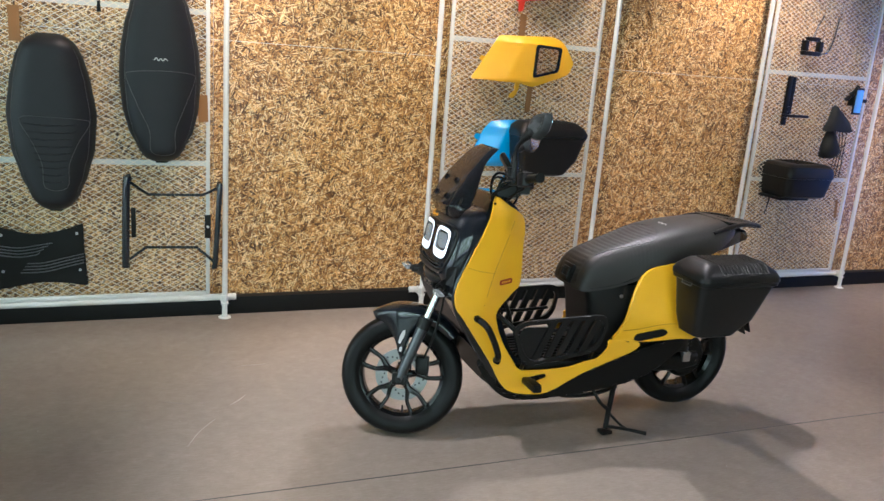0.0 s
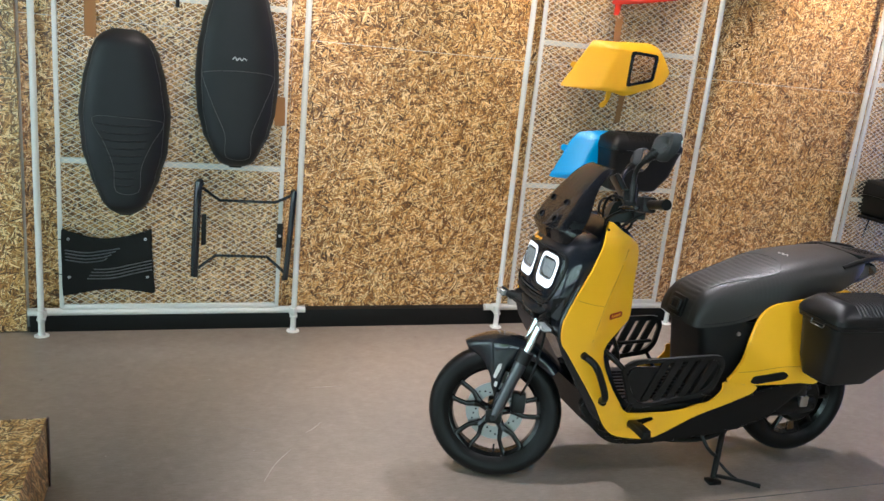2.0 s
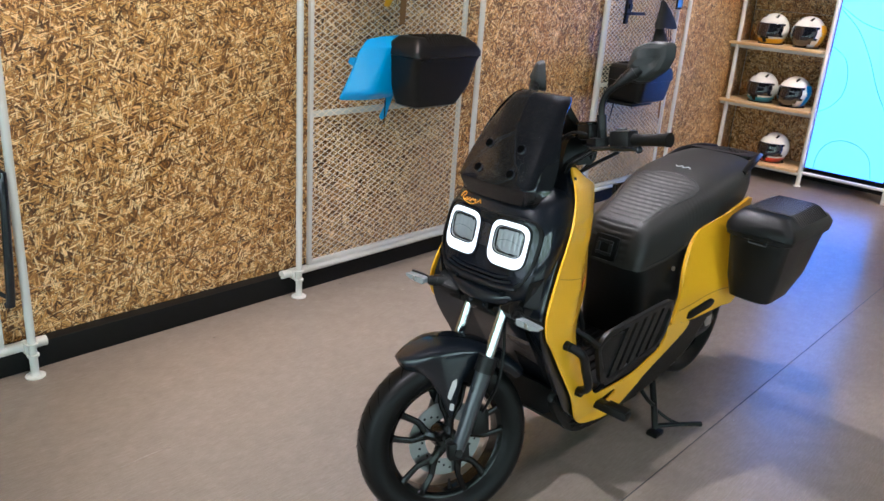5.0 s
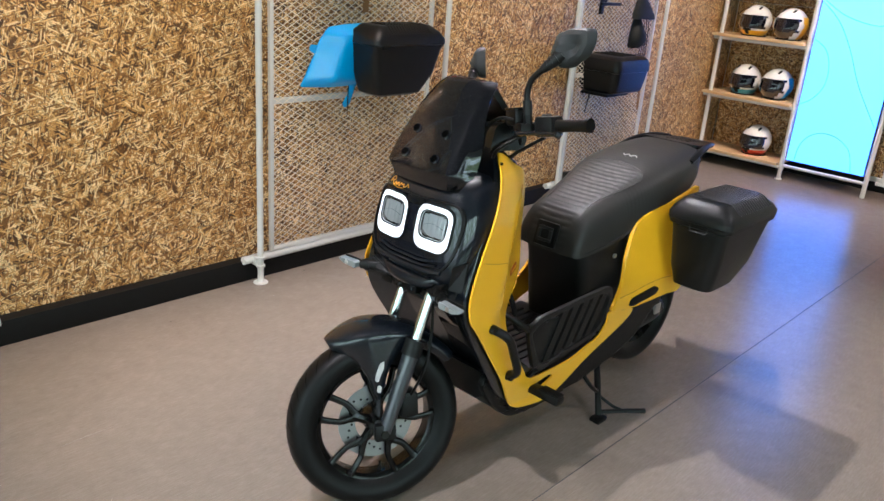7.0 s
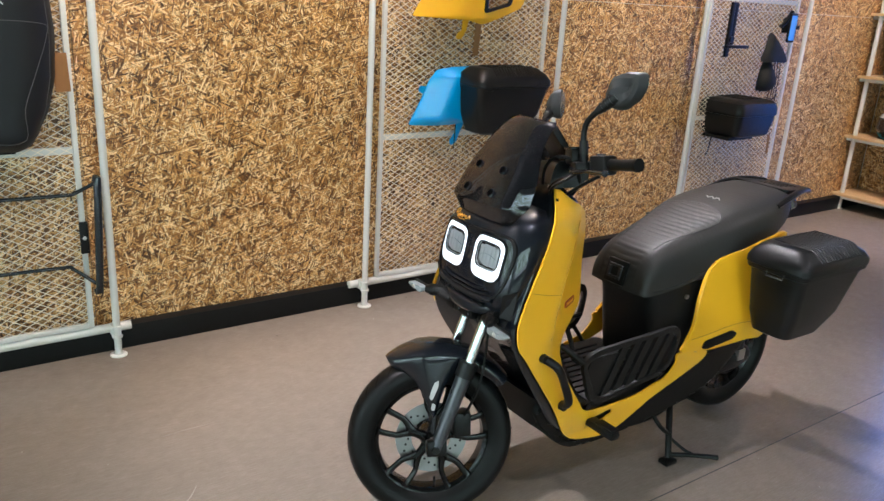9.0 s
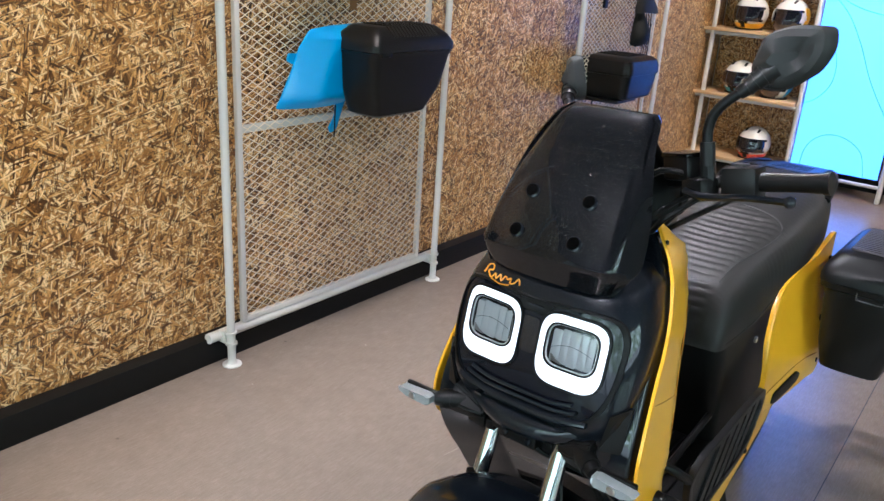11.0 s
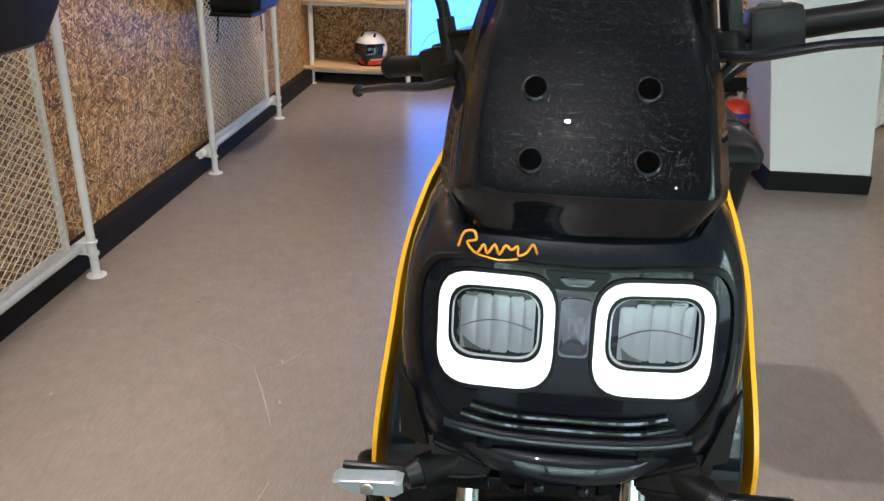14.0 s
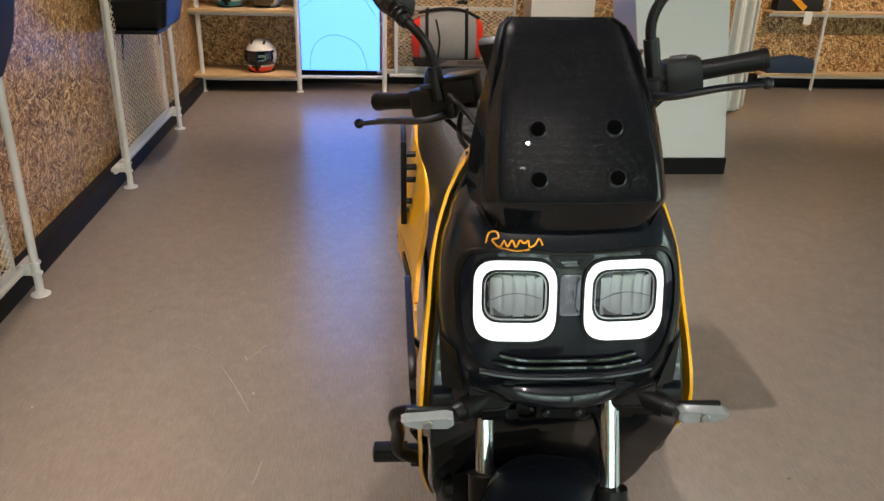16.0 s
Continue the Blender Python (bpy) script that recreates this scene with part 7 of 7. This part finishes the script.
LINES = (
    [(0.605, 0.50), (0.52, 0.555), (0.455, 0.66), (0.45, 0.80), (0.50, 0.93), (0.60, 1.00)],
    [(0.605, 1.28), (0.45, 1.14), (0.33, 0.95), (0.21, 0.70), (0.03, 0.42)],
    [(0.605, 1.30), (0.42, 1.19), (0.20, 1.14), (0.03, 1.17)],
    [(0.605, 1.62), (0.45, 1.60), (0.25, 1.68), (0.03, 1.75)],
    [(0.545, 0.055), (0.535, 0.17), (0.48, 0.265), (0.38, 0.31), (0.26, 0.29), (0.16, 0.21), (0.115, 0.055)],
)
for pts in LINES:
    part("screen_line", tube([(0.0105, a, b) for a, b in pts], 0.0032, 6, steps=6), SCREEN_LINE, sc, "thin blue curve")
part("post", rod((0, -0.015, -0.111), (0, -0.015, CEIL - 0.12), 0.0175, n=18), WHITE_METAL, sc)

eb = display_bay("display_bay", (7.325, 4.045, 0), 1.10, (0.60, 0.857, 1.57), -90.0, label="white mesh display bay on the end wall with a dry bag", left_pipe=False, right_pipe=False)
lf = thing("bay_upright", (7.20, 3.965, 0), "pale upright bar beside the end wall mesh", "upright bar")
part("bar", box(-0.012, 0.012, -0.014, 0.014, 0.10, CEIL - 0.05, 0.003), WHITE_METAL, lf)
part("foot_rail", rod((0.0, 0.05, 0.112), (0.0, -1.03, 0.112), 0.014, n=14), WHITE_METAL, lf)

db = thing("dry_bag", (7.22, 3.57, 0.19), "grey roll-top dry bag with red ends and black straps", "bag")


def dry_bag(ob):
    def ring(y, r, fx, fz, cz):
        return [(math.cos(2 * math.pi * k / 24) * r * fx * (1 + 0.04 * math.sin(3 * k)), y, cz + math.sin(2 * math.pi * k / 24) * r * fz) for k in range(24)]
    part("sack", loft([ring(-0.225, 0.155, 0.55, 0.95, 0.205), ring(-0.16, 0.18, 0.6, 1.03, 0.215), ring(0.0, 0.19, 0.6, 1.06, 0.222), ring(0.16, 0.18, 0.6, 1.0, 0.21), ring(0.225, 0.155, 0.55, 0.95, 0.20)]), FABRIC_GREY, ob, "grey canvas", 60)
    part("end_cap", loft([ring(0.215, 0.165, 0.58, 0.97, 0.20), ring(0.255, 0.155, 0.5, 0.92, 0.20), ring(0.275, 0.12, 0.45, 0.8, 0.195)]), RED, ob, "red end cap", 60)
    part("end_cap", loft([ring(-0.215, 0.165, 0.58, 0.97, 0.205), ring(-0.255, 0.155, 0.5, 0.92, 0.205), ring(-0.275, 0.12, 0.45, 0.8, 0.20)]), RED, ob, "red end cap", 60)
    part("underside", box(-0.09, 0.09, -0.25, 0.26, 0.0, 0.055, 0.02), FABRIC_BLACK, ob)
    part("roll_top", tube([(-0.02, -0.24, 0.36), (-0.03, -0.10, 0.42), (-0.03, 0.06, 0.425), (-0.02, 0.22, 0.395)], 0.012, 8), FABRIC_BLACK, ob)
    for y in (-0.14, 0.16):
        part("strap", tube([(-0.115, y, 0.05), (-0.128, y + 0.004, 0.20), (-0.10, y + 0.006, 0.34), (-0.03, y, 0.43)], 0.016, 8, flat=0.25), FABRIC_BLACK, ob)
    part("strap", tube([(-0.12, 0.10, 0.36), (-0.125, 0.07, 0.22), (-0.12, 0.08, 0.08)], 0.009, 8, flat=0.3), FABRIC_BLACK, ob)


dry_bag(db)
pouch = thing("black_pouch", (7.24, 3.835, 0.815), "small black tool pouch hung on the end wall mesh", "pouch")
part("pouch", loft([[(a - 0.0, b, z) for a, b in rounded([(-d, -w), (d, -w), (d, w), (-d, w)], 0.03, 4)] for z, w, d in ((0.0, 0.055, 0.02), (0.02, 0.075, 0.035), (0.12, 0.08, 0.04), (0.19, 0.07, 0.035), (0.205, 0.05, 0.02))]), FABRIC_BLACK, pouch)
for s in (-1, 1):
    part("loop", tube([(0, s * 0.05, 0.195), (0.02, s * 0.055, 0.24), (0.05, s * 0.05, 0.25)], 0.006, 8), FABRIC_BLACK, pouch)
lamp2 = thing("handlebar_extension", (7.24, 3.62, 1.01), "small black bar with silver end hung on mesh", "bar")
part("bar", rod((0, -0.16, 0.0), (0, 0.10, 0.01), 0.02, n=12), FABRIC_GREY, lamp2)
part("end", rod((0, 0.10, 0.01), (0, 0.13, 0.011), 0.022, n=12), STEEL, lamp2)
pump = thing("hand_pump", (7.25, 3.44, 0.66), "slim black hand pump hung on the end wall mesh", "pump")
part("barrel", rod((0, 0.02, 0.0), (0, 0.0, 0.20), 0.012, 0.009), SATIN_BLACK, pump)
part("handle", rod((0, -0.02, 0.0), (0, 0.06, 0.0), 0.014), SATIN_BLACK, pump)
card_tag(7.255, 1.05, 0.0012, 0.18, 3.47)

# white column, tilted totem, curtain
structure("column", box(7.12, EAST - 0.02, 2.46, 2.95, 0.0, CEIL, 0.004), PANEL_WHITE, "white square column by the end wall")
tot = thing("white_totem", (5.10, 2.44, 0), "tall pale laminate totem on a black plinth", "totem")
FACE_Q = [(-0.235, 0.095), (0.235, 0.095), (0.50, 1.60), (-0.02, 1.60)]


def slab(outline, x0, x1, bev):
    bm = loft([[(x, y, z) for y, z in outline] for x in (x0, x1)])
    bmesh.ops.bevel(bm, geom=bm.edges[:], offset=bev, segments=2, affect="EDGES")
    return bm


part("panel", slab(FACE_Q, 0.0, 0.42, 0.003), PANEL_WHITE, tot, "pale grey-white laminate panel")
part("plinth", slab([(-0.245, 0.0), (0.245, 0.0), (0.235, 0.093), (-0.245, 0.093)], -0.006, 0.41, 0.003), SKIRT, tot, "black plinth")

ext = thing("fire_extinguisher", (5.50, 2.765, 0.0), "red fire extinguisher with blue band and black strap", "extinguisher")
part("cylinder", spun([(0.0, 0.012), (0.068, 0.012), (0.074, 0.03), (0.074, 0.29), (0.066, 0.325), (0.040, 0.350), (0.020, 0.358), (0.0, 0.358)], (0, 0, 0), "Z", 36), RED, ext, "glossy red cylinder")
part("base_ring", spun([(0.060, 0.0), (0.072, 0.0), (0.072, 0.018), (0.060, 0.018)], (0, 0, 0), "Z", 32), SATIN_BLACK, ext)
part("blue_band", spun([(0.0742, 0.262), (0.0752, 0.262), (0.0752, 0.292), (0.0742, 0.292)], (0, 0, 0), "Z", 36), simple("blue_band", (0.03, 0.06, 0.35), 0.4), ext, "blue printed band")
label_plate = part("label", spun([(0.0742, 0.06), (0.0750, 0.06), (0.0750, 0.215), (0.0742, 0.215)], (0, 0, 0), "Z", 36), simple("label_red", (0.62, 0.03, 0.02), 0.45), ext)
for k in range(7):
    part("label_bar", box(-0.0772, -0.0752, -0.012, 0.008, 0.075 + 0.019 * k, 0.086 + 0.019 * k), HELMET_WHITE, ext)
part("strap", spun([(0.0755, 0.222), (0.080, 0.222), (0.080, 0.240), (0.0755, 0.240)], (0, 0, 0), "Z", 36), SATIN_BLACK, ext, "black strap")
for s in (-0.045, 0.05):
    part("cradle_bar", box(-0.086, -0.078, s - 0.008, s + 0.008, 0.02, 0.24, 0.002), SATIN_BLACK, ext)
part("valve", rod((0, 0, 0.35), (0, 0, 0.39), 0.016), STEEL, ext)
part("lever", tube([(0.0, 0.01, 0.385), (-0.01, -0.02, 0.405), (-0.02, -0.075, 0.425)], 0.008, 8, flat=0.6), SATIN_BLACK, ext)
part("hose", tube([(0, 0.012, 0.375), (0.0, 0.06, 0.37), (0.0, 0.088, 0.30), (0.0, 0.088, 0.18)], 0.009, 8), SATIN_BLACK, ext)

curt = thing("curtain", (6.34, 1.56, 0.03), "pale grey fabric curtain hanging in soft folds", "curtain")
rows = []
for z in (0.0, 0.4, 0.9, 1.4, 1.9, 2.35):
    rows.append([(0.25 * u + 0.022 * math.sin(u * 34) * (1 - 0.15 * z), 0.15 - 0.30 * u * (1 - 0.04 * z) + 0.012 * math.sin(u * 21 + 1), z) for u in [k / 60 for k in range(61)]] +
                [(0.25 * u + 0.004 + 0.022 * math.sin(u * 34) * (1 - 0.15 * z), 0.147 - 0.30 * u * (1 - 0.04 * z) + 0.012 * math.sin(u * 21 + 1), z) for u in [k / 60 for k in range(60, -1, -1)]])
part("cloth", loft(rows), CURTAIN, curt, "", 70)
part("curtain_rail", rod((0.0, 0.20, 2.37), (0.30, -0.24, 2.37), 0.012), STEEL, curt)

# low clothes shelf by the far corner
ls = thing("clothes_shelf", (7.33, 0.50, 0), "white tube shelf with pine boards and folded clothes", "shelf")
for z in (0.118, 0.612):
    part("shelf_board", box(-0.03, 0.08, -0.78, 0.46, z, z + 0.02, 0.003), PINE, ls)
    part("shelf_rail", rod((-0.01, -0.80, z - 0.012), (-0.01, 0.47, z - 0.012), 0.011, n=12), WHITE_METAL, ls)
for y in (0.0, -0.70):
    part("post", rod((-0.02, y, 0.0), (-0.02, y, 1.9), 0.013, n=14), WHITE_METAL, ls)


def folded(name, where, w, h, mat, label, band=None):
    ob = thing(name, where, label, "clothes", "folded clothes")
    rnd = random.Random(int(where[2] * 1000))
    rings = []
    for i in range(9):
        f = i / 8
        y = -w + 2 * w * f
        hh = h * (0.75 + 0.25 * math.sin(math.pi * f) + 0.06 * rnd.random())
        rings.append([(-0.05, y, 0), (0.05, y, 0), (0.055, y, hh * 0.6), (0.03, y, hh * 0.95), (-0.02, y, hh), (-0.055, y, hh * 0.7)])
    part("cloth", loft(rings), mat, ob, "", 60)
    if band:
        part("stripe", turned(box(-0.004, 0.004, -0.022, 0.022, -0.09, 0.09, 0.002), Matrix.Translation((-0.058, 0.03, h * 0.5)) @ Matrix.Rotation(-0.9, 4, "X")), band, ob)
        part("paper_tag", box(-0.064, -0.062, -0.11, -0.045, -0.10, 0.0, 0.0005, 1), HELMET_WHITE, ob, "white paper tag")
    return ob


folded("folded_jacket", (7.36, 0.735, 0.6325), 0.19, 0.15, FABRIC_BLACK, "black folded jacket with an orange stripe on the shelf", LOGO_ORANGE)
folded("folded_cloth", (7.36, 0.705, 0.1385), 0.20, 0.14, FABRIC_NAVY, "navy folded cloth on the low shelf")

# timber plinth at the near edge
pl = thing("strand_board_plinth", (-0.09, 3.97, 0), "low plinth boxed in strand board with a dark edge strip", "plinth")
part("body", box(-0.45, 0.510, -0.43, 0.022, 0.0, 0.250, 0.004), OSB_BOX, pl, "strand board box", 0)
part("edge_strip", box(0.511, 0.517, 0.010, 0.026, 0.0, 0.251, 0.001, 1), simple("dark_edge", (0.05, 0.02, 0.015), 0.6), pl)
